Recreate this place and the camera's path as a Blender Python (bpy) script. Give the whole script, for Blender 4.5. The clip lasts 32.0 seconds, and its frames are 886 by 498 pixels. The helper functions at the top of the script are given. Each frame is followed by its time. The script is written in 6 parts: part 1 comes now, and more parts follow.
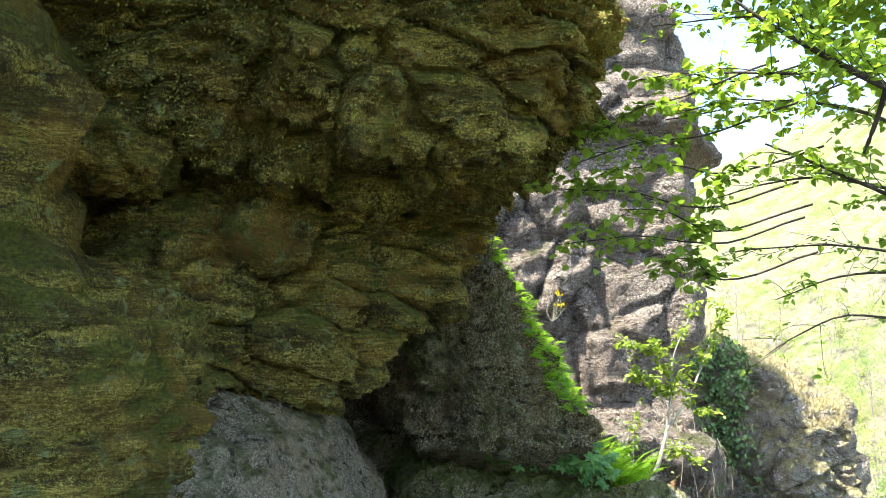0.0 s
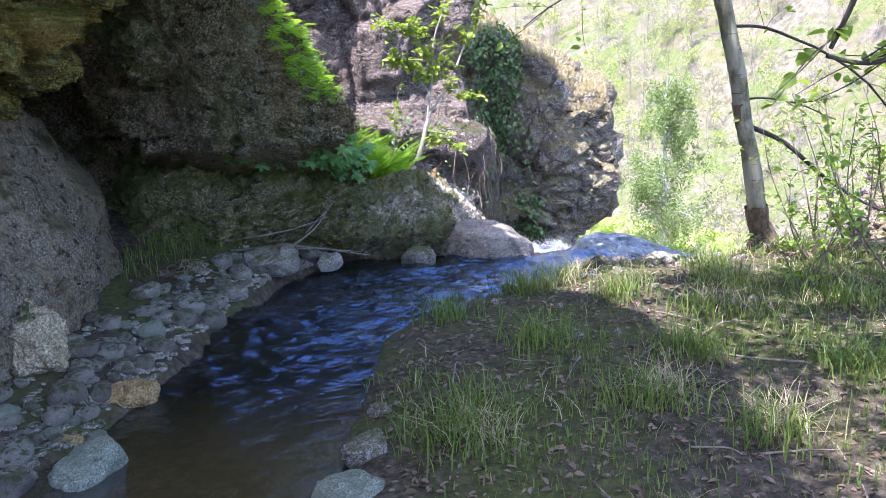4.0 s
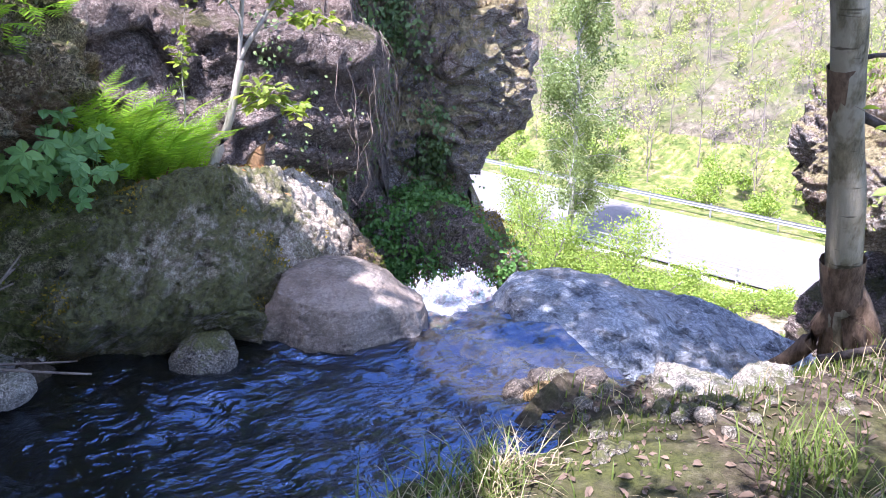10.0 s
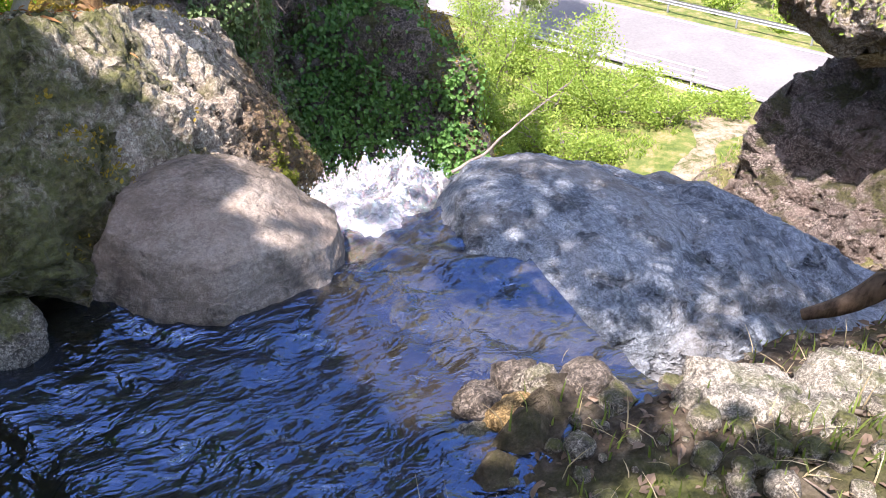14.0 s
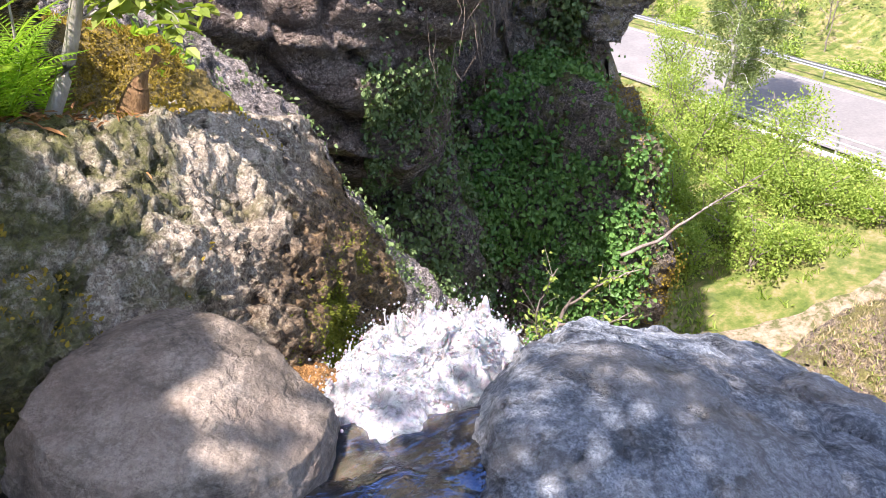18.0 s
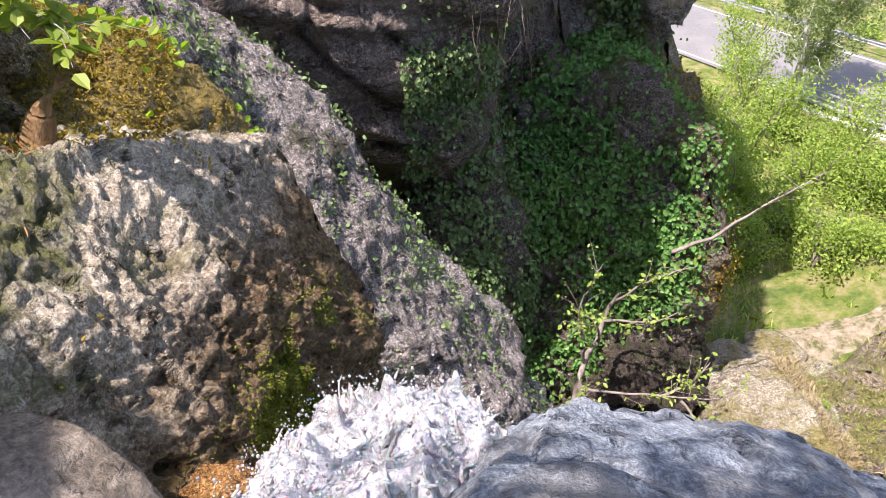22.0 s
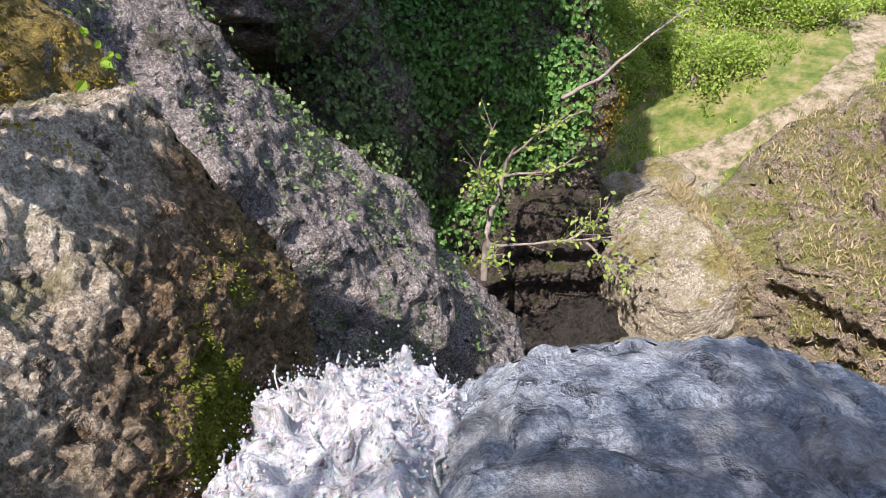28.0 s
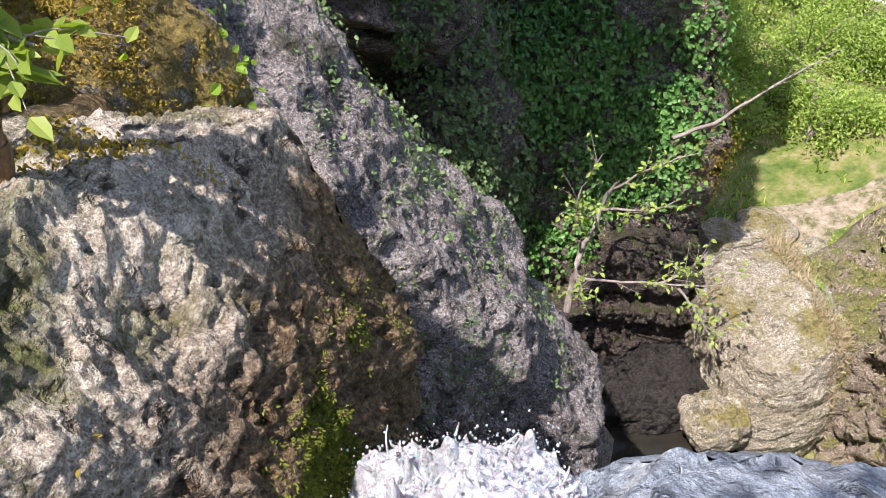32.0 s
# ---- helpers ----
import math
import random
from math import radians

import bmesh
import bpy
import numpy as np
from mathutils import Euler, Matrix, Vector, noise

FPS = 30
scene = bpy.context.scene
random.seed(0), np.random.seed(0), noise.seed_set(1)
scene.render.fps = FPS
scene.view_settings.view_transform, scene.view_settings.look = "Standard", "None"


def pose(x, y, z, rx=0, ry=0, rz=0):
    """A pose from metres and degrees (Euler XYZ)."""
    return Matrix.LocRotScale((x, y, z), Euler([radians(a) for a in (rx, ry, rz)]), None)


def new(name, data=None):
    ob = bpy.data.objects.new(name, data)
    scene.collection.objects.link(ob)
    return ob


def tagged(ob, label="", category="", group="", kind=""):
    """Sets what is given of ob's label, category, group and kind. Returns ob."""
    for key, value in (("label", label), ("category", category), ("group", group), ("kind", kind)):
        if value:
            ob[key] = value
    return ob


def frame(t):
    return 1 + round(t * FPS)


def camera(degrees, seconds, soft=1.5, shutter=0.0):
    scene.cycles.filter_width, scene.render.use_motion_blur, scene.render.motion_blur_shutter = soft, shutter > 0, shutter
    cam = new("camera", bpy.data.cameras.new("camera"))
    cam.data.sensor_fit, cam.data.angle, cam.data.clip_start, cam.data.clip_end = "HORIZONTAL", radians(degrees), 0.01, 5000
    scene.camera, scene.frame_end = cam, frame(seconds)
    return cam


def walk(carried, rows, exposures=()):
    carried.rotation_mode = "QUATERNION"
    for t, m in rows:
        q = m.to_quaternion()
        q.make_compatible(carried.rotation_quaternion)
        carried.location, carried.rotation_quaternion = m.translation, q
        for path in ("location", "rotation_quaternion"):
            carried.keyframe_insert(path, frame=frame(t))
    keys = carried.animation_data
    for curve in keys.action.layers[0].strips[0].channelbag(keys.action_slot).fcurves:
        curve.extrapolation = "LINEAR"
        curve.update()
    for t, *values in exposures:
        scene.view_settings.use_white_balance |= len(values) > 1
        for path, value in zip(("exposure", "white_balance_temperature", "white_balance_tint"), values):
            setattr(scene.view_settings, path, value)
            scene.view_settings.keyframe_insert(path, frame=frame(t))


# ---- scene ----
cam = camera(57.9, 32.0, soft=0.75)
METRES, EYE, TILT, LEAN, TURN = 8.5, 1.62, 8.5, 0.0, 0.0
ROWS = [
    (0.0, 0.0, 0.0, 0.0, 0.0, 0.0, -0.0),
    (0.5, 0.0055, 0.0018, -0.0025, -6.4, -1.95, -0.12),
    (1.0, 0.0074, 0.0031, -0.0047, -10.55, -4.16, -0.16),
    (1.5, 0.008, 0.004, -0.0087, -12.36, -7.52, 0.26),
    (2.0, 0.0095, 0.0051, -0.0148, -12.71, -12.54, 0.69),
    (2.5, 0.014, 0.0082, -0.0245, -13.03, -15.56, 0.68),
    (4.5, 0.0677, 0.1324, -0.0339, -15.53, -21.68, 0.2),
    (5.0, 0.0826, 0.1773, -0.0385, -15.75, -20.59, 0.4),
    (5.5, 0.0958, 0.2172, -0.0399, -17.37, -18.5, 0.03),
    (6.0, 0.1144, 0.246, -0.0459, -17.64, -16.28, -0.15),
    (6.5, 0.128, 0.2694, -0.0495, -17.63, -17.19, -0.23),
    (7.0, 0.1336, 0.2969, -0.0525, -17.83, -17.43, -0.25),
    (7.5, 0.1435, 0.322, -0.0584, -18.17, -23.09, -0.22),
    (8.0, 0.1621, 0.3526, -0.0605, -18.04, -24.73, -1.06),
    (8.5, 0.1688, 0.3796, -0.0637, -18.12, -25.5, -1.19),
    (9.0, 0.1737, 0.4064, -0.0672, -18.97, -27.94, -1.01),
    (9.5, 0.1904, 0.4304, -0.0715, -20.33, -28.2, -1.59),
    (10.0, 0.201, 0.4481, -0.0732, -21.51, -28.96, -1.67),
    (10.5, 0.2069, 0.4747, -0.0784, -22.64, -29.46, -1.15),
    (11.0, 0.209, 0.4958, -0.0839, -22.76, -29.16, -1.44),
    (11.5, 0.2236, 0.5163, -0.0887, -22.62, -28.01, -1.53),
    (12.0, 0.2362, 0.531, -0.0946, -22.39, -29.21, -1.73),
    (12.5, 0.2428, 0.5452, -0.0982, -22.66, -29.97, -1.89),
    (13.0, 0.2472, 0.5603, -0.1034, -23.9, -33.15, -2.16),
    (13.5, 0.2523, 0.5685, -0.1069, -24.97, -41.71, -2.52),
    (14.0, 0.2661, 0.5808, -0.1103, -25.01, -43.27, -3.07),
    (14.5, 0.2889, 0.5914, -0.1076, -23.65, -43.4, -4.33),
    (16.5, 0.3333, 0.6313, -0.1105, -17.51, -42.42, -2.14),
    (17.0, 0.3409, 0.6342, -0.1109, -12.1, -41.98, -1.29),
    (17.5, 0.342, 0.6411, -0.1157, -10.33, -40.09, -0.13),
    (18.0, 0.3447, 0.6511, -0.1243, -10.65, -39.75, -0.01),
    (18.5, 0.3557, 0.6545, -0.1277, -9.85, -39.58, -0.93),
    (19.0, 0.3679, 0.6587, -0.1283, -8.05, -39.37, -2.61),
    (19.5, 0.3699, 0.6683, -0.1294, -7.66, -39.27, -1.26),
    (20.0, 0.3694, 0.6809, -0.139, -7.77, -38.96, 0.1),
    (20.5, 0.3778, 0.6949, -0.1448, -6.62, -38.32, 0.44),
    (21.0, 0.3832, 0.7025, -0.146, -6.17, -39.56, 0.7),
    (21.5, 0.3854, 0.7071, -0.1431, -6.06, -40.88, 0.86),
    (22.0, 0.3902, 0.7136, -0.1392, -6.35, -41.48, 1.13),
    (22.5, 0.393, 0.7181, -0.1381, -8.56, -47.67, 0.73),
    (23.0, 0.398, 0.7252, -0.135, -10.33, -49.87, 1.1),
    (23.5, 0.4018, 0.7315, -0.1323, -11.43, -50.29, 1.36),
    (24.0, 0.4055, 0.7356, -0.1297, -12.0, -50.65, 1.27),
    (24.5, 0.4097, 0.7383, -0.1283, -13.07, -50.66, 1.45),
    (25.0, 0.4103, 0.7402, -0.1278, -14.12, -51.07, 1.39),
    (25.5, 0.4087, 0.7402, -0.1289, -14.74, -51.96, 1.16),
    (27.5, 0.3889, 0.7558, -0.1359, -17.3, -51.98, 2.56),
    (28.0, 0.3873, 0.7657, -0.1396, -17.77, -51.93, 1.56),
    (28.5, 0.3847, 0.7717, -0.1417, -18.3, -52.17, 1.36),
    (29.0, 0.3822, 0.7727, -0.1455, -18.92, -52.21, 1.62),
    (29.5, 0.3808, 0.7743, -0.146, -18.85, -52.09, 1.58),
    (30.0, 0.3793, 0.7876, -0.1461, -16.96, -50.61, 1.09),
    (30.5, 0.376, 0.7902, -0.1464, -14.47, -48.85, 0.54),
    (31.0, 0.3747, 0.7971, -0.146, -8.9, -48.41, -0.5),
    (31.5, 0.3768, 0.7968, -0.1442, -7.52, -49.17, -0.25),
    (32.0, 0.3737, 0.796, -0.1428, -8.22, -50.81, 1.19),
]
walk(cam, [(t, pose(0, 0, EYE, TILT, LEAN, TURN) @ pose(METRES * x, METRES * y, METRES * z, 90 + pitch, roll, yaw)) for t, x, y, z, yaw, pitch, roll in ROWS],
     exposures=[(0.0, 2.25, 6300, 4), (1.0, 1.95, 6000, 9), (2.5, 1.95, 5700, 19), (5.0, 2.05, 5400, 28), (6.0, 1.85, 5500, 30), (9.0, 1.9, 5500, 32), (13.0, 1.55, 6000, 29), (14.5, 1.65, 6300, 25), (18.0, 1.5, 6400, 25), (25.0, 1.05, 6300, 22), (29.0, 0.95, 6200, 21), (32.0, 1.1, 6100, 21)])

# ---- world and sun ----
SUN_DIR = Vector((-0.44, -0.31, 1.17)).normalized()
world = bpy.data.worlds.new("sky")
scene.world = world
world.use_nodes = True
wn = world.node_tree.nodes
sky = wn.new("ShaderNodeTexSky")
sky.sky_type = "NISHITA"
sky.sun_disc = False
sky.sun_elevation = math.asin(SUN_DIR.z)
sky.sun_rotation = math.atan2(SUN_DIR.x, SUN_DIR.y)
sky.dust_density = 1.8
wn["Background"].inputs["Strength"].default_value = 0.15
world.node_tree.links.new(sky.outputs[0], wn["Background"].inputs["Color"])
sun_data = bpy.data.lights.new("sun", "SUN")
sun_data.energy, sun_data.angle, sun_data.color = 4.3, radians(0.55), (1.0, 0.94, 0.84)
sun = new("sun", sun_data)
sun.matrix_world = Matrix.Translation((-20, -20, 60)) @ SUN_DIR.to_track_quat("Z", "Y").to_matrix().to_4x4()

# ---- number noise for shapes ----
def lattice(ix, iy, iz, seed):
    h = (ix * 374761393 + iy * 668265263 + iz * 1442695041 + seed * 974634377) & 0xFFFFFFFF
    h = ((h ^ (h >> 13)) * 1274126177) & 0xFFFFFFFF
    h = ((h ^ (h >> 16)) * 2246822519) & 0xFFFFFFFF
    return ((h ^ (h >> 15)) & 0xFFFFFF) / 16777215.0


def vnoise(p, seed=0):
    """Smooth noise in -1..1 at the points p (n, 3)."""
    q = np.floor(p)
    f = p - q
    i = q.astype(np.int64)
    u = f * f * f * (f * (f * 6 - 15) + 10)
    total = np.zeros(len(p))
    for dx in (0, 1):
        wx = u[:, 0] if dx else 1 - u[:, 0]
        for dy in (0, 1):
            wy = wx * (u[:, 1] if dy else 1 - u[:, 1])
            for dz in (0, 1):
                w = wy * (u[:, 2] if dz else 1 - u[:, 2])
                total += w * lattice(i[:, 0] + dx, i[:, 1] + dy, i[:, 2] + dz, seed)
    return total * 2 - 1


def fbm(p, octaves=4, seed=0, gain=0.5):
    out, a, k = np.zeros(len(p)), 1.0, 1.0
    for o in range(octaves):
        out += a * vnoise(p * k + 17.3 * o, seed + o)
        a, k = a * gain, k * 2.03
    return out


def ridged(p, octaves=3, seed=0):
    out, a, k = np.zeros(len(p)), 1.0, 1.0
    for o in range(octaves):
        out += a * (1 - 2 * np.abs(vnoise(p * k + 9.1 * o, seed + o)))
        a, k = a * 0.5, k * 2.1
    return out


def cells(p, seed=0):
    """Distance to the nearest and the second nearest of scattered points, and the nearest one's number."""
    base = np.floor(p).astype(np.int64)
    d1, d2, who = np.full(len(p), 9.0), np.full(len(p), 9.0), np.zeros(len(p))
    for dx in (-1, 0, 1):
        for dy in (-1, 0, 1):
            for dz in (-1, 0, 1):
                c = base + (dx, dy, dz)
                r = [lattice(c[:, 0], c[:, 1], c[:, 2], seed + s) for s in (11, 23, 37)]
                d = np.sqrt(sum((c[:, a] + r[a] - p[:, a]) ** 2 for a in range(3)))
                near = d < d1
                d2 = np.where(near, d1, np.minimum(d2, d))
                who = np.where(near, r[0], who)
                d1 = np.where(near, d, d1)
    return d1, d2, who


def smooth(a, b, x):
    t = np.clip((x - a) / (b - a), 0, 1)
    return t * t * (3 - 2 * t)


# ---- node materials ----
class Nodes:
    """Short hand for a material's node tree."""

    def __init__(self, name, rough=0.8, spec=0.3):
        self.mat = bpy.data.materials.new(name)
        self.mat.use_nodes = True
        self.tree = self.mat.node_tree
        self.bsdf = self.tree.nodes["Principled BSDF"]
        self.bsdf.inputs["Roughness"].default_value = rough
        self.bsdf.inputs["Specular IOR Level"].default_value = spec
        self.coord = self.tree.nodes.new("ShaderNodeTexCoord").outputs["Object"]

    def link(self, a, b):
        self.tree.links.new(a, b)

    def put(self, value, socket):
        if isinstance(value, bpy.types.NodeSocket):
            self.link(value, socket)
        elif isinstance(value, tuple) and len(value) == 3 and socket.type == "RGBA":
            socket.default_value = (*value, 1)
        else:
            socket.default_value = value

    def scaled(self, vector, scale):
        m = self.tree.nodes.new("ShaderNodeMapping")
        self.link(vector, m.inputs["Vector"])
        m.inputs["Scale"].default_value = scale
        return m.outputs[0]

    def noise(self, scale, detail=5, rough=0.6, vector=None, warp=0.0):
        n = self.tree.nodes.new("ShaderNodeTexNoise")
        n.inputs["Scale"].default_value, n.inputs["Detail"].default_value = scale, detail
        n.inputs["Roughness"].default_value, n.inputs["Distortion"].default_value = rough, warp
        self.link(vector or self.coord, n.inputs["Vector"])
        return n.outputs["Fac"]

    def cell(self, scale, feature="F1", vector=None, out="Distance"):
        n = self.tree.nodes.new("ShaderNodeTexVoronoi")
        n.feature = feature
        n.inputs["Scale"].default_value = scale
        self.link(vector or self.coord, n.inputs["Vector"])
        return n.outputs[out]

    def ramp(self, fac, *stops):
        r = self.tree.nodes.new("ShaderNodeValToRGB")
        e = r.color_ramp.elements
        while len(e) < len(stops):
            e.new(0.5)
        for el, (pos, col) in zip(e, stops):
            el.position = pos
            el.color = (*col, 1) if isinstance(col, tuple) else (col, col, col, 1)
        self.put(fac, r.inputs["Fac"])
        return r.outputs["Color"]

    def mix(self, fac, a, b, kind="MIX"):
        m = self.tree.nodes.new("ShaderNodeMix")
        m.data_type, m.blend_type = "RGBA", kind
        self.put(fac, m.inputs[0])
        self.put(a, m.inputs[6])
        self.put(b, m.inputs[7])
        return m.outputs[2]

    def math(self, op, a, b=0.0):
        m = self.tree.nodes.new("ShaderNodeMath")
        m.operation = op
        self.put(a, m.inputs[0])
        self.put(b, m.inputs[1])
        return m.outputs[0]

    def up(self):
        g = self.tree.nodes.new("ShaderNodeNewGeometry")
        s = self.tree.nodes.new("ShaderNodeSeparateXYZ")
        self.link(g.outputs["Normal"], s.inputs[0])
        return s.outputs["Z"]

    def height(self):
        s = self.tree.nodes.new("ShaderNodeSeparateXYZ")
        self.link(self.coord, s.inputs[0])
        return s.outputs["Z"]

    def island(self):
        return self.tree.nodes.new("ShaderNodeNewGeometry").outputs["Random Per Island"]

    def each(self):
        return self.tree.nodes.new("ShaderNodeObjectInfo").outputs["Random"]

    def bump(self, height, strength=0.5, distance=0.02, normal=None):
        b = self.tree.nodes.new("ShaderNodeBump")
        b.inputs["Strength"].default_value, b.inputs["Distance"].default_value = strength, distance
        self.link(height, b.inputs["Height"])
        if normal:
            self.link(normal, b.inputs["Normal"])
        return b.outputs[0]

    def done(self, color, normal=None, rough=None):
        self.put(color, self.bsdf.inputs["Base Color"])
        if normal:
            self.link(normal, self.bsdf.inputs["Normal"])
        if rough is not None:
            self.put(rough, self.bsdf.inputs["Roughness"])
        return self.mat


def rock_material(name, dark, mid, light, moss=(0.06, 0.075, 0.015), moss_amount=0.3, moss_up=0.25, lichen=0.3, scale=1.0,
                  pits=0.5, rough=0.85, crack=0.0, coarse=1.0, shade_moss=None, wet=None, lichen_color=(0.42, 0.42, 0.34), stain=None, stain_amount=0.0, band=0.0, relief=0.03, bed=0.0, cavity=0.5):
    """Weathered conglomerate: patches, grain, pits, moss on what faces up, pale lichen spots, rusty stains, bedding bands."""
    dark, mid, light = [tuple(min(0.85, 1.35 * c) for c in tone_) for tone_ in (dark, mid, light)]
    n = Nodes(name, rough)
    big = n.noise(0.9 * scale, 6, 0.62, warp=0.6)
    fine = n.noise(9 * scale, 8, 0.72)
    grain = n.noise(55 * scale, 4, 0.7)
    tone = n.math("ADD", n.math("MULTIPLY", big, 0.55), n.math("MULTIPLY", fine, 0.45))
    color = n.ramp(tone, (0.40, dark), (0.5, mid), (0.61, light))
    color = n.mix(0.58 * coarse, color, n.ramp(grain, (0.41, tuple(c * 0.25 for c in mid)), (0.5, mid), (0.60, tuple(min(1, c * 1.45) for c in light))), "MIX")
    speck = n.noise(150 * scale, 3, 0.6)
    color = n.mix(n.ramp(speck, (0.40, 0.8 * coarse), (0.5, 0.0)), color, tuple(c * 0.5 for c in dark))
    pebble = n.cell(14 * scale)
    color = n.mix(n.math("MULTIPLY", n.ramp(pebble, (0.10, 1.0), (0.32, 0.0)), 0.35), color, light)
    if crack:
        bent = n.tree.nodes.new("ShaderNodeVectorMath")
        bent.operation = "MULTIPLY_ADD"
        col = n.tree.nodes.new("ShaderNodeTexNoise")
        col.inputs["Scale"].default_value, col.inputs["Detail"].default_value = 2.2 * scale, 4
        n.link(n.coord, col.inputs["Vector"])
        n.link(col.outputs["Color"], bent.inputs[0])
        bent.inputs[1].default_value = (0.9 / scale, 0.9 / scale, 0.5 / scale)
        n.link(n.scaled(n.coord, (1.0, 1.0, 1.9)), bent.inputs[2])
        line = n.cell(1.6 * scale, "DISTANCE_TO_EDGE", bent.outputs[0])
        line2 = n.cell(4.3 * scale, "DISTANCE_TO_EDGE", bent.outputs[0])
        cr = n.math("MAXIMUM", n.ramp(line, (0.0, 1.0), (0.035, 0.0)), n.math("MULTIPLY", n.ramp(line2, (0.0, 1.0), (0.05, 0.0)), 0.6))
        color = n.mix(n.math("MULTIPLY", cr, crack), color, tuple(c * 0.25 for c in dark))
    lay = None
    if band:
        lay = n.noise(1.0, 6, 0.75, n.scaled(n.coord, (1.3 * scale, 1.3 * scale, 9 * scale)), 0.4)
        color = n.mix(n.math("MULTIPLY", n.ramp(lay, (0.42, 1.0), (0.52, 0.0)), band), color, dark)
        color = n.mix(n.math("MULTIPLY", n.ramp(lay, (0.56, 0.0), (0.66, 1.0)), band * 0.7), color, light)
    # Hollows: their shade is put into the colour, over the mask the bump uses.
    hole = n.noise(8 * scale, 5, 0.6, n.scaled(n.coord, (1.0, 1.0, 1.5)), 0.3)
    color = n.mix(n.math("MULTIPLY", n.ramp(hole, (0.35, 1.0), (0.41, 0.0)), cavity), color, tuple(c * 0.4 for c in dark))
    if stain:
        sp = n.noise(1.7 * scale, 6, 0.6, warp=0.5)
        color = n.mix(n.math("MULTIPLY", n.ramp(sp, (0.47, 0.0), (0.63, 1.0)), stain_amount), color, stain)
    if lichen:
        sp = n.noise(7 * scale, 6, 0.75)
        color = n.mix(n.math("MULTIPLY", n.ramp(sp, (0.56, 0.0), (0.64, 1.0)), lichen), color, lichen_color)
    if moss_amount:
        m = n.math("ADD", n.noise(2.1 * scale, 7, 0.68, warp=0.3), n.math("MULTIPLY", n.up(), moss_up))
        # More moss towards low x; it also colours the shaded side darker.
        if shade_moss:
            sep = n.tree.nodes.new("ShaderNodeSeparateXYZ")
            n.link(n.coord, sep.inputs[0])
            m = n.math("ADD", m, n.ramp(n.math("ADD", n.math("MULTIPLY", sep.outputs["X"], -0.5), shade_moss), (0.2, 0.0), (0.9, 0.33)))
        edge = 0.78 - 0.42 * moss_amount
        mask = n.ramp(m, (edge - 0.05, 0.0), (edge + 0.07, 1.0))
        mossy = n.ramp(n.noise(38 * scale, 4, 0.7), (0.3, tuple(c * 0.4 for c in moss)), (0.7, tuple(c * 1.7 for c in moss)))
        color = n.mix(n.math("MULTIPLY", mask, 0.88), color, mossy)
    gloss = None
    if wet:
        level = n.math("ADD", n.height(), n.math("MULTIPLY", n.math("SUBTRACT", n.noise(1.6, 6, 0.65), 0.5), 0.8))
        zone = n.ramp(n.math("ADD", level, 0.5 - wet), (0.30, 1.0), (0.66, 0.0))
        brown = n.ramp(grain, (0.36, (0.02, 0.012, 0.006)), (0.52, (0.12, 0.07, 0.027)), (0.68, (0.30, 0.20, 0.09)))
        color = n.mix(n.math("MULTIPLY", zone, 0.9), color, brown)
        gloss = n.ramp(zone, (0.0, rough), (1.0, 0.3))
    hgt = n.math("ADD", n.math("MULTIPLY", fine, 1.0), n.math("ADD", n.math("MULTIPLY", grain, 0.5), n.math("MULTIPLY", speck, 0.15)))
    hgt = n.math("ADD", hgt, n.math("MULTIPLY", n.ramp(n.cell(11 * scale), (0.0, 0.0), (0.35, 1.0)), pits))
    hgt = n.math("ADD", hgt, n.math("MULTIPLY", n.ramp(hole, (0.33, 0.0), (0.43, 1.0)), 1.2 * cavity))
    if lay:
        hgt = n.math("ADD", hgt, n.math("MULTIPLY", lay, 3.0 * bed))
    nor = n.bump(hgt, 1.0, 2.1 * relief / scale)
    return n.done(color, nor, gloss)


# grey-brown, olive and reddish rocks of the gorge
M_OVER = rock_material("mossy_overhang_rock", (0.055, 0.043, 0.010), (0.31, 0.235, 0.045), (0.64, 0.52, 0.12), moss=(0.13, 0.15, 0.02),
                       moss_amount=0.52, moss_up=0.1, lichen=0.65, lichen_color=(0.40, 0.47, 0.20), stain=(0.40, 0.23, 0.04), stain_amount=0.55, band=0.8, bed=1.4, crack=0.6, cavity=0.7, relief=0.045)
M_BULGE = rock_material("dark_mossy_rock", (0.038, 0.029, 0.015), (0.18, 0.143, 0.075), (0.44, 0.37, 0.23), moss=(0.075, 0.09, 0.02), moss_amount=0.55,
                        moss_up=0.05, lichen=0.7, lichen_color=(0.40, 0.42, 0.30), pits=1.0, stain=(0.26, 0.16, 0.08), stain_amount=0.5, cavity=0.9, relief=0.045)
M_SLAB = rock_material("grey_pitted_slab", (0.065, 0.052, 0.034), (0.195, 0.163, 0.112), (0.33, 0.285, 0.21), moss=(0.09, 0.09, 0.03), moss_amount=0.15, lichen=0.3, lichen_color=(0.34, 0.33, 0.27), pits=1.2,
                       stain=(0.30, 0.22, 0.12), stain_amount=0.5, cavity=0.9, scale=1.4)
M_BL = rock_material("mossy_conglomerate", (0.09, 0.068, 0.046), (0.33, 0.275, 0.205), (0.58, 0.50, 0.40), moss=(0.085, 0.092, 0.02), moss_amount=0.14,
                     moss_up=0.06, coarse=0.7, lichen=0.2, lichen_color=(0.60, 0.56, 0.48), pits=0.8, shade_moss=1.75, wet=-0.06, cavity=0.95, relief=0.02, scale=1.05)
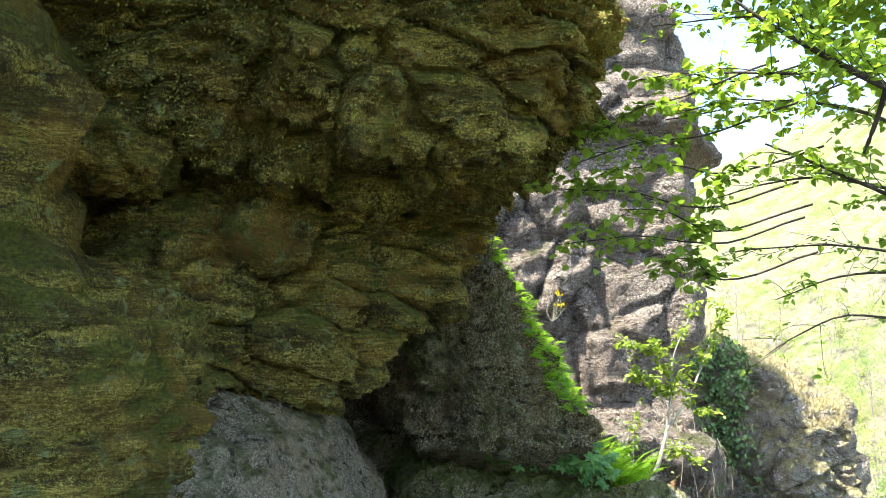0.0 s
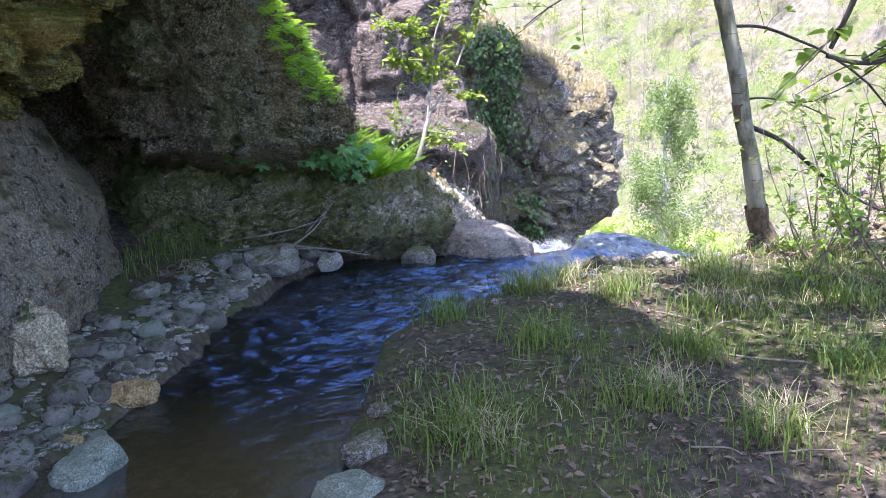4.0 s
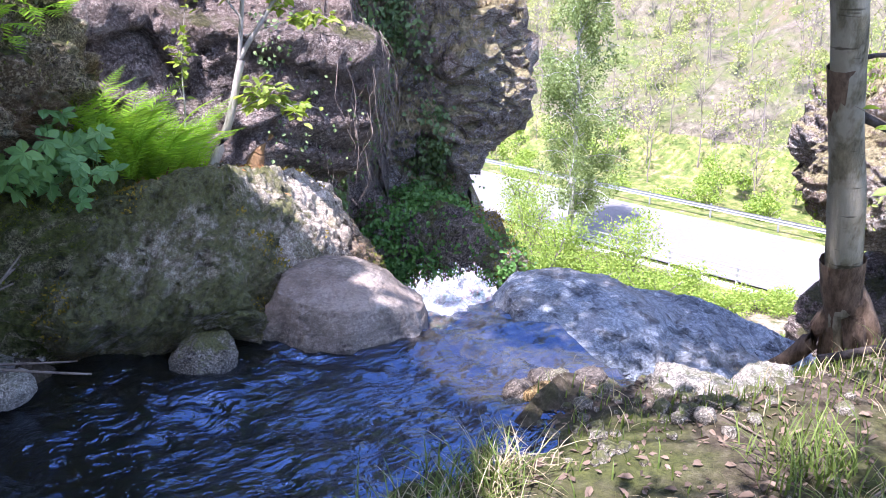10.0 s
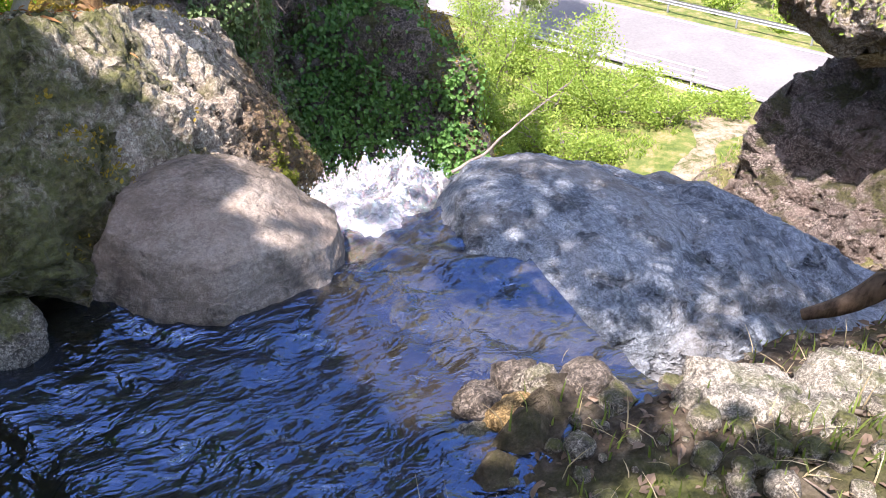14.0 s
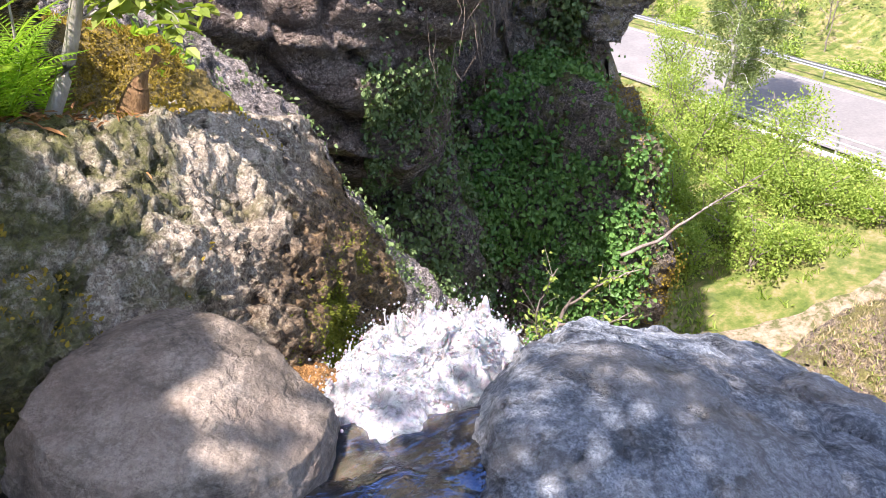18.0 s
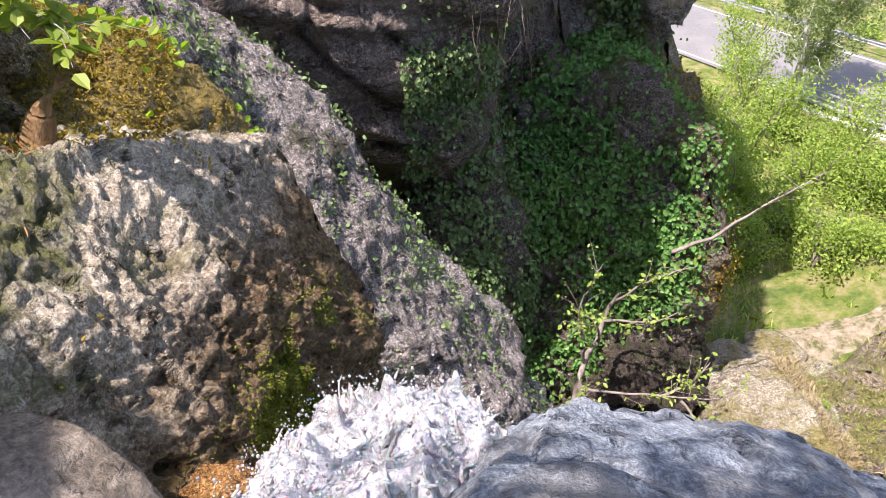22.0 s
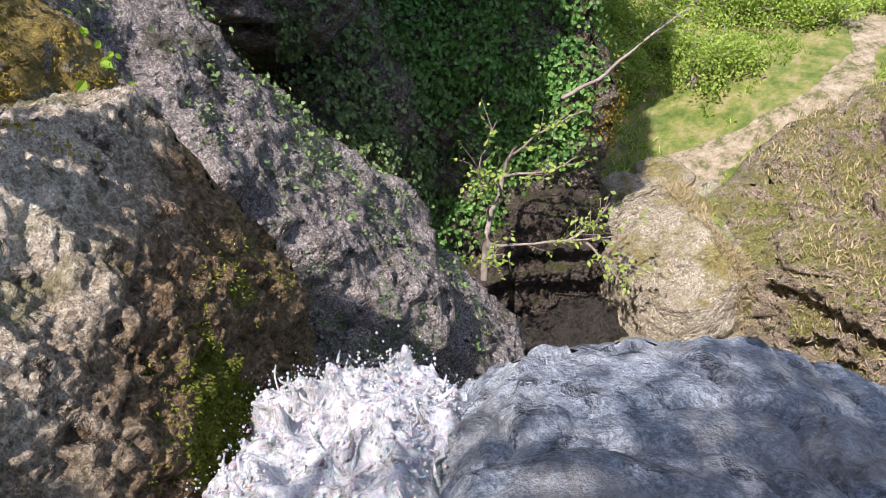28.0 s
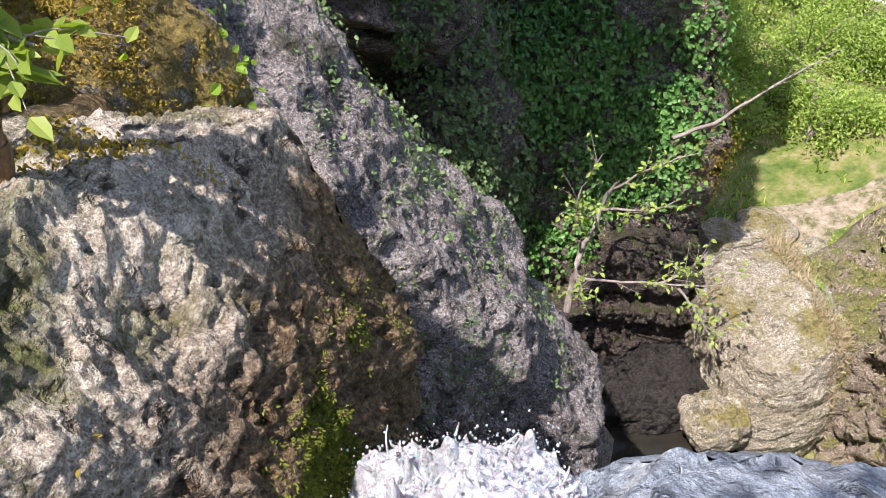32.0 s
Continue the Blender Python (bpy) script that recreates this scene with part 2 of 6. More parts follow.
M_GOLD = rock_material("golden_mossy_rock", (0.10, 0.085, 0.065), (0.33, 0.28, 0.22), (0.60, 0.54, 0.46), moss=(0.19, 0.135, 0.014), moss_amount=0.62, moss_up=0.3, lichen=0.3, lichen_color=(0.6, 0.58, 0.52), pits=0.8)
M_GSLAB = rock_material("blue_grey_slab_rock", (0.085, 0.076, 0.07), (0.24, 0.212, 0.19), (0.42, 0.375, 0.335), moss=(0.05, 0.05, 0.025), moss_amount=0.3, crack=0.5, cavity=0.8,
                        moss_up=0.1, lichen=0.3, lichen_color=(0.50, 0.49, 0.47), pits=0.8, scale=0.7)
M_SMOOTH = rock_material("smooth_grey_stone", (0.075, 0.062, 0.046), (0.195, 0.163, 0.128), (0.34, 0.29, 0.235), moss_amount=0.0, lichen=0.3, lichen_color=(0.36, 0.34, 0.29), pits=0.1, relief=0.010, coarse=0.35,
                         stain=(0.27, 0.20, 0.15), stain_amount=0.4, band=0.45, scale=1.3, crack=0.35, cavity=0.35)
M_BLUE = rock_material("blue_grey_boulder", (0.105, 0.123, 0.143), (0.235, 0.272, 0.312), (0.39, 0.43, 0.465), moss_amount=0.0, lichen=0.22,
                       lichen_color=(0.50, 0.52, 0.53), pits=0.3, relief=0.022, band=0.25, bed=0.25, crack=0.55, coarse=0.6, stain=(0.36, 0.32, 0.26), stain_amount=0.45, cavity=0.7)
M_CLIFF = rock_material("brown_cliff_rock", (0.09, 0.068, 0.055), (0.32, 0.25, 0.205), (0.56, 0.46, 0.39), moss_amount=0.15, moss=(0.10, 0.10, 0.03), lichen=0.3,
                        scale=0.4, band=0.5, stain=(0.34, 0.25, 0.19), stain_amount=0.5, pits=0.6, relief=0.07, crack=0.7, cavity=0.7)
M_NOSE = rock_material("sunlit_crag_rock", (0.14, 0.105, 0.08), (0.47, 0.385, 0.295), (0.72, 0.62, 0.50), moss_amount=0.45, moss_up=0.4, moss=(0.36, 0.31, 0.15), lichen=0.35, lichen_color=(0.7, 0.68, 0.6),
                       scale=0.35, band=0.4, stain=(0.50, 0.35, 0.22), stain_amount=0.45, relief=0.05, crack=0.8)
M_GREEN = rock_material("overgrown_gorge_wall", (0.06, 0.05, 0.04), (0.20, 0.165, 0.13), (0.36, 0.31, 0.25), moss_amount=0.45, moss_up=0.1, moss=(0.11, 0.115, 0.026), lichen=0.2,
                        scale=0.4, relief=0.05, crack=0.5)
M_TAN = rock_material("tan_gorge_rock", (0.26, 0.21, 0.13), (0.50, 0.43, 0.30), (0.66, 0.60, 0.46), moss_amount=0.14, moss_up=0.2, moss=(0.26, 0.22, 0.06), lichen=0.2, scale=0.35, crack=0.4,
                      band=0.35, relief=0.04)
M_BANK = rock_material("brown_gorge_bank", (0.13, 0.10, 0.07), (0.33, 0.26, 0.19), (0.52, 0.43, 0.33), moss_amount=0.25, moss_up=0.25, moss=(0.22, 0.21, 0.06), lichen=0.25, scale=0.6, crack=0.5,
                       band=0.35, relief=0.05, cavity=0.8)
# Brown rock with the deep gorge's shade put into its colours.
M_FOOTSHADE = rock_material("shade_brown_rock", (0.025, 0.02, 0.016), (0.085, 0.066, 0.052), (0.17, 0.135, 0.105), moss_amount=0.1, lichen=0.1, scale=0.6, band=0.4, crack=0.5, relief=0.05, rough=0.6)
# Near-black tones stand in for the shadow over the ledge at the gorge bottom.
M_LEDGESHADE = rock_material("shade_dark_rock", (0.010, 0.009, 0.008), (0.03, 0.026, 0.021), (0.06, 0.054, 0.044), moss_amount=0.0, lichen=0.0, scale=0.5, rough=0.4)
M_STONE = rock_material("river_stone", (0.07, 0.06, 0.044), (0.19, 0.168, 0.128), (0.36, 0.325, 0.26), moss_amount=0.2, moss=(0.10, 0.105, 0.03), lichen=0.2, scale=2.2, pits=0.2, relief=0.02)

M_OCHRE = rock_material("wet_ochre_stone", (0.10, 0.062, 0.022), (0.27, 0.18, 0.07), (0.42, 0.30, 0.14), moss_amount=0.0, lichen=0.15, scale=2.0, pits=0.1, relief=0.012)

M_RUST = rock_material("wet_orange_rock", (0.06, 0.028, 0.010), (0.19, 0.095, 0.03), (0.34, 0.19, 0.07), moss_amount=0.0, lichen=0.1, scale=2.0, pits=0.1, relief=0.012, rough=0.25)
M_LEDGE = rock_material("mossy_ledge_rock", (0.06, 0.052, 0.025), (0.17, 0.15, 0.075), (0.30, 0.27, 0.15), moss=(0.09, 0.105, 0.02), moss_amount=0.7, moss_up=0.15, lichen=0.2, lichen_color=(0.45, 0.46, 0.34), pits=0.8, cavity=0.9, relief=0.03)
M_OCHREDRY = rock_material("broken_ochre_rock", (0.16, 0.11, 0.05), (0.40, 0.31, 0.18), (0.58, 0.50, 0.36), moss_amount=0.1, lichen=0.3, scale=1.6, crack=0.6, relief=0.015)


# ---- mesh helpers ----
def grid_faces(nu, nv):
    i = np.arange(nu * nv).reshape(nu, nv)
    return np.stack([i[:-1, :-1], i[1:, :-1], i[1:, 1:], i[:-1, 1:]], -1).reshape(-1, 4)


def mesh_from(name, verts, faces, material=None, shade=True):
    """A mesh from arrays of vertices and faces of equal corner number."""
    me = bpy.data.meshes.new(name)
    verts, faces = np.asarray(verts, float), np.asarray(faces, np.int32)
    n, k = faces.shape
    me.vertices.add(len(verts))
    me.vertices.foreach_set("co", verts.ravel())
    me.loops.add(n * k)
    me.loops.foreach_set("vertex_index", faces.ravel())
    me.polygons.add(n)
    me.polygons.foreach_set("loop_start", np.arange(0, n * k, k, dtype=np.int32))
    me.polygons.foreach_set("use_smooth", np.full(n, shade))
    me.update(calc_edges=True)
    if material:
        me.materials.append(material)
    return me


def sphere_points(n, coarse=()):
    """A cube's six faces as grids, blown up to a ball: unit directions, cube points and quads. Faces named in coarse get wide meshes."""
    cubes, faces, start = [], [], 0
    for k in range(6):
        m = max(8, n // 6) if k in coarse else n
        a = np.tan(np.linspace(-1, 1, m) * math.pi / 4)
        u, v = np.meshgrid(a, a, indexing="ij")
        one = np.ones_like(u)
        side = [(one, u, v), (-one, -u, v), (-u, one, v), (u, -one, v), (u, v, one), (u, -v, -one)][k]
        cubes.append(np.stack(side, -1).reshape(-1, 3))
        faces.append(grid_faces(m, m) + start)
        start += m * m
    cube = np.concatenate(cubes)
    return cube / np.linalg.norm(cube, axis=1)[:, None], cube, np.concatenate(faces)


SIDES = np.array([(1, 0, 0), (-1, 0, 0), (0, 1, 0), (0, -1, 0), (0, 0, 1), (0, 0, -1)], float)
PATH_ENDS = np.array([(0.0, 0.0, 1.5), (1.5, 3.5, 1.5), (3.2, 6.9, 1.4)])


def far_sides(c, r, R):
    """The sides of a rock that nobody on the path can see."""
    out = []
    for k, s in enumerate(SIDES):
        at, nor = np.asarray(c) + R @ (s * r), R @ s
        d = unit_rows(PATH_ENDS - at)
        if (d @ nor).max() < -0.25:
            out.append(k)
    return out


def unit_rows(v):
    return v / (np.linalg.norm(v, axis=-1, keepdims=True) + 1e-9)


def turn(rx=0, ry=0, rz=0):
    return np.array(Euler([radians(a) for a in (rx, ry, rz)]).to_matrix())


def merged(verts, faces):
    key = np.round(verts * 4000).astype(np.int64)
    _, first, inv = np.unique(key, axis=0, return_index=True, return_inverse=True)
    return verts[first], inv.reshape(-1)[faces]


def rock_mesh(name, c, r, material, rot=(0, 0, 0), n=60, box=0.25, bulge=0.2, rough=0.08, size=1.0, strata=0.0, pit=0.0, seed=1, block=0.0, cut=0, lay=1.0, flat=1.0, undercut=None, planes=(), clast=0.0, clast_size=0.06):
    """A boulder or rock mass: a rounded block, warped by noise from its whole size down to its grain. Lengths in metres:
    bulge, rough, strata, pit and block are depths, size the length of the bulges, lay the thickness of the beds."""
    R = turn(*rot)
    d, cube, faces = sphere_points(n, far_sides(c, np.array(r), R) if n > 40 else ())
    q = d * (1 - box) + cube * box * 0.85
    pick = np.random.default_rng(seed + 900)
    for k in range(cut):
        way = unit_rows(pick.normal(size=3))
        q = q - way * np.clip(q @ way - pick.uniform(0.72, 0.92), 0, None)[:, None] * 0.92
    p = (q * r) @ R.T + c
    for way, through_ in planes:
        way = unit_rows(np.array(way, float))
        p = p - way * np.clip((p - np.array(through_)) @ way, 0, None)[:, None] * 0.95
    nor = (d / np.array(r)) @ R.T
    nor /= np.linalg.norm(nor, axis=1)[:, None]
    warp = np.stack([vnoise(p / size * 0.8 + 31 * k, seed + 40 + k) for k in range(3)], -1)
    w = p + warp * size * 0.25
    h = bulge * fbm(w / size, 3, seed) + rough * (1.2 * fbm(w / (size * 0.3), 5, seed + 7, 0.6) + 0.35 * ridged(w / (size * 0.4), 2, seed + 6)) + 0.55 * rough * fbm(w / (size * 0.075), 3, seed + 9, 0.65)
    if strata:
        z = w[:, 2] / lay + 0.35 * fbm(w / (size * 2), 2, seed + 3) + 0.12 * w[:, 0] / lay
        k = np.floor(z)
        step = lattice(k.astype(np.int64), k.astype(np.int64) * 0, k.astype(np.int64) * 0, seed + 5)
        nxt = lattice(k.astype(np.int64) + 1, k.astype(np.int64) * 0, k.astype(np.int64) * 0, seed + 5)
        h += strata * (step + (nxt - step) * smooth(0.84, 1.0, z - k) - 0.5) * 2 * (0.5 + 0.5 * vnoise(w / (size * 1.3), seed + 8))
    if block:
        d1, d2, who = cells(w * (1, 1, flat) / (size * 0.5), seed + 60)
        h += block * ((who - 0.5) * 1.4 - np.clip(1 - (d2 - d1) * 7, 0, 1) * 0.9)
    if pit:
        d1, d2, who = cells(w / (size * 0.14), seed + 80)
        h -= 0.6 * pit * np.clip(1.25 - d1 * 3.6, 0, 1) * (who > 0.5) * smooth(-0.3, 0.4, vnoise(w / (size * 0.7), seed + 81))
        d1, d2, who = cells(w / (size * 0.3), seed + 85)
        h -= 1.1 * pit * np.clip(1.2 - d1 * 4.2, 0, 1) * (who > 0.55)
    if clast:
        for k, size_ in ((0, clast_size), (1, clast_size * 0.42)):
            d1, d2, who = cells(w / size_ + 5 * k, seed + 90 + k)
            h += clast * (1.0, 0.5)[k] * (np.sqrt(np.clip(0.5 - d1, 0, 1)) * (0.3 + 1.4 * who) - 0.45 * (who < 0.22)) * (0.55 + 0.45 * vnoise(w / (size_ * 6), seed + 95))
    p = p + nor * h[:, None]
    if undercut:
        z0, back, x0, x1 = undercut
        p[:, 1] += back * np.clip(z0 - p[:, 2], 0, 0.7) * smooth(x1, x0, p[:, 0])
    p, faces = merged(p, faces)
    return mesh_from(name, p, faces, material)


def rock(name, label, category="rock", kind="", group="", **k):
    k.setdefault("c", (0, 0, 0))
    return tagged(new(name, rock_mesh(name, **k)), label, category, group, kind)


# ---- the ground: stream bank, drop into the gorge, valley with its road, far hillside ----
ROAD = Vector((0.42, -0.907, 0))
ROAD_N = Vector((0.907, 0.42, 0))
ROAD_AT = Vector((28.4, 37.95, -14.0))


def stream_right(y):
    """x of the stream's right-hand edge."""
    return np.interp(y, [-6, 2, 3.2, 3.9, 5.0, 5.6, 5.95, 6.3], [0.2, 0.55, 0.78, 0.85, 1.22, 1.75, 2.75, 3.3])


def stream_left(y):
    return np.interp(y, [-6, 2, 3.6, 4.2, 4.7, 5.8, 6.8, 7.2, 8], [-1.6, -1.2, -0.75, -0.35, -0.1, 0.22, 0.62, 1.1, 2.0])


def across(x, y):
    """Metres beyond the road's middle line."""
    return (x - ROAD_AT.x) * ROAD_N.x + (y - ROAD_AT.y) * ROAD_N.y


def ground_height(x, y):
    p = np.stack([x, y, 0 * x], -1)
    r, l = stream_right(y), stream_left(y)
    bank = 0.03 + 0.03 * smooth(0.0, 0.5, x - r) + 0.015 * np.clip(x - r - 0.7, 0, 8) - 0.22 * smooth(5.7, 6.3, y) * smooth(3.3, 3.7, x) - 0.09 * smooth(4.9, 6.4, y)
    left = 0.03 + 0.16 * np.clip(l - x, 0, 3)
    bed = -0.12 - 0.06 * vnoise(p * 1.3, 3) - 0.1 * smooth(5.7, 6.6, y)
    inside = np.minimum(x - l, r - x)
    near = np.where(x > r, bank, np.where(x < l, left, 0.03))
    near = near + (bed - 0.03 - 0.03) * smooth(0.0, 0.25, inside)
    near += 0.025 * fbm(p * 1.6, 4, 5) + 0.012 * fbm(p * 9, 3, 6)
    near += 0.25 * np.clip(-1.5 - y, 0, 20) * 0.4
    s = across(x, y)
    q = np.stack([x, y, 0 * x], -1)
    far = np.full_like(s, -15.0) + 0.25 * fbm(q / 5, 3, 11)
    far = far + (0.7 + 0.05 * np.clip(x - 12, 0, 12)) * smooth(-22, -10, s) * smooth(10, 16, x)
    far = np.where(np.abs(s) < 5.2, -14.06, far + (-14.06 - far) * smooth(8.5, 5.2, np.abs(s)))
    river = -16.2 + 0.3 * fbm(q / 3, 3, 12)
    far = np.where(s > 5.2, -14.06 + (river + 14.06) * smooth(5.6, 9.5, s), far)
    hill = np.clip(s - 15, 0, 150)
    hill = 0.50 * hill + 0.12 * np.clip(hill - 25, 0, 200) + 5.0 * fbm(q / 42, 4, 13) * smooth(0, 40, hill) + 1.2 * ridged(q / 11, 3, 14) * smooth(2, 16, hill)
    far = far + np.where(s > 15, hill * smooth(0, 6, s - 15), 0)
    edge = np.interp(x, [2.9, 3.2, 4.1, 40], [7.25, 6.15, 6.3, -14.0])
    ex = np.where(x < 4.2, 1.0, 0.87) * (y - edge)
    ex = ex + 0.25 * fbm(p / 1.2, 3, 21)
    ex = np.where(x < 1.0, ex - (1.0 - x) * 1.5, ex)
    t = smooth(0.0, 6.5, ex) * 0.8 + smooth(0.0, 1.2, ex) * 0.2
    near = near - 0.7 * smooth(2.75, 3.05, x) * smooth(6.3, 6.75, y)
    return near + (far - near) * t


def spaced(lo, hi, fine_lo, fine_hi, step, grow):
    """Coordinates that lie step apart between fine_lo and fine_hi, and ever wider outside."""
    v = list(np.arange(fine_lo, fine_hi + step / 2, step))
    for sign, end in ((1, hi), (-1, lo)):
        x, s = (fine_hi, step) if sign > 0 else (fine_lo, step)
        out = []
        while sign * (end - x) > 0:
            s *= grow
            x += sign * s
            out.append(x)
        v = v + out if sign > 0 else out[::-1] + v
    return np.array(v)


gx = spaced(-400, 900, -1.4, 5.2, 0.06, 1.05)
gy = spaced(-400, 900, 2.2, 7.2, 0.06, 1.05)
GX, GY = np.meshgrid(gx, gy, indexing="ij")
GZ = ground_height(GX.ravel(), GY.ravel())


def ground_material():
    n = Nodes("soil_and_grass", 0.95, 0.2)
    fine = n.noise(22, 8, 0.75)
    big = n.noise(1.1, 6, 0.6)
    soil = n.ramp(fine, (0.3, (0.022, 0.016, 0.011)), (0.5, (0.085, 0.066, 0.045)), (0.72, (0.21, 0.175, 0.13)))
    moss = n.ramp(n.noise(30, 5, 0.7), (0.3, (0.03, 0.045, 0.008)), (0.7, (0.14, 0.16, 0.035)))
    near = n.mix(n.ramp(big, (0.44, 0.0), (0.58, 0.72)), soil, moss)
    grass = n.ramp(n.noise(0.55, 8, 0.72), (0.3, (0.05, 0.085, 0.018)), (0.43, (0.09, 0.115, 0.03)), (0.54, (0.14, 0.118, 0.066)), (0.66, (0.18, 0.15, 0.11)))
    rocky = n.ramp(n.noise(0.16, 9, 0.75, warp=0.4), (0.44, 0.0), (0.54, 0.85))
    scree = n.ramp(n.noise(1.3, 8, 0.8), (0.36, (0.05, 0.043, 0.03)), (0.5, (0.14, 0.12, 0.088)), (0.64, (0.23, 0.20, 0.155)))
    meadow = n.ramp(n.noise(1.6, 7, 0.72), (0.34, (0.055, 0.10, 0.016)), (0.47, (0.12, 0.16, 0.03)), (0.56, (0.22, 0.21, 0.07)), (0.66, (0.30, 0.25, 0.16)))
    floor_mask = n.math("GREATER_THAN", n.math("MULTIPLY", n.height(), -1.0), 13.6)
    green = n.ramp(n.noise(2.4, 6, 0.75), (0.38, (0.04, 0.068, 0.014)), (0.62, (0.15, 0.18, 0.05)))
    grass = n.mix(n.ramp(n.noise(0.07, 8, 0.7, warp=0.5), (0.44, 0.0), (0.54, 0.85)), grass, green)
    far = n.mix(rocky, grass, scree)
    far = n.mix(n.math("MULTIPLY", floor_mask, 0.85), far, meadow)
    cliff = n.ramp(n.noise(2.3, 8, 0.75), (0.3, (0.07, 0.055, 0.04)), (0.55, (0.24, 0.19, 0.14)), (0.72, (0.38, 0.32, 0.25)))
    sep = n.tree.nodes.new("ShaderNodeSeparateXYZ")
    n.link(n.coord, sep.inputs[0])
    place = n.math("ADD", n.math("MULTIPLY", sep.outputs["X"], 0.06), n.math("MULTIPLY", sep.outputs["Y"], 0.1))
    low = n.ramp(place, (0.88, 0.0), (1.0, 1.0))
    color = n.mix(low, near, n.mix(n.ramp(n.up(), (0.45, 1.0), (0.7, 0.0)), far, cliff))
    nor = n.bump(n.math("ADD", fine, n.noise(90, 3, 0.7)), 0.8, 0.02)
    return n.done(color, nor)


ground = tagged(new("ground", mesh_from("ground", np.stack([GX.ravel(), GY.ravel(), GZ], -1), grid_faces(len(gx), len(gy)), ground_material())),
                "soil, moss and grass ground falling into a gorge and valley", "ground", kind="structure")

# ---- the stream ----
def water_material():
    n = Nodes("clear_stream_water", 0.02, 0.5)
    b = n.bsdf
    b.inputs["Transmission Weight"].default_value = 0.85
    b.inputs["IOR"].default_value = 2.6
    turned = n.tree.nodes.new("ShaderNodeMapping")
    n.link(n.coord, turned.inputs["Vector"])
    turned.inputs["Rotation"].default_value = (0, 0, radians(-52))
    turned.inputs["Scale"].default_value = (0.5, 1.0, 1.0)
    ripple = n.math("ADD", n.noise(15, 3, 0.55, turned.outputs[0], 0.8), n.math("MULTIPLY", n.noise(42, 2, 0.5, turned.outputs[0], 0.4), 0.25))
    sep_ = n.tree.nodes.new("ShaderNodeSeparateXYZ")
    n.link(n.coord, sep_.inputs[0])
    ripple = n.math("MULTIPLY", ripple, n.ramp(n.math("MULTIPLY", sep_.outputs["Y"], 0.1), (0.36, 0.25), (0.52, 1.0)))
    nor = n.bump(ripple, 1.0, 0.022)
    # Blue specular tint and raised IOR put a sky reflection into the water.
    b.inputs["Specular Tint"].default_value = (0.30, 0.52, 1.0, 1.0)
    sep = n.tree.nodes.new("ShaderNodeSeparateXYZ")
    n.link(n.coord, sep.inputs[0])
    depth = n.ramp(n.math("MULTIPLY", sep.outputs["Y"], 0.1), (0.37, (0.42, 0.32, 0.13)), (0.46, (0.10, 0.085, 0.05)))
    return n.done(depth, nor)


wx, wy = spaced(-2.2, 3.36, -1.2, 3.34, 0.025, 1.03), spaced(-5, 7.3, 3.0, 7.28, 0.025, 1.05)
WX, WY = np.meshgrid(wx, wy, indexing="ij")
pw = np.stack([WX.ravel(), WY.ravel(), 0 * WX.ravel()], -1)
fast = 0.18 + 0.82 * smooth(3.7, 5.0, pw[:, 1])
flow = pw @ turn(0, 0, -38).T * (1.0, 0.55, 1.0)
wz = -0.012 - 0.08 * smooth(5.7, 6.6, pw[:, 1]) + fast * (0.014 * fbm(flow * 5.5, 2, 71) + 0.012 * ridged(flow * 11, 2, 72)) - 0.10 * smooth(6.75, 7.4, pw[:, 1]) * smooth(2.4, 2.9, pw[:, 0])
water = tagged(new("water", mesh_from("water", np.stack([pw[:, 0], pw[:, 1], wz], -1), grid_faces(len(wx), len(wy)), water_material())),
               "clear shallow stream water reflecting blue sky", "water", kind="structure")
water.visible_shadow = False

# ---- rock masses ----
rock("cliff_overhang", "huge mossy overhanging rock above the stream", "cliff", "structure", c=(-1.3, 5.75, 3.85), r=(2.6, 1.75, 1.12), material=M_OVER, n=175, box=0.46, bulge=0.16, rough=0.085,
     size=1.2, strata=0.12, block=0.17, seed=3, lay=0.5, flat=1.7, clast=0.035, clast_size=0.16)
rock("cliff_ledge", "mossy rock ledge jutting from the cliff", "cliff", "structure", c=(-2.55, 4.45, 2.95), r=(1.0, 0.6, 0.26), material=M_OVER, rot=(0, 6, 15), n=44, box=0.3, bulge=0.08, rough=0.04,
     size=0.6, block=0.03, seed=4)
rock("cliff_wall", "olive and ochre layered cliff wall under an overhang", "cliff", "structure", c=(-1.55, 6.1, 2.15), r=(2.5, 1.0, 1.0), material=M_OVER, rot=(0, -36, 29), n=165, box=0.3, bulge=0.10, rough=0.07,
     size=1.2, strata=0.24, block=0.17, seed=5, lay=0.22, flat=2.4, clast=0.03, clast_size=0.13)
rock("cliff_niche", "olive rock at the back of a niche", "cliff", "structure", c=(-3.1, 5.9, 2.3), r=(1.4, 1.0, 1.2), material=M_OVER, n=60, box=0.3, bulge=0.12, rough=0.05, size=1.4, strata=0.18, block=0.07, seed=36, lay=0.26, flat=2.6)
rock("cliff_foot", "olive mossy foot of the cliff", "cliff", "structure", c=(-2.68, 4.65, 0.7), r=(1.45, 1.25, 1.75), material=M_OVER, n=100, box=0.35, bulge=0.12, rough=0.05, size=1.5, strata=0.20, block=0.07, seed=6, lay=0.26, flat=2.6)
rock("cliff_left", "dark rock massif behind the stream bank", "cliff", "structure", c=(-7.5, 6.5, 3.5), r=(5.4, 9.5, 8.5), material=M_OVER, n=60, box=0.3, bulge=0.7, rough=0.3, size=3.0, seed=7)
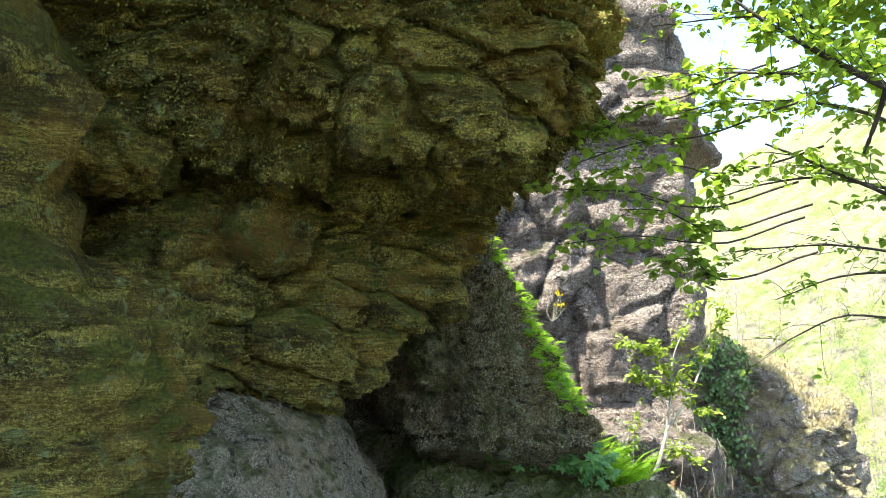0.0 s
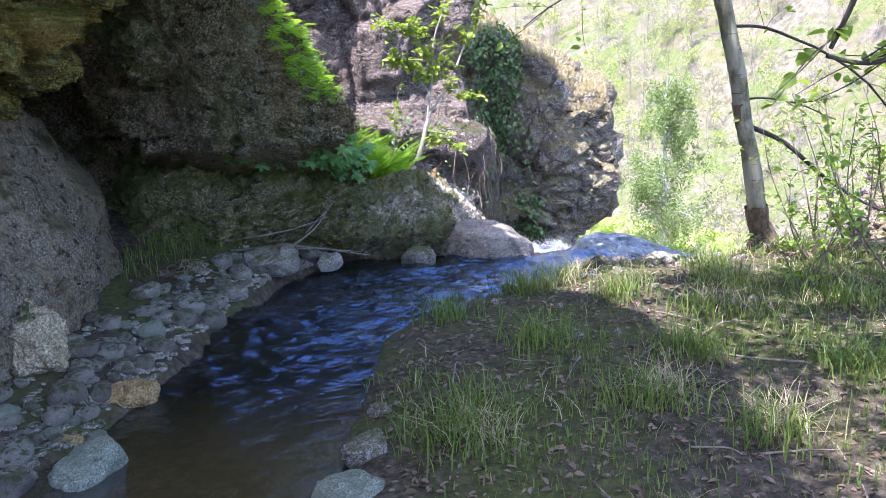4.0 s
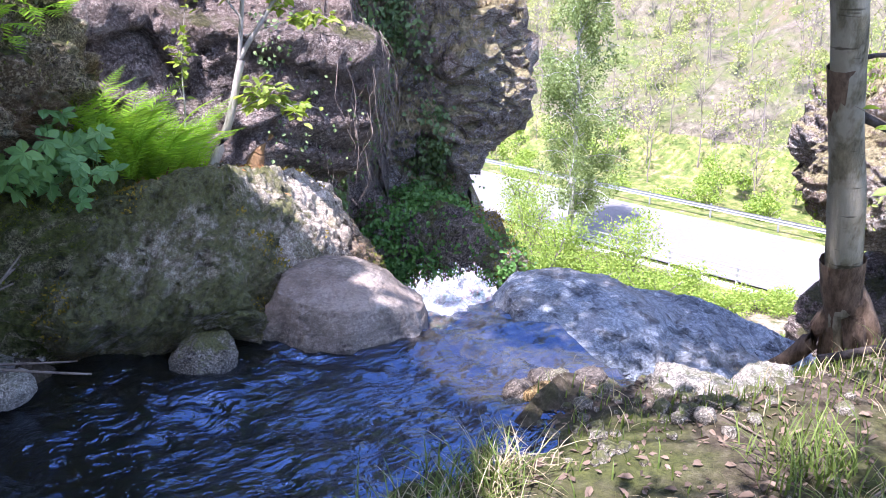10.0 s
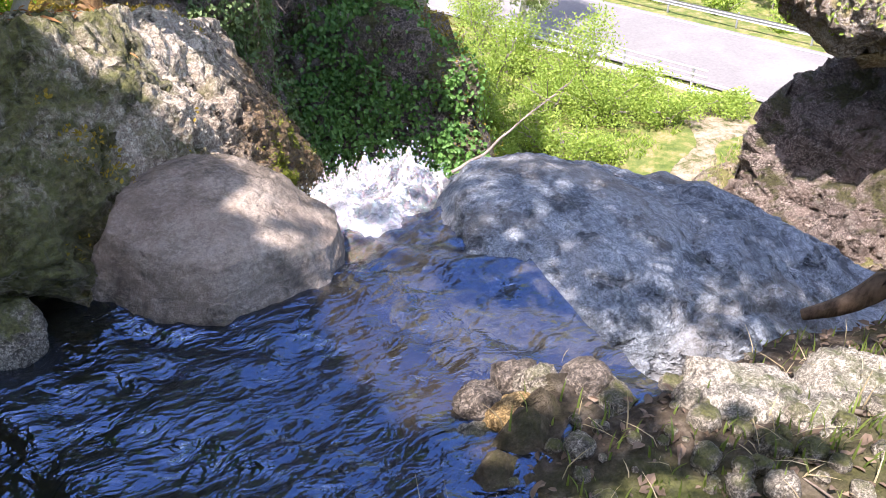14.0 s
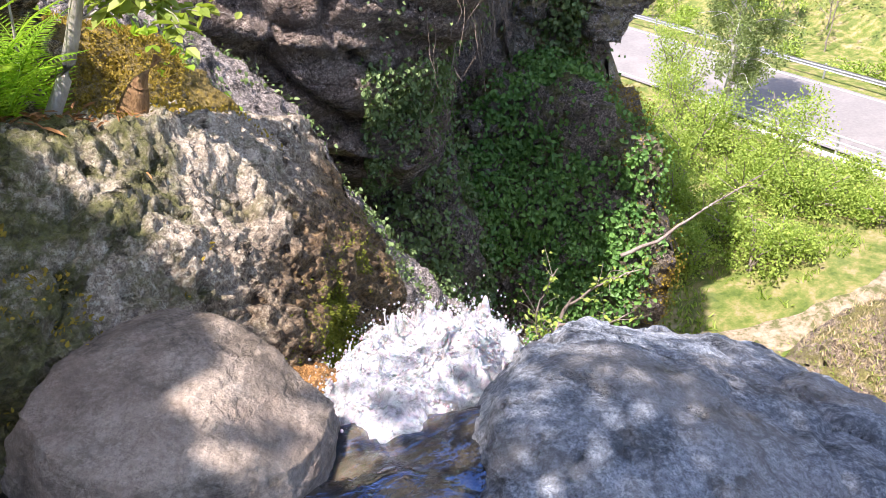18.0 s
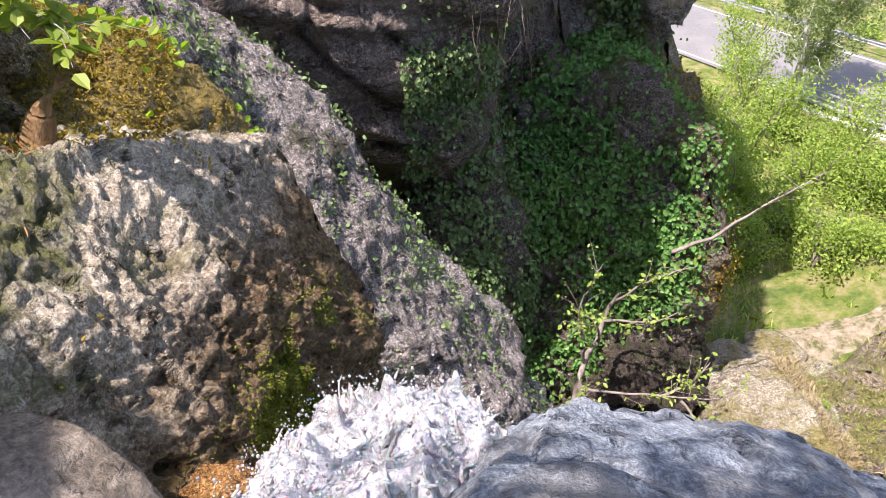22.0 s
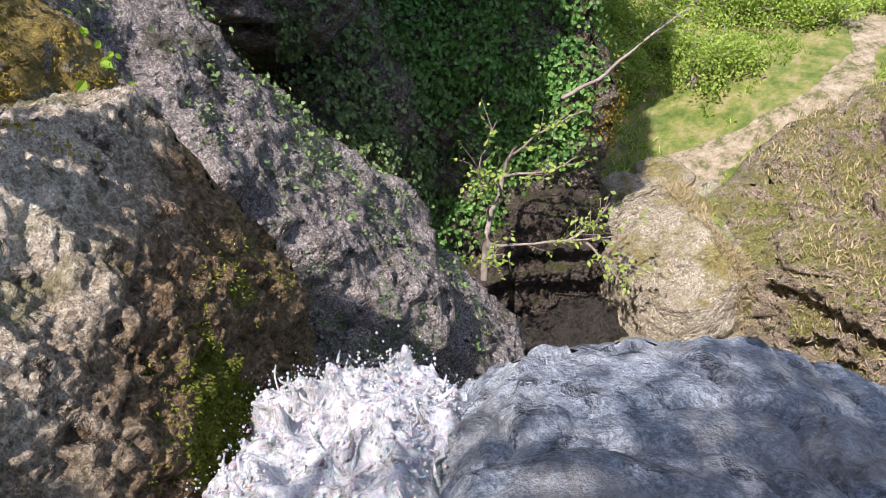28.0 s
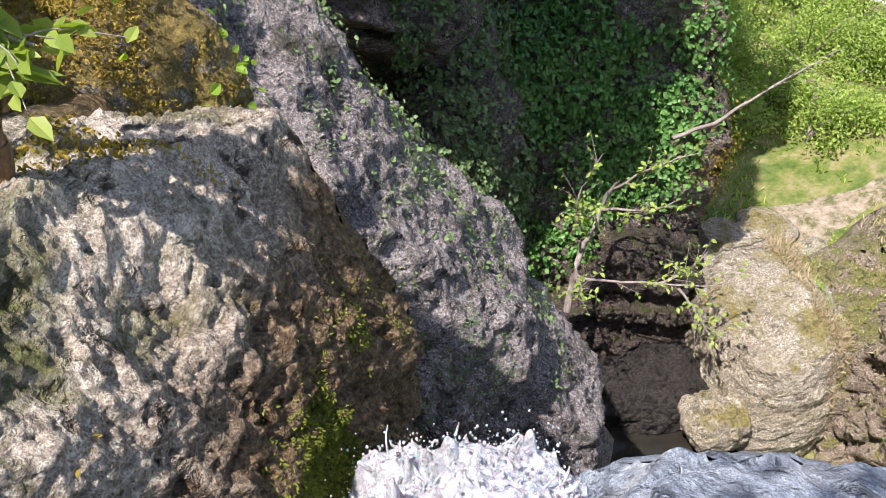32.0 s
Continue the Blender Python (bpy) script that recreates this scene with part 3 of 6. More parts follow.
# Added rock out of view overhead; it keeps light off the left side.
rock("unseen_roof", "unseen rock roof added above the path's start to block light", "cliff", "structure", c=(-3.0, 2.4, 6.2), r=(3.1, 2.7, 1.7), material=M_OVER, n=40, box=0.3, bulge=0.2, rough=0.1, size=1.5, seed=35)
rock("cliff_back", "dark recessed rock wall of a shallow cave", "cliff", "structure", c=(-2.2, 10.2, 2.4), r=(1.5, 1.8, 4.7), material=M_BULGE, n=60, box=0.3, bulge=0.3, rough=0.15, size=1.5, seed=8)
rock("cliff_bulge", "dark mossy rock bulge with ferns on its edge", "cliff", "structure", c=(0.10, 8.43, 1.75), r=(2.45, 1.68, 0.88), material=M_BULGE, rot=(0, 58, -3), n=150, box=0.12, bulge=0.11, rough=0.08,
     size=0.8, pit=0.18, block=0.07, clast=0.03, clast_size=0.10, undercut=(0.95, 2.2, 3.0, 4.0), seed=9)
# Filler added behind the ledge: stops light leaking in and leaves a dark recess.
rock("cliff_filler", "filler rock added to close a bright gap behind the ledge", "cliff", "structure", c=(-1.0, 8.75, 1.2), r=(0.9, 0.75, 1.5), material=M_BULGE, n=44, box=0.3, bulge=0.1, rough=0.05, size=0.8, seed=66)
rock("rock_slab", "grey pitted rounded rock slab beside the stream", "rock", c=(-1.92, 6.2, 0.25), r=(1.5, 2.6, 1.45), material=M_SLAB, n=130, box=0.1, bulge=0.08, rough=0.014, size=0.55, pit=0.055, seed=10)
rock("ochre_slab", "broken yellowish slab leaning against the grey rock", "rock", c=(-0.62, 5.02, 0.18), r=(0.17, 0.30, 0.36), material=M_OCHREDRY, rot=(12, -22, 18), n=50, box=0.4, bulge=0.03, rough=0.012, size=0.3, cut=7, block=0.02, seed=57)
rock("rock_ledge", "mossy low rock ledge at the cave foot", "rock", c=(0.56, 8.05, 0.20), r=(1.24, 0.84, 0.60), material=M_LEDGE, rot=(0, 7, 0), n=95, box=0.5, bulge=0.08, rough=0.04, size=0.6, block=0.05, seed=11, clast=0.02, clast_size=0.09)
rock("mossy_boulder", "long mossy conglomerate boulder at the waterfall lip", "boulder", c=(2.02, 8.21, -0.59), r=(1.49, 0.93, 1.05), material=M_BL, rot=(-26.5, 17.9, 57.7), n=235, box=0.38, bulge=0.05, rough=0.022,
     size=0.55, pit=0.065, block=0.02, undercut=(0.13, 1.3, 1.9, 2.35), seed=12, clast=0.009, clast_size=0.034)
rock("mossy_rock", "sunlit rock covered in golden moss behind the boulder", "rock", c=(1.42, 10.9, -0.95), r=(1.15, 0.9, 1.0), material=M_GOLD, rot=(0, 30, 0), n=56, box=0.2, bulge=0.12, rough=0.04, size=0.8, pit=0.04, seed=31)
rock("smooth_boulder", "smooth grey-brown boulder lying in the stream", "boulder", c=(2.50, 7.23, -0.16), r=(0.42, 0.38, 0.32), material=M_SMOOTH, rot=(0, 12, -32), n=90, box=0.42, bulge=0.03, rough=0.006, size=0.5, strata=0.012, lay=0.07, seed=13,
     planes=[((0.55, -0.1, 0.83), (2.55, 7.18, 0.18)), ((0.9, -0.35, 0.25), (2.83, 7.02, 0.0)), ((-0.75, -0.55, 0.35), (2.20, 7.10, 0.05)), ((-0.2, 0.3, 0.93), (2.4, 7.3, 0.18)), ((0.25, -0.9, 0.3), (2.55, 6.93, 0.0))], clast=0.003, clast_size=0.05)
rock("small_rock", "small grey angular rock in the stream", "rock", c=(1.83, 7.04, -0.09), r=(0.14, 0.115, 0.13), material=M_STONE, rot=(0, 0, 20), n=50, box=0.45, bulge=0.02, rough=0.006, size=0.25, cut=6, seed=14)
rock("blue_grey_boulder", "large blue-grey boulder on the edge of the drop", "boulder", c=(4.15, 6.89, -1.08), r=(1.29, 1.42, 0.86), material=M_BLUE, rot=(-11.9, 22.3, -16.7), n=190, box=0.26, bulge=0.03, rough=0.011,
     size=0.8, block=0.03, cut=5, seed=15, clast=0.007, clast_size=0.05,
     planes=[((0.42, -0.35, 0.84), (4.3, 6.7, -0.28)), ((0.05, -0.1, 1.0), (3.9, 7.1, -0.16)), ((-0.35, -0.75, 0.55), (3.6, 6.35, -0.35))])
rock("gorge_slab", "tall leaning rock slab of the gorge wall", "cliff", "structure", c=(2.55, 14.5, -5.2), r=(1.7, 2.1, 7.2), material=M_GSLAB, rot=(0, -31, 0), n=150, box=0.15, bulge=0.22, rough=0.06, size=1.2, pit=0.12, seed=16, clast=0.03, clast_size=0.16)
rock("cliff_pillar", "brown layered cliff rising from the gorge", "cliff", "structure", c=(1.7, 21.0, 3.5), r=(5.1, 3.8, 12.0), material=M_CLIFF, n=160, box=0.42, bulge=0.45, rough=0.07, size=3.6, strata=0.65, block=0.22, lay=1.5, flat=1.5, seed=17,
     planes=[((-0.35, -0.55, -0.76), (4.4, 18.5, -5.0))], clast=0.06, clast_size=0.35)
rock("gorge_back", "dark rock wall at the back of the gorge", "cliff", "structure", c=(3.5, 26.5, -8), r=(6, 3, 8.5), material=M_GREEN, n=60, box=0.3, bulge=0.4, rough=0.12, size=2.4, seed=32)
rock("gorge_boulder", "pale boulder at the bottom of the gorge", "boulder", c=(10.0, 16.6, -13.7), r=(0.75, 0.7, 0.6), material=M_TAN, n=30, box=0.35, bulge=0.1, rough=0.04, size=0.9, seed=33)
rock("gorge_ledge", "rock ledge beside the gorge pool, coloured dark as in shade", "rock", c=(9.2, 18.0, -14.3), r=(1.7, 1.2, 1.0), material=M_LEDGESHADE, n=40, box=0.25, bulge=0.2, rough=0.06, size=1.2, seed=34)
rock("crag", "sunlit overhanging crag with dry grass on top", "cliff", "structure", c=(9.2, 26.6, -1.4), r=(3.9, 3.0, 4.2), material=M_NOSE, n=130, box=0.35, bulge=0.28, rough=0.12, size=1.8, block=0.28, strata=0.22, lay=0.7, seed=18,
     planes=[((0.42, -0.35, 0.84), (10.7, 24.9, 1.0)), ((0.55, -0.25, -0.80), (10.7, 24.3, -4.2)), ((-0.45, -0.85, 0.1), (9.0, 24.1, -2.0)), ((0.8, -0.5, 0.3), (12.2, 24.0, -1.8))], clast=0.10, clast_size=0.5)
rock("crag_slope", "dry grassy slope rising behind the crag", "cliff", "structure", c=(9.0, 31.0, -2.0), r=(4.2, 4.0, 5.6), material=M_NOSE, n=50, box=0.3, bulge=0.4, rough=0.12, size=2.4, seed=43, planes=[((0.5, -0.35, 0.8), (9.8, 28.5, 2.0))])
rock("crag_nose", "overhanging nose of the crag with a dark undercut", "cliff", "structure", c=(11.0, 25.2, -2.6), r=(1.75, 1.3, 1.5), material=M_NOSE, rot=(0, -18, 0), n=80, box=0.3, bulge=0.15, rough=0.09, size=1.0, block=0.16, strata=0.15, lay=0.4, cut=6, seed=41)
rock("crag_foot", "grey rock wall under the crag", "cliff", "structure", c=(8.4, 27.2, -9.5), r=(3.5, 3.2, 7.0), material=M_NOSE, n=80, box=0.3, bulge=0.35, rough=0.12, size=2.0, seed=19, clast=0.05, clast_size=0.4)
rock("gorge_wall", "shaded gorge wall overgrown with ivy and moss", "cliff", "structure", c=(7.9, 23.2, -11.2), r=(3.5, 3.8, 6.8), material=M_GREEN, n=120, box=0.42, bulge=0.35, rough=0.13, size=1.8, block=0.12, seed=20,
     planes=[((-0.12, -0.93, 0.36), (8.0, 21.6, -6.2)), ((0.93, -0.35, 0.12), (11.0, 21.8, -7.0)), ((0.1, 0.0, 1.0), (8, 22, -4.9))], clast=0.06, clast_size=0.4)
rock("gorge_rib", "ivy-covered rock rib under the brown cliff", "cliff", "structure", c=(4.75, 20.6, -9.4), r=(1.35, 1.3, 5.0), material=M_GREEN, n=50, box=0.2, bulge=0.25, rough=0.1, size=1.2, seed=64)
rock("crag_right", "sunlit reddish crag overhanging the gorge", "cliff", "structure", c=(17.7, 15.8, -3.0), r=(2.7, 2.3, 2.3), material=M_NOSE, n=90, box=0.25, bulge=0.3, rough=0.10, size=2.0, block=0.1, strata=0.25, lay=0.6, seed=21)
rock("crag_right_foot", "shaded rock below an overhanging crag", "cliff", "structure", c=(20.4, 16.0, -9.4), r=(4.8, 3.2, 4.0), material=M_CLIFF, n=80, box=0.3, bulge=0.3, rough=0.1, size=1.8, seed=22, block=0.12, planes=[((-0.72, -0.1, 0.68), (17.4, 16.2, -7.3))])
rock("gorge_buttress", "smooth tan sunlit rock buttress in the gorge", "cliff", "structure", c=(11.7, 18.4, -14.2), r=(1.75, 2.5, 3.1), material=M_TAN, n=100, box=0.45, bulge=0.12, rough=0.035, size=1.6, strata=0.05, lay=0.3, seed=23,
     planes=[((-0.25, -0.25, 0.93), (11.4, 17.6, -11.7)), ((-0.85, -0.45, 0.2), (10.5, 17.0, -12.5)), ((0.15, -0.95, 0.25), (11.6, 16.3, -12.6))], clast=0.02, clast_size=0.25)
rock("gorge_bank", "brown rock slope with dry grass in the gorge", "cliff", "structure", c=(17.2, 16.8, -14.2), r=(5.0, 4.8, 6.5), material=M_BANK, n=110, box=0.4, bulge=0.3, rough=0.10, size=1.8, block=0.16, strata=0.2, lay=0.5, seed=42,
     planes=[((-0.39, 0.29, 0.87), (12.8, 16.3, -11.6)), ((-0.93, -0.35, 0.05), (12.9, 16.0, -12.5))], clast=0.05, clast_size=0.3)
rock("wet_rock", "orange-brown wet rock beside the white water", "rock", c=(2.83, 7.58, -0.38), r=(0.15, 0.22, 0.14), material=M_RUST, n=50, box=0.2, bulge=0.03, rough=0.01, size=0.3, cut=3, seed=55)
rock("blue_grey_rock", "blue-grey rock shoulder against the large boulder at the lip", "boulder", c=(3.64, 6.96, -0.48), r=(0.56, 0.66, 0.42), material=M_BLUE, rot=(0, 10, -25), n=70, box=0.25, bulge=0.03, rough=0.010, size=0.6, strata=0.02, lay=0.11, seed=56)
rock("gorge_wall_foot", "bare brown foot of the shaded gorge wall", "cliff", "structure", c=(8.9, 20.9, -13.6), r=(2.2, 2.3, 3.6), material=M_FOOTSHADE, n=80, box=0.4, bulge=0.25, rough=0.08, size=1.4, strata=0.3, lay=0.45, block=0.08, seed=63, planes=[((0.93, -0.35, 0.1), (10.7, 20.0, -12.0))])
# ---- plants, stones and built things: helpers ----
rng = np.random.default_rng(7)


def part(name, mesh, parent, label=""):
    """One mesh object under a thing or under a part."""
    ob = new(name, mesh)
    ob.parent = parent
    return tagged(ob, label)


def thing(name, at, label, category, group="", kind=""):
    ob = new(name)
    ob.location = at
    ob.empty_display_size = 0.1
    return tagged(ob, label, category, group, kind)


def glide(points, sub=6):
    """A smooth line through the points."""
    p = np.asarray(points, float)
    q = np.vstack([2 * p[0] - p[1], p, 2 * p[-1] - p[-2]])
    out = []
    for i in range(1, len(q) - 2):
        for t in np.arange(sub) / sub:
            a, b, c, d = q[i - 1], q[i], q[i + 1], q[i + 2]
            out.append(0.5 * (2 * b + (c - a) * t + (2 * a - 5 * b + 4 * c - d) * t * t + (3 * b - a - 3 * c + d) * t ** 3))
    return np.array(out + [p[-1]])


def tube(points, r0, r1, sides=7, sub=5, wobble=0.0, lump=0.0):
    """Vertices and quads of a tapered stem."""
    line = glide(points, sub)
    n = len(line)
    if wobble:
        line = line + wobble * np.stack([vnoise(line * 3 + 50 * k, 300 + k) for k in range(3)], -1)
    tan = np.gradient(line, axis=0)
    tan /= np.linalg.norm(tan, axis=1)[:, None] + 1e-9
    ref = np.where(np.abs(tan[:, 2:3]) > 0.9, np.array([[1.0, 0, 0]]), np.array([[0, 0, 1.0]]))
    u = np.cross(tan, ref)
    u /= np.linalg.norm(u, axis=1)[:, None] + 1e-9
    v = np.cross(tan, u)
    rad = np.linspace(r0, r1, n)[:, None, None]
    a = np.arange(sides) * 2 * math.pi / sides
    ring = np.cos(a)[None, :, None] * u[:, None] + np.sin(a)[None, :, None] * v[:, None]
    verts = (line[:, None] + ring * rad)
    if lump:
        flat = verts.reshape(-1, 3)
        verts = verts + (ring.reshape(-1, 3) * (lump * r0 * fbm(flat * (4, 4, 2), 3, 310))[:, None]).reshape(verts.shape)
    i = np.arange(n * sides).reshape(n, sides)
    j = np.roll(i, -1, axis=1)
    faces = np.stack([i[:-1], j[:-1], j[1:], i[1:]], -1).reshape(-1, 4)
    return verts.reshape(-1, 3), faces


def joined(pieces):
    verts, faces, at = [], [], 0
    for v, f in pieces:
        verts.append(v)
        faces.append(f + at)
        at += len(v)
    return np.vstack(verts), np.vstack(faces)


def unit(v):
    return v / (np.linalg.norm(v, axis=-1, keepdims=True) + 1e-9)


def leaf_pieces(base, way, up, length, width=0.55, fold=0.25, droop=0.15):
    """Two quads a leaf, folded along its rib. base, way, up: (n, 3); length: (n,)."""
    way = unit(way)
    side = unit(np.cross(way, up))
    nor = np.cross(side, way)
    L = np.asarray(length)[:, None]
    w = L * width * 0.5
    pts = [base, base + way * L * 0.3 + side * w * 0.95 + nor * w * fold, base + way * L * 0.68 + side * w * 0.78 + nor * (w * fold - L * droop * 0.4),
           base + way * L - nor * L * droop, base + way * L * 0.68 - side * w * 0.78 + nor * (w * fold - L * droop * 0.4), base + way * L * 0.3 - side * w * 0.95 + nor * w * fold]
    verts = np.stack(pts, 1).reshape(-1, 3)
    k = np.arange(len(base))[:, None] * 6
    faces = np.concatenate([k + (0, 1, 2, 3), k + (0, 3, 4, 5)])
    return verts, faces


def some_way(n, spread_z=1.0):
    v = rng.normal(size=(n, 3)) * (1, 1, spread_z)
    return unit(v)


def cloud(n, c, r):
    """n points in a ball of radii r, denser towards its skin."""
    d = some_way(n)
    return np.asarray(c) + d * (rng.random((n, 1)) ** 0.45) * r


def leaf_material(name, dark, light, glow=0.5, rough=0.5):
    n = Nodes(name, rough, 0.35)
    tint = n.ramp(n.island(), (0.0, dark), (0.55, tuple((a + b) / 2 for a, b in zip(dark, light))), (1.0, light))
    tint = n.mix(0.35, tint, n.ramp(n.noise(0.9, 3, 0.6), (0.3, dark), (0.7, light)))
    n.done(tint)
    tr = n.tree.nodes.new("ShaderNodeBsdfTranslucent")
    n.link(n.mix(1.0, tint, (1.0, 1.0, 0.45), "MULTIPLY"), tr.inputs["Color"])
    mixed = n.tree.nodes.new("ShaderNodeMixShader")
    mixed.inputs[0].default_value = glow
    out = n.tree.nodes["Material Output"]
    n.link(n.bsdf.outputs[0], mixed.inputs[1])
    n.link(tr.outputs[0], mixed.inputs[2])
    n.link(mixed.outputs[0], out.inputs["Surface"])
    return n.mat


L_TREE = leaf_material("alder_leaf", (0.14, 0.24, 0.035), (0.42, 0.56, 0.12), 0.55)
L_SAP = leaf_material("young_yellow_leaf", (0.16, 0.25, 0.03), (0.42, 0.50, 0.10))
L_FERN = leaf_material("fern_green", (0.16, 0.34, 0.02), (0.48, 0.70, 0.07), 0.6)
L_HERB = leaf_material("dark_herb_leaf", (0.08, 0.20, 0.055), (0.22, 0.40, 0.12), 0.35)
L_IVY = leaf_material("ivy_leaf", (0.05, 0.15, 0.035), (0.22, 0.42, 0.10), 0.35, 0.5)
L_IVY2 = leaf_material("grey_green_leaf", (0.10, 0.17, 0.06), (0.27, 0.38, 0.15), 0.3, 0.6)
L_GRASS = leaf_material("bank_grass", (0.07, 0.12, 0.02), (0.26, 0.33, 0.08), 0.4)
L_DRY = leaf_material("dry_grass", (0.34, 0.27, 0.15), (0.62, 0.53, 0.35), 0.3, 0.8)
L_BUSH = leaf_material("spring_bush_leaf", (0.17, 0.29, 0.04), (0.47, 0.58, 0.13), 0.45)
L_BIRCH = leaf_material("birch_leaf", (0.19, 0.26, 0.09), (0.30, 0.37, 0.15), 0.4)
L_HILL = leaf_material("hill_bush_leaf", (0.22, 0.28, 0.07), (0.48, 0.50, 0.18), 0.3)
L_LITTER = leaf_material("dead_leaf", (0.09, 0.062, 0.042), (0.30, 0.22, 0.155), 0.1, 0.8)
L_MOSS = leaf_material("golden_moss", (0.14, 0.10, 0.012), (0.44, 0.33, 0.045), 0.3, 0.8)
L_CRUST = leaf_material("moss_crust", (0.02, 0.022, 0.004), (0.36, 0.37, 0.08), 0.15, 0.8)
L_WETMOSS = leaf_material("green_moss", (0.07, 0.095, 0.008), (0.26, 0.28, 0.03), 0.3, 0.8)


def bark_material(name, dark, light, scale=1.0, patches=0.0, patch=(0.5, 0.48, 0.42)):
    n = Nodes(name, 0.8, 0.25)
    f = n.noise(10 * scale, 7, 0.7, n.scaled(n.coord, (1, 1, 0.35)))
    color = n.ramp(f, (0.33, dark), (0.68, light))
    if patches:
        color = n.mix(n.math("MULTIPLY", n.ramp(n.noise(5 * scale, 4, 0.6, n.scaled(n.coord, (1, 1, 0.6))), (0.45, 0.0), (0.55, 1.0)), patches), color, patch)
        ring = n.noise(9 * scale, 3, 0.6, n.scaled(n.coord, (0.3, 0.3, 2.2)))
        color = n.mix(n.math("MULTIPLY", n.ramp(ring, (0.62, 0.0), (0.67, 1.0)), 0.8), color, dark)
    return n.done(color, n.bump(f, 1.0, 0.02))


B_TRUNK = bark_material("smooth_alder_bark", (0.06, 0.053, 0.03), (0.30, 0.27, 0.175), 1.6, 0.65, (0.40, 0.375, 0.285))
B_DARK = bark_material("dark_branch_bark", (0.025, 0.02, 0.016), (0.11, 0.09, 0.075), 2.0)
B_PALE = bark_material("pale_sapling_bark", (0.26, 0.23, 0.19), (0.52, 0.48, 0.42), 2.0)
B_GREY = bark_material("grey_bush_twigs", (0.15, 0.12, 0.10), (0.36, 0.31, 0.27), 1.0)
B_STICK = bark_material("weathered_stick", (0.12, 0.09, 0.07), (0.34, 0.28, 0.22), 2.0)
B_TORN = bark_material("torn_brown_bark", (0.05, 0.032, 0.02), (0.27, 0.19, 0.125), 2.5)
B_STUMP = bark_material("broken_orange_wood", (0.11, 0.055, 0.025), (0.40, 0.25, 0.12), 4.0)
B_BIRCH = bark_material("birch_bark", (0.30, 0.28, 0.25), (0.66, 0.64, 0.60), 0.6)


class Plant:
    """Gathers the stems and leaves of one plant."""

    def __init__(self):
        self.stems, self.leaves = [], []

    def limb(self, pts, r0, r1, sides=6, wobble=0.02):
        piece = tube(pts, r0, r1, sides, 5, wobble)
        self.stems.append(piece)
        return glide(pts, 5)

    def twigs(self, line, count, length, r=0.004, lift=0.2, start=0.2, leaves=8, size=0.06, width=0.7, jitter=0.6, side=None):
        """Side twigs along a line, each with leaves set along it."""
        n = len(line)
        for k in range(count):
            i = int((start + (1 - start) * rng.random()) * (n - 1))
            tan = unit(line[min(i + 1, n - 1)] - line[max(i - 1, 0)])
            d = unit(tan * 0.6 + rng.normal(size=3) * jitter * (1, 1, 0.5) + np.array((0, 0, lift)))
            if side is not None:
                d = unit(d + np.array(side))
            L = length * rng.uniform(0.5, 1.15)
            p = [line[i], line[i] + d * L * 0.5 + rng.normal(size=3) * L * 0.06, line[i] + d * L + rng.normal(size=3) * L * 0.12 - np.array((0, 0, L * 0.08))]
            self.stems.append(tube(p, r, r * 0.4, 4, 3))
            self.spread(glide(p, 4), leaves, size, width)

    def spread(self, line, count, size, width=0.7, flat=0.6):
        i = rng.integers(0, len(line), count)
        base = line[i] + rng.normal(size=(count, 3)) * size * 0.25
        way = unit(rng.normal(size=(count, 3)) * (1, 1, 0.45) + (0, 0, -0.15))
        up = unit(rng.normal(size=(count, 3)) * (1 - flat) + (0, 0, flat * 1.6))
        self.leaves.append(leaf_pieces(base, way, up, size * rng.uniform(0.6, 1.3, count), width))

    def cloud(self, c, r, count, size, width=0.7):
        base = cloud(count, c, r)
        way = unit(base - np.asarray(c) + rng.normal(size=(count, 3)) * 0.6 * np.mean(r))
        up = unit(rng.normal(size=(count, 3)) + (0, 0, 0.9))
        self.leaves.append(leaf_pieces(base, way, up, size * rng.uniform(0.6, 1.35, count), width))

    def stem_mesh(self, name, mat):
        return mesh_from(name, *joined(self.stems), mat)

    def leaf_mesh(self, name, mat):
        return mesh_from(name, *joined(self.leaves), mat, False)


def local(mesh, at):
    """Moves a mesh made in world places so that it stands right under a parent at that place."""
    mesh.transform(Matrix.Translation(-Vector(at)))
    return mesh


def plant_thing(name, at, plant, bark, leaf, label, category, group="", stems="stem", leaves="foliage"):
    ob = thing(name, at, label, category, group)
    if plant.stems:
        part(stems, local(plant.stem_mesh(stems, bark), at), ob)["kind"] = "stuff"
    if plant.leaves:
        part(leaves, local(plant.leaf_mesh(leaves, leaf), at), ob)["kind"] = "stuff"
    return ob


# ---- the road, its rails and the small bridge ----
def on_road(along, s, up=0.0):
    return np.array(ROAD_AT + ROAD * along + ROAD_N * s) + (0, 0, up)


def asphalt():
    n = Nodes("sun_bleached_asphalt", 0.9, 0.3)
    f = n.noise(6, 8, 0.75)
    c = n.ramp(f, (0.3, (0.14, 0.135, 0.13)), (0.7, (0.21, 0.204, 0.195)))
    c = n.mix(n.ramp(n.noise(0.4, 5, 0.6), (0.45, 0.0), (0.65, 0.5)), c, (0.25, 0.24, 0.222))
    return n.done(c, n.bump(n.noise(60, 3, 0.7), 0.4, 0.01))


def plain(name, a, b, scale=8, rough=0.7, metal=0.0):
    n = Nodes(name, rough)
    n.bsdf.inputs["Metallic"].default_value = metal
    f = n.noise(scale, 6, 0.7)
    return n.done(n.ramp(f, (0.3, a), (0.7, b)), n.bump(f, 0.3, 0.01))


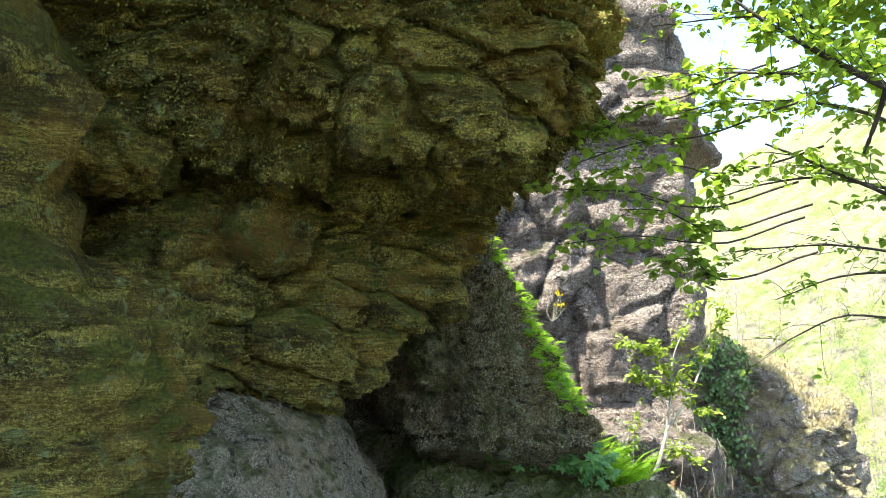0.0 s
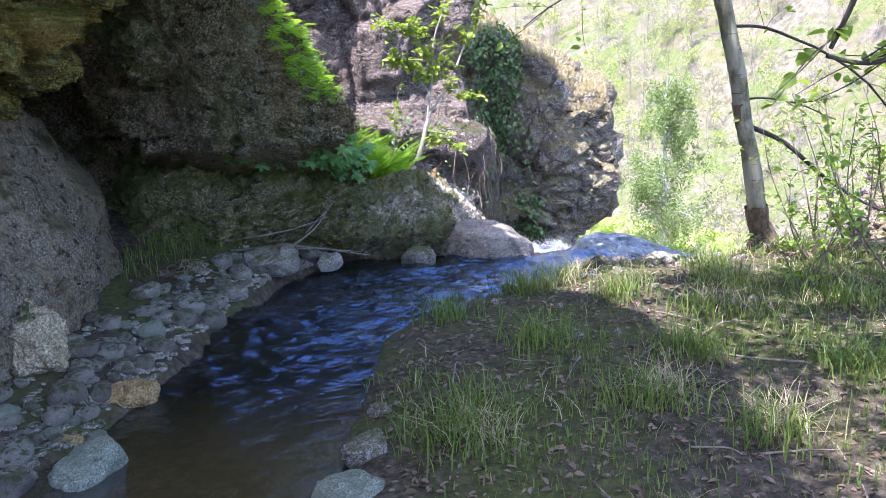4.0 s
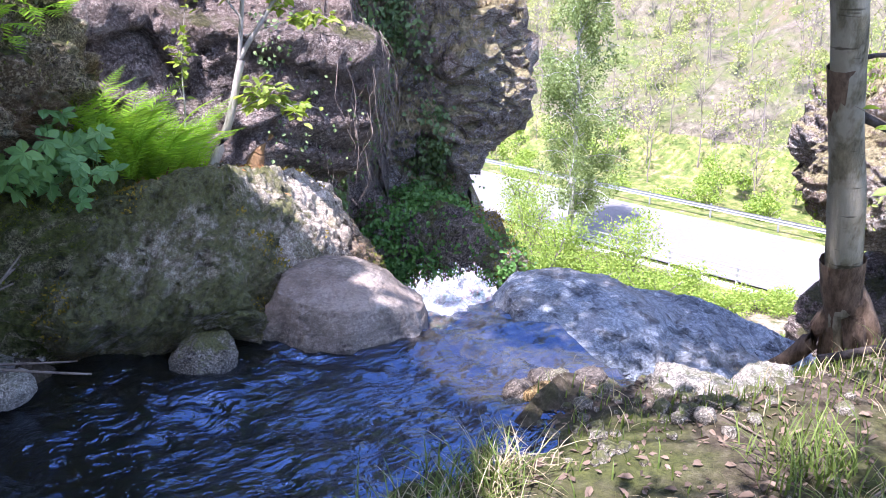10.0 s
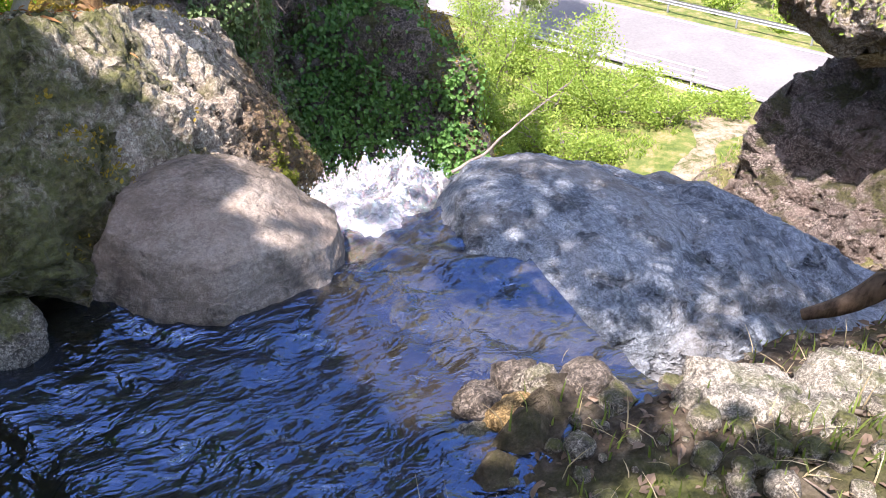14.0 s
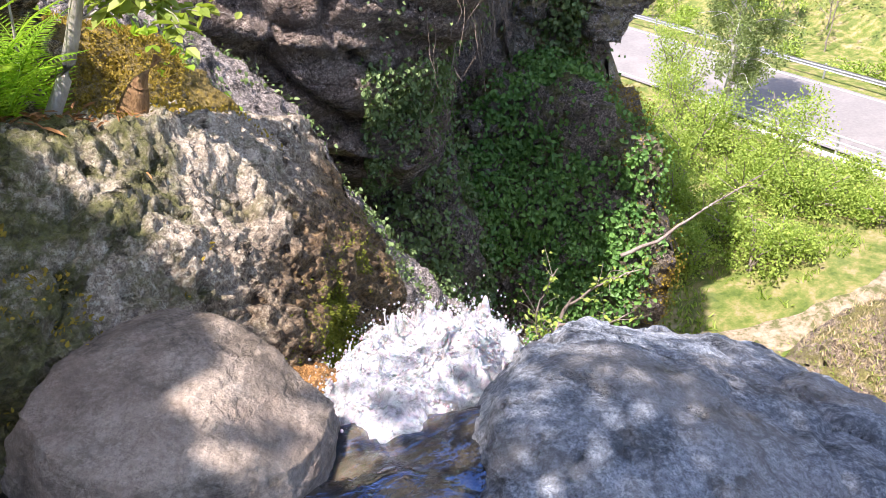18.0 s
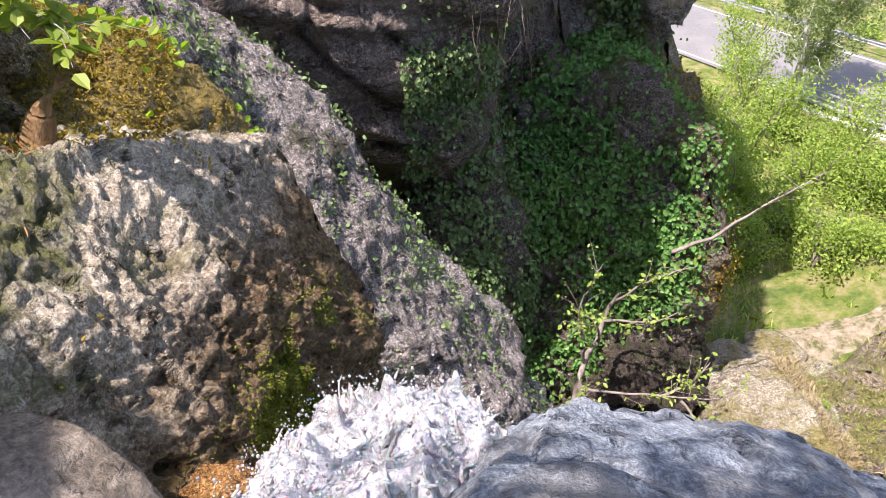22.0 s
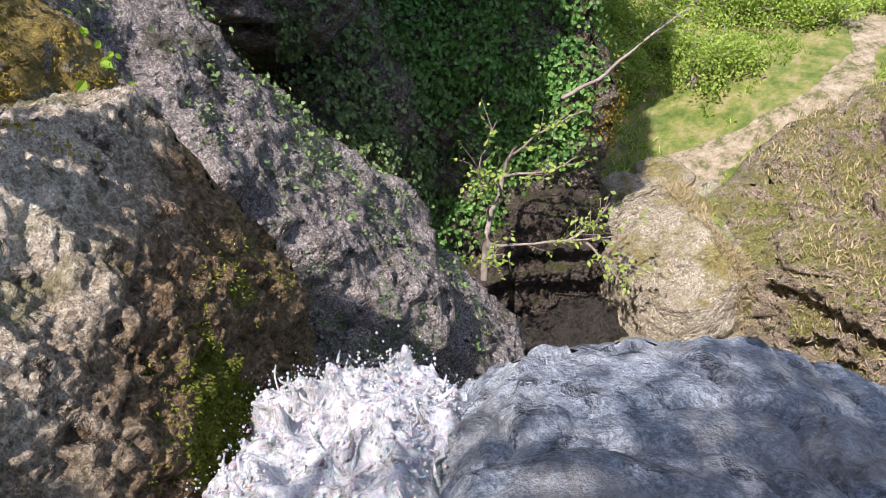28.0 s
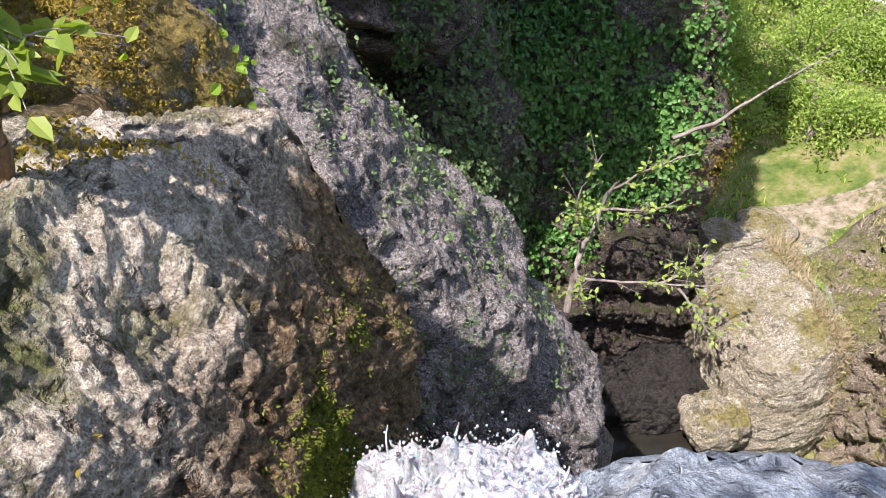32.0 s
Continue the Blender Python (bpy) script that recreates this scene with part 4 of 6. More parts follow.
def box_mesh(name, c, size, mat, rz=0.0, bevel=0.0):
    bm = bmesh.new()
    bmesh.ops.create_cube(bm, size=1, matrix=Matrix.LocRotScale(Vector(c), Euler((0, 0, rz)), Vector(size)))
    if bevel:
        bmesh.ops.bevel(bm, geom=list(bm.edges), offset=bevel, segments=2, affect="EDGES")
    me = bpy.data.meshes.new(name)
    bm.to_mesh(me)
    bm.free()
    me.materials.append(mat)
    return me


A_ROAD, A_LINE = asphalt(), plain("worn_white_paint", (0.55, 0.55, 0.53), (0.75, 0.75, 0.73))
A_CONC = plain("pale_concrete", (0.34, 0.33, 0.31), (0.55, 0.54, 0.51), 3)
A_ZINC = plain("galvanised_rail", (0.36, 0.37, 0.38), (0.55, 0.56, 0.57), 5, 0.45, 0.6)
along = np.linspace(-60, 30, 90)
sides_ = np.linspace(-3.7, 3.7, 8)
rv = np.array([on_road(a, s, 0.0) + (0, 0, 0.04 - 0.004 * s * s / 4) for a in along for s in sides_])
road = tagged(new("road", mesh_from("road", rv, grid_faces(len(along), len(sides_)), A_ROAD)), "sun-bleached grey asphalt valley road", "road", kind="structure")
ROAD_RZ = math.atan2(ROAD.y, ROAD.x)
for s in (-3.35, 3.35):
    v = np.array([on_road(a, s + w, 0.055 - 0.004 * s * s / 4) for a in along for w in (-0.07, 0.07)])
    part("edge_line", mesh_from("edge_line", v, grid_faces(len(along), 2), A_LINE), road)


def guard_rail(name, label, a0, a1, s, bars, heights, post_step=2.0):
    at = on_road(a0, s, 0)
    ob = thing(name, at, label, "guard rail")
    for h in heights:
        y = np.array((0.0, 0.02, 0.05, 0.02, 0.0, 0.02, 0.05, 0.02, 0.0)) if bars == "beam" else np.array((0.0, 0.05, 0.05, 0.0, 0.0))
        z = np.linspace(-0.15, 0.15, 9) if bars == "beam" else np.array((-0.04, -0.04, 0.04, 0.04, -0.04))
        verts = np.array([on_road(a, s + yy, h + zz) for a in (a0, a1) for yy, zz in zip(y, z)])
        part("beam" if bars == "beam" else "bar", local(mesh_from("beam", verts, grid_faces(2, len(y)), A_ZINC), at), ob)
    post = box_mesh("post", (0, 0, 0.4), (0.10, 0.06, 0.85), A_ZINC, ROAD_RZ, 0.008)
    for a in np.arange(a0, a1, post_step):
        p = part("post", post, ob)
        p.location = Vector(on_road(a, s + 0.06, 0)) - Vector(at)
    return ob


guard_rail("guard_rail", "grey steel guard rail along the far road edge", -60, 30, 4.3, "beam", (0.62,), 4.0)
guard_rail("bridge_railing", "grey steel bridge railing with three bars", -5.0, 6.2, -4.15, "bar", (0.35, 0.62, 0.92), 1.75)
bridge_at = on_road(2.0, -4.4, -0.6)
bridge = thing("road_bridge", bridge_at, "small pale concrete road bridge over a stream", "bridge")
part("edge_beam", local(box_mesh("edge_beam", on_road(0.6, -4.3, -0.25), (12, 0.5, 0.55), A_CONC, ROAD_RZ, 0.03), bridge_at), bridge)
for a in (-3.7, 6.2):
    part("abutment", local(box_mesh("abutment", on_road(a, -4.2, -1.2), (2.6, 0.6, 1.6), A_CONC, ROAD_RZ, 0.04), bridge_at), bridge)
# Near-black panel stands in for the shade in the opening under the bridge.
part("culvert_shade_panel", local(box_mesh("culvert_shade_panel", on_road(1.5, -4.05, -1.2), (8, 0.1, 1.5), plain("culvert_shade", (0.012, 0.012, 0.012), (0.03, 0.03, 0.03)), ROAD_RZ), bridge_at), bridge)

# ---- waterfall ----
def foam():
    n = Nodes("white_water", 0.25, 0.5)
    b = n.bsdf
    b.inputs["Transmission Weight"].default_value = 0.1
    b.inputs["IOR"].default_value = 1.33
    b.inputs["Subsurface Weight"].default_value = 0.25
    b.inputs["Subsurface Scale"].default_value = 0.02
    c = n.ramp(n.noise(19, 6, 0.75, warp=0.8), (0.36, (0.30, 0.30, 0.29)), (0.46, (0.50, 0.51, 0.53)), (0.60, (0.76, 0.76, 0.78)))
    return n.done(c, n.bump(n.noise(48, 5, 0.75), 1.0, 0.02))


M_FOAM = foam()
fall_at = (2.95, 7.35, -0.1)
fall = thing("waterfall", fall_at, "white foaming waterfall pouring between two boulders", "waterfall")
nu, nv = 230, 150
fu, fv = np.meshgrid(np.linspace(0, 1, nu), np.linspace(-1, 1, nv), indexing="ij")
fu, fv = fu.ravel(), fv.ravel()
run = 1.22 * np.minimum(fu / 0.75, 1.0)
drop = np.clip((fu - 0.75) / 0.25, 0, 1)
mid = np.stack([2.95 + 0.34 * run + 0.08 * drop, 7.08 + 0.85 * run + 0.4 * drop, -0.19 - 0.04 * run - 0.24 * np.clip(run - 0.2, 0, 9) ** 2 - 3.2 * drop ** 1.4], -1)
half = (0.18 + 0.20 * smooth(0.05, 0.4, fu)) * (1 + 0.22 * fbm(np.stack([fu * 9, np.sign(fv) * 5, 0 * fu], -1), 3, 406))
q = mid + np.stack([half * fv, -0.15 * half * fv, 0.05 * (1 - fv ** 2) - 0.55 * np.abs(fv) ** 5], -1)
white = smooth(0.05, 0.25, fu)
crest = smooth(0.35, 0.68, fu)
spike = np.clip(fbm(q * (16, 16, 4), 3, 402) - 0.12, 0, 2) ** 1.4 * (0.45 + 0.9 * np.clip(vnoise(q * 4.5, 409) + 0.4, 0, 1))
q[:, 2] += white * (0.05 * fbm(q * 5, 3, 401) + 0.022 * ridged(q * (11, 8, 6), 2, 403) + (0.02 + 0.10 * crest) * spike + 0.007 * fbm(q * 36, 2, 407)) - 0.03
part("white_sheet", local(mesh_from("white_sheet", q, grid_faces(nu, nv), M_FOAM), fall_at), fall)
# thrown tongues and drops of water along the fall
drops, tongues = [], []
ico_d, _, ico_f = sphere_points(3)
flow_way = unit_rows(np.array((0.34, 0.85, 0.0)))
for k in range(170):
    u, w = rng.uniform(0.30, 0.76), rng.uniform(-1.0, 1.0)
    j = int(u * (nu - 1)) * nv + int((w + 1) / 2 * (nv - 1))
    c = q[j]
    L = rng.uniform(0.02, 0.085) * (0.4 + 0.6 * u)
    d = unit_rows(flow_way * 0.4 + rng.normal(size=3) * 0.8 + (0, 0, 0.8))
    tip = c + d * L + flow_way * L * 0.4 - (0, 0, L * 0.25)
    tongues.append(tube([c - d * 0.02, c + d * L * 0.6, tip], rng.uniform(0.004, 0.010), 0.002, 5, 4, 0.01))
for k in range(5200):
    u, w = rng.uniform(0.14, 0.8), rng.uniform(-1.1, 1.1)
    j = int(u * (nu - 1)) * nv + int((np.clip(w, -1, 1) + 1) / 2 * (nv - 1))
    c = q[j] + rng.normal(size=3) * 0.025 + (0, 0, abs(rng.normal()) * (0.02 + 0.05 * u * float(rng.random() < 0.35)))
    drops.append((c + ico_d * (0.0010 + 0.0042 * rng.random() ** 3) * (1, 1, 1.25), ico_f))
part("splash", local(mesh_from("splash", *joined(tongues), M_FOAM), fall_at), fall)["kind"] = "stuff"
part("spray", local(mesh_from("spray", *joined(drops), M_FOAM), fall_at), fall)["kind"] = "stuff"

# ---- the alder on the bank, with its limbs over the path ----
tree_at = (4.42, 6.15, -0.2)
trunk_line = [(4.46, 6.15, -0.3), (4.36, 6.12, 0.15), (4.22, 6.07, 0.7), (4.08, 6.02, 1.15), (3.92, 6.0, 1.75), (3.82, 6.0, 2.3), (3.76, 6.0, 3.0), (3.68, 6.0, 3.9), (3.7, 6.0, 5.2), (3.75, 6.0, 6.5)]
alder = thing("alder_tree", tree_at, "slender alder with smooth patchy bark on the bank", "tree")
v, f = tube(trunk_line, 0.070, 0.036, 16, 8, 0.015, 0.12)
trunk = part("trunk", local(mesh_from("trunk", v, f, B_TRUNK), tree_at), alder)
part("torn_bark", local(mesh_from("torn_bark", *tube([(4.155, 6.045, 0.93), (4.12, 6.035, 1.03), (4.09, 6.025, 1.13)], 0.062, 0.060, 14, 8, 0.012, 0.35), B_TORN), tree_at), trunk).scale = (1, 1, 1)
part("torn_bark", local(mesh_from("torn_bark", *tube([(4.45, 6.15, -0.25), (4.38, 6.125, 0.08), (4.32, 6.105, 0.32)], 0.077, 0.064, 14, 8, 0.015, 0.4), B_TORN), tree_at), trunk)
for spread_ in ((4.75, 6.0, -0.28), (4.2, 6.35, -0.3), (4.6, 5.85, -0.26), (4.3, 5.9, -0.26)):
    part("root", local(mesh_from("root", *tube([(4.40, 6.12, 0.14), tuple((np.array((4.43, 6.13, -0.02)) * 0.5 + np.array(spread_) * 0.5)), spread_], 0.06, 0.02, 7, 5, 0.03), B_TORN), tree_at), alder)
crown = Plant()
limbs = [
    ([(3.88, 6.0, 1.9), (3.45, 5.95, 1.99), (2.95, 6.05, 1.98), (2.5, 6.25, 1.72)], 0.016, 0.004, 7, 5),
    ([(3.84, 6.0, 2.25), (3.35, 5.9, 2.33), (2.9, 5.95, 2.28), (2.55, 6.1, 2.15)], 0.015, 0.004, 9, 7),
    ([(3.82, 6.0, 2.4), (3.35, 5.9, 2.48), (2.8, 5.95, 2.55), (2.2, 6.2, 2.52)], 0.014, 0.004, 9, 7),
    ([(3.79, 6.0, 2.75), (3.3, 5.85, 2.95), (2.7, 5.9, 3.05), (2.0, 6.1, 2.9)], 0.018, 0.004, 14, 9),
    ([(3.75, 6.0, 3.2), (3.2, 5.8, 3.5), (2.5, 5.8, 3.6), (1.7, 5.9, 3.5)], 0.02, 0.004, 16, 9),
    ([(3.7, 6.0, 3.7), (3.1, 5.9, 4.1), (2.5, 5.8, 4.3), (1.6, 5.8, 4.2)], 0.02, 0.004, 18, 9),
    ([(3.72, 6.0, 3.4), (4.3, 5.9, 3.7), (5.0, 5.8, 3.8), (5.8, 5.8, 3.6)], 0.02, 0.004, 16, 9),
    ([(3.7, 6.0, 4.3), (4.3, 6.1, 4.8), (5.2, 6.2, 5.0), (6.0, 6.2, 4.9)], 0.02, 0.004, 16, 9),
    ([(3.7, 6.0, 4.8), (3.0, 6.2, 5.3), (2.3, 6.4, 5.5), (1.8, 6.6, 5.4)], 0.02, 0.004, 16, 9),
    ([(4.16, 6.05, 0.95), (4.55, 6.0, 0.75), (5.0, 5.9, 0.35), (5.4, 5.8, 0.2)], 0.022, 0.008, 4, 4),
    ([(4.08, 6.02, 1.15), (4.5, 6.05, 1.10), (5.0, 6.1, 0.95)], 0.010, 0.004, 5, 4),
    ([(3.95, 6.0, 1.65), (4.4, 6.05, 1.6), (5.2, 6.0, 1.2), (5.8, 6.0, 0.5)], 0.014, 0.006, 6, 4),
]
for pts, r0, r1, count, lv in limbs:
    one = Plant()
    line = one.limb(pts, r0, r1)
    one.twigs(line, count, 0.42, 0.003, 0.05, 0.25, lv, 0.062, 0.72)
    part("limb", local(one.stem_mesh("limb", B_DARK), tree_at), alder)
    crown.leaves += one.leaves
# Leaf clumps added overhead, mostly unseen, to throw dappled shade on the boulders.
for c, many in (((3.0, 5.0, 4.4), 800), ((3.7, 5.0, 4.5), 800), ((3.3, 5.7, 4.4), 800), ((4.2, 5.5, 4.5), 800), ((2.6, 5.5, 4.6), 500), ((4.4, 6.2, 5.4), 300), ((3.7, 6.0, 6.3), 300), ((5.2, 6.0, 4.7), 300), ((1.5, 5.7, 5.0), 600), ((2.2, 5.4, 5.0), 700), ((2.8, 5.8, 5.1), 600), ((2.1, 5.8, 5.3), 400), ((2.9, 5.5, 5.1), 500)):
    crown.cloud(c, (0.7, 0.65, 0.35), many, 0.085)
part("crown", local(crown.leaf_mesh("crown", L_TREE), tree_at), alder)

# ---- a second tree behind the path's right-hand side: its dark limbs reach over the bank ----
second_at = (4.1, 1.6, 0.1)
second = thing("leaning_tree", second_at, "dark-barked tree with long low limbs and fresh leaves", "tree")
part("trunk", local(mesh_from("trunk", *tube([(4.1, 1.6, 0.0), (4.0, 1.75, 1.2), (3.9, 2.0, 2.4), (3.7, 2.3, 3.6), (3.4, 2.7, 5.0)], 0.12, 0.05, 12, 6, 0.02, 0.15), B_DARK), second_at), second)
crown2 = Plant()
for pts, r0, r1, count, lv in [
    ([(3.95, 1.9, 1.7), (3.6, 3.1, 1.95), (3.24, 3.87, 2.03), (2.96, 4.07, 2.15), (2.67, 4.22, 2.41), (2.45, 4.31, 2.57), (1.87, 4.5, 2.9)], 0.04, 0.006, 24, 9),
    ([(3.85, 2.1, 2.5), (3.2, 3.0, 2.6), (2.88, 3.37, 2.66), (2.48, 3.61, 2.84), (2.17, 3.75, 2.99), (1.84, 3.83, 3.22), (1.5, 3.9, 3.5)], 0.045, 0.008, 30, 10),
    ([(3.8, 2.2, 2.9), (3.2, 3.2, 3.0), (2.8, 3.7, 3.12), (2.2, 4.1, 3.2), (1.6, 4.4, 3.3)], 0.035, 0.006, 30, 10),
    ([(2.17, 3.75, 2.99), (2.19, 3.9, 2.86), (2.16, 3.97, 2.71)], 0.016, 0.009, 0, 0),
    ([(3.24, 3.87, 2.03), (2.72, 3.3, 1.92), (2.56, 3.19, 1.70), (2.49, 3.22, 1.48)], 0.016, 0.008, 2, 3),
    ([(3.6, 3.1, 1.95), (3.0, 3.2, 1.6), (2.75, 3.25, 1.44), (2.55, 3.3, 1.46)], 0.014, 0.007, 3, 4),
    ([(3.7, 2.3, 3.6), (2.6, 2.6, 3.9), (1.6, 2.7, 4.0), (0.7, 2.7, 3.9)], 0.04, 0.008, 40, 10),
    ([(3.5, 2.6, 4.5), (2.4, 3.4, 4.5), (1.4, 4.2, 4.3)], 0.03, 0.006, 40, 10),
    ([(3.7, 2.3, 3.6), (4.2, 3.4, 3.4), (4.6, 4.4, 3.0), (4.8, 5.0, 2.4)], 0.03, 0.006, 24, 9),
]:
    one = Plant()
    line = one.limb(pts, r0, r1, 8)
    if count:
        one.twigs(line, int(count * 1.4), 0.45, 0.0035, 0.05, 0.3, lv + 5, 0.064, 0.72)
    part("limb", local(one.stem_mesh("limb", B_DARK), second_at), second)
    crown2.leaves += one.leaves
# leafy sprays that hang before the far cliff
spray = Plant()
for a, b in (((1.61, 5.1, 3.41), (1.02, 5.31, 3.18)), ((1.73, 5.14, 3.15), (0.84, 5.39, 3.0)), ((1.75, 5.26, 2.67), (0.68, 5.45, 2.87)), ((1.83, 5.26, 2.52), (1.22, 5.4, 2.69)),
             ((1.79, 5.29, 2.44), (0.8, 5.51, 2.47)), ((1.87, 5.3, 2.21), (1.5, 5.39, 2.34)), ((1.9, 5.2, 2.9), (1.1, 5.3, 2.95)), ((2.0, 5.1, 3.5), (1.3, 5.2, 3.55)), ((2.2, 4.9, 3.3), (1.5, 5.2, 3.3))):
    a, b = np.array(a), np.array(b)
    line = spray.limb([a + (0.5, -0.3, 0.12), a, (a + b) / 2 + (0, 0, 0.05), b], 0.008, 0.003, 5)
    spray.twigs(line, 13, 0.24, 0.0025, 0.0, 0.25, 10, 0.07, 0.78)
part("limb", local(spray.stem_mesh("limb", B_DARK), second_at), second)
crown2.leaves += spray.leaves
# High leaf clumps added along the sun's rays to dapple the bank with shade.
for c, many in (((0.9, 2.4, 4.9), 420), ((2.4, 2.8, 4.8), 420), ((0.4, 2.2, 4.4), 420), ((2.9, 3.4, 5.2), 420), ((3.4, 3.8, 4.6), 420), ((0.9, 1.2, 4.5), 420), ((1.2, 2.9, 4.7), 170), ((2.0, 3.2, 4.7), 170), ((2.6, 3.7, 4.9), 150)):
    crown2.cloud(c, (0.9, 0.8, 0.45), many, 0.085)
part("crown", local(crown2.leaf_mesh("crown", L_TREE), second_at), second)

# ---- sapling on the boulder, with its stump ----
sap_at = (2.06, 8.4, 0.4)
sap = Plant()
main = sap.limb([(2.04, 8.4, 0.36), (2.16, 8.4, 0.58), (2.31, 8.4, 0.98)], 0.028, 0.020, 8, 0.01)
for pts, r, count in (([(2.31, 8.4, 0.98), (2.36, 8.4, 1.35), (2.40, 8.4, 1.73), (2.55, 8.35, 2.1), (2.64, 8.3, 2.5)], 0.014, 16), ([(2.31, 8.4, 0.98), (2.55, 8.4, 1.35), (2.82, 8.4, 1.95), (2.98, 8.4, 2.4)], 0.016, 14),
                     ([(2.38, 8.4, 1.5), (2.2, 8.4, 1.75), (1.95, 8.35, 1.9)], 0.008, 9), ([(2.34, 8.4, 1.2), (2.15, 8.4, 1.45), (1.9, 8.4, 1.62)], 0.006, 8), ([(2.22, 8.4, 0.72), (2.4, 8.38, 0.78), (2.55, 8.36, 0.70)], 0.005, 5), ([(2.35, 8.4, 1.1), (2.6, 8.4, 1.18), (2.75, 8.4, 1.2)], 0.004, 1)):
    line = sap.limb(pts, r, 0.004, 6, 0.02)
    sap.twigs(line, count + 5, 0.2, 0.0025, 0.15, 0.25, 12, 0.066, 0.62)
plant_thing("sapling", sap_at, sap, B_PALE, L_SAP, "pale-stemmed forked sapling with yellow-green leaves on a boulder", "sapling")
yel = Plant()
line = yel.limb([(1.95, 8.55, 0.5), (2.0, 8.55, 0.95), (2.06, 8.55, 1.3)], 0.006, 0.002, 5)
yel.twigs(line, 9, 0.12, 0.002, 0.3, 0.3, 7, 0.05, 0.6)
plant_thing("seedling", (1.95, 8.55, 0.45), yel, B_PALE, L_SAP, "thin yellow-leaved seedling beside the sapling", "seedling")
flower = Plant()
for k in range(11):
    d = np.array((rng.uniform(-0.1, 0.5), rng.uniform(-0.4, 0.1), rng.uniform(0.3, 1.0)))
    flower.limb([(1.18, 8.72, 2.12), np.array((1.18, 8.72, 2.12)) + unit(d) * 0.12 + rng.normal(size=3) * 0.02, np.array((1.18, 8.72, 2.12)) + unit(d) * rng.uniform(0.2, 0.34)], 0.004, 0.002, 4, 0.01)
    if k % 3 == 0:
        flower.cloud(flower.stems[-1][0][-1], (0.025, 0.025, 0.02), 14, 0.022)
plant_thing("dry_flower", (1.18, 8.72, 2.1), flower, B_PALE, leaf_material("yellow_petal", (0.55, 0.40, 0.02), (0.80, 0.66, 0.05)), "pale dry stalks with small yellow flowers on the rock edge", "flower", "", "stalk", "blossom")
stump = tagged(new("stump", mesh_from("stump", *tube([(2.36, 8.42, 0.34), (2.37, 8.44, 0.45), (2.38, 8.44, 0.51), (2.43, 8.45, 0.58)], 0.045, 0.004, 11, 6, 0.05, 1.0), B_STUMP)), "small broken reddish stump on the boulder", "stump")

# ---- ferns, herbs and grass ----
def frond(root, tip, rise, width, plant, pinnae=22, size=1.0):
    """A fern frond: an arching rib with leaflets on both sides that shorten to its tip."""
    root, tip = np.array(root, float), np.array(tip, float)
    line = glide([root, root * 0.5 + tip * 0.5 + (0, 0, rise), tip], pinnae // 2)
    plant.stems.append(tube([root, root * 0.5 + tip * 0.5 + (0, 0, rise), tip], 0.004, 0.001, 4, 4))
    n = len(line)
    t = np.linspace(0.1, 1, n)
    tan = unit(np.gradient(line, axis=0))
    side = unit(np.cross(tan, (0, 0, 1)))
    up = unit(np.cross(side, tan))
    L = width * np.sin(np.clip(t, 0, 1) ** 0.7 * math.pi) * 0.95 + 0.012
    for sgn in (1, -1):
        way = side * sgn + tan * 0.45
        plant.leaves.append(leaf_pieces(line, way, up, L, 0.10 if pinnae > 20 else 0.17, 0.1, 0.1))


def fern_clump(at, count, length, label, lean=(0, 0, 0)):
    p = Plant()
    for k in range(count):
        a = rng.uniform(0, 2 * math.pi)
        d = np.array((math.cos(a), math.sin(a), 0.45 + 0.5 * rng.random())) + lean
        L = length * rng.uniform(0.65, 1.1)
        frond(at, np.array(at) + unit(d) * L, 0.16 * L, 0.17 * L, p, 22)
    return plant_thing("fern", at, p, L_FERN, L_FERN, label, "fern", "ferns on the boulder", "rib", "foliage")


def surface_of(name, n, mask, shift=0.0):
    """n places on a rock's faces where mask(centres, normals) allows, with the normals."""
    ob = bpy.data.objects[name]
    me = ob.data
    c, nr, ar = np.zeros(len(me.polygons) * 3), np.zeros(len(me.polygons) * 3), np.zeros(len(me.polygons))
    me.polygons.foreach_get("center", c)
    me.polygons.foreach_get("normal", nr)
    me.polygons.foreach_get("area", ar)
    c, nr = c.reshape(-1, 3), nr.reshape(-1, 3)
    w = ar * np.clip(mask(c, nr), 0, None)
    i = rng.choice(len(c), n, p=w / w.sum())
    s = np.sqrt(ar[i])[:, None]
    return c[i] + nr[i] * shift + (rng.random((n, 3)) - 0.5) * s, nr[i]


def top_of(names, x, y, reach=0.05):
    """The height of the highest rock surface at a place."""
    best = -9.0
    for name in names:
        me = bpy.data.objects[name].data
        v = np.zeros(len(me.vertices) * 3)
        me.vertices.foreach_get("co", v)
        v = v.reshape(-1, 3)
        near = v[np.hypot(v[:, 0] - x, v[:, 1] - y) < reach]
        if len(near):
            best = max(best, near[:, 2].max())
    return best


SHELF = ("mossy_boulder", "rock_ledge")
for k in range(22):
    t = rng.random()
    x, y = 1.25 + 0.75 * t + rng.normal() * 0.08, 7.95 + 0.6 * t + rng.normal() * 0.13
    fern_clump((x, y, max(top_of(SHELF, x, y), 0.3) + 0.01), int(rng.integers(7, 11)), rng.uniform(0.32, 0.55), "bright green fern clump in leaf litter", (0.1, -0.15, 0.25))

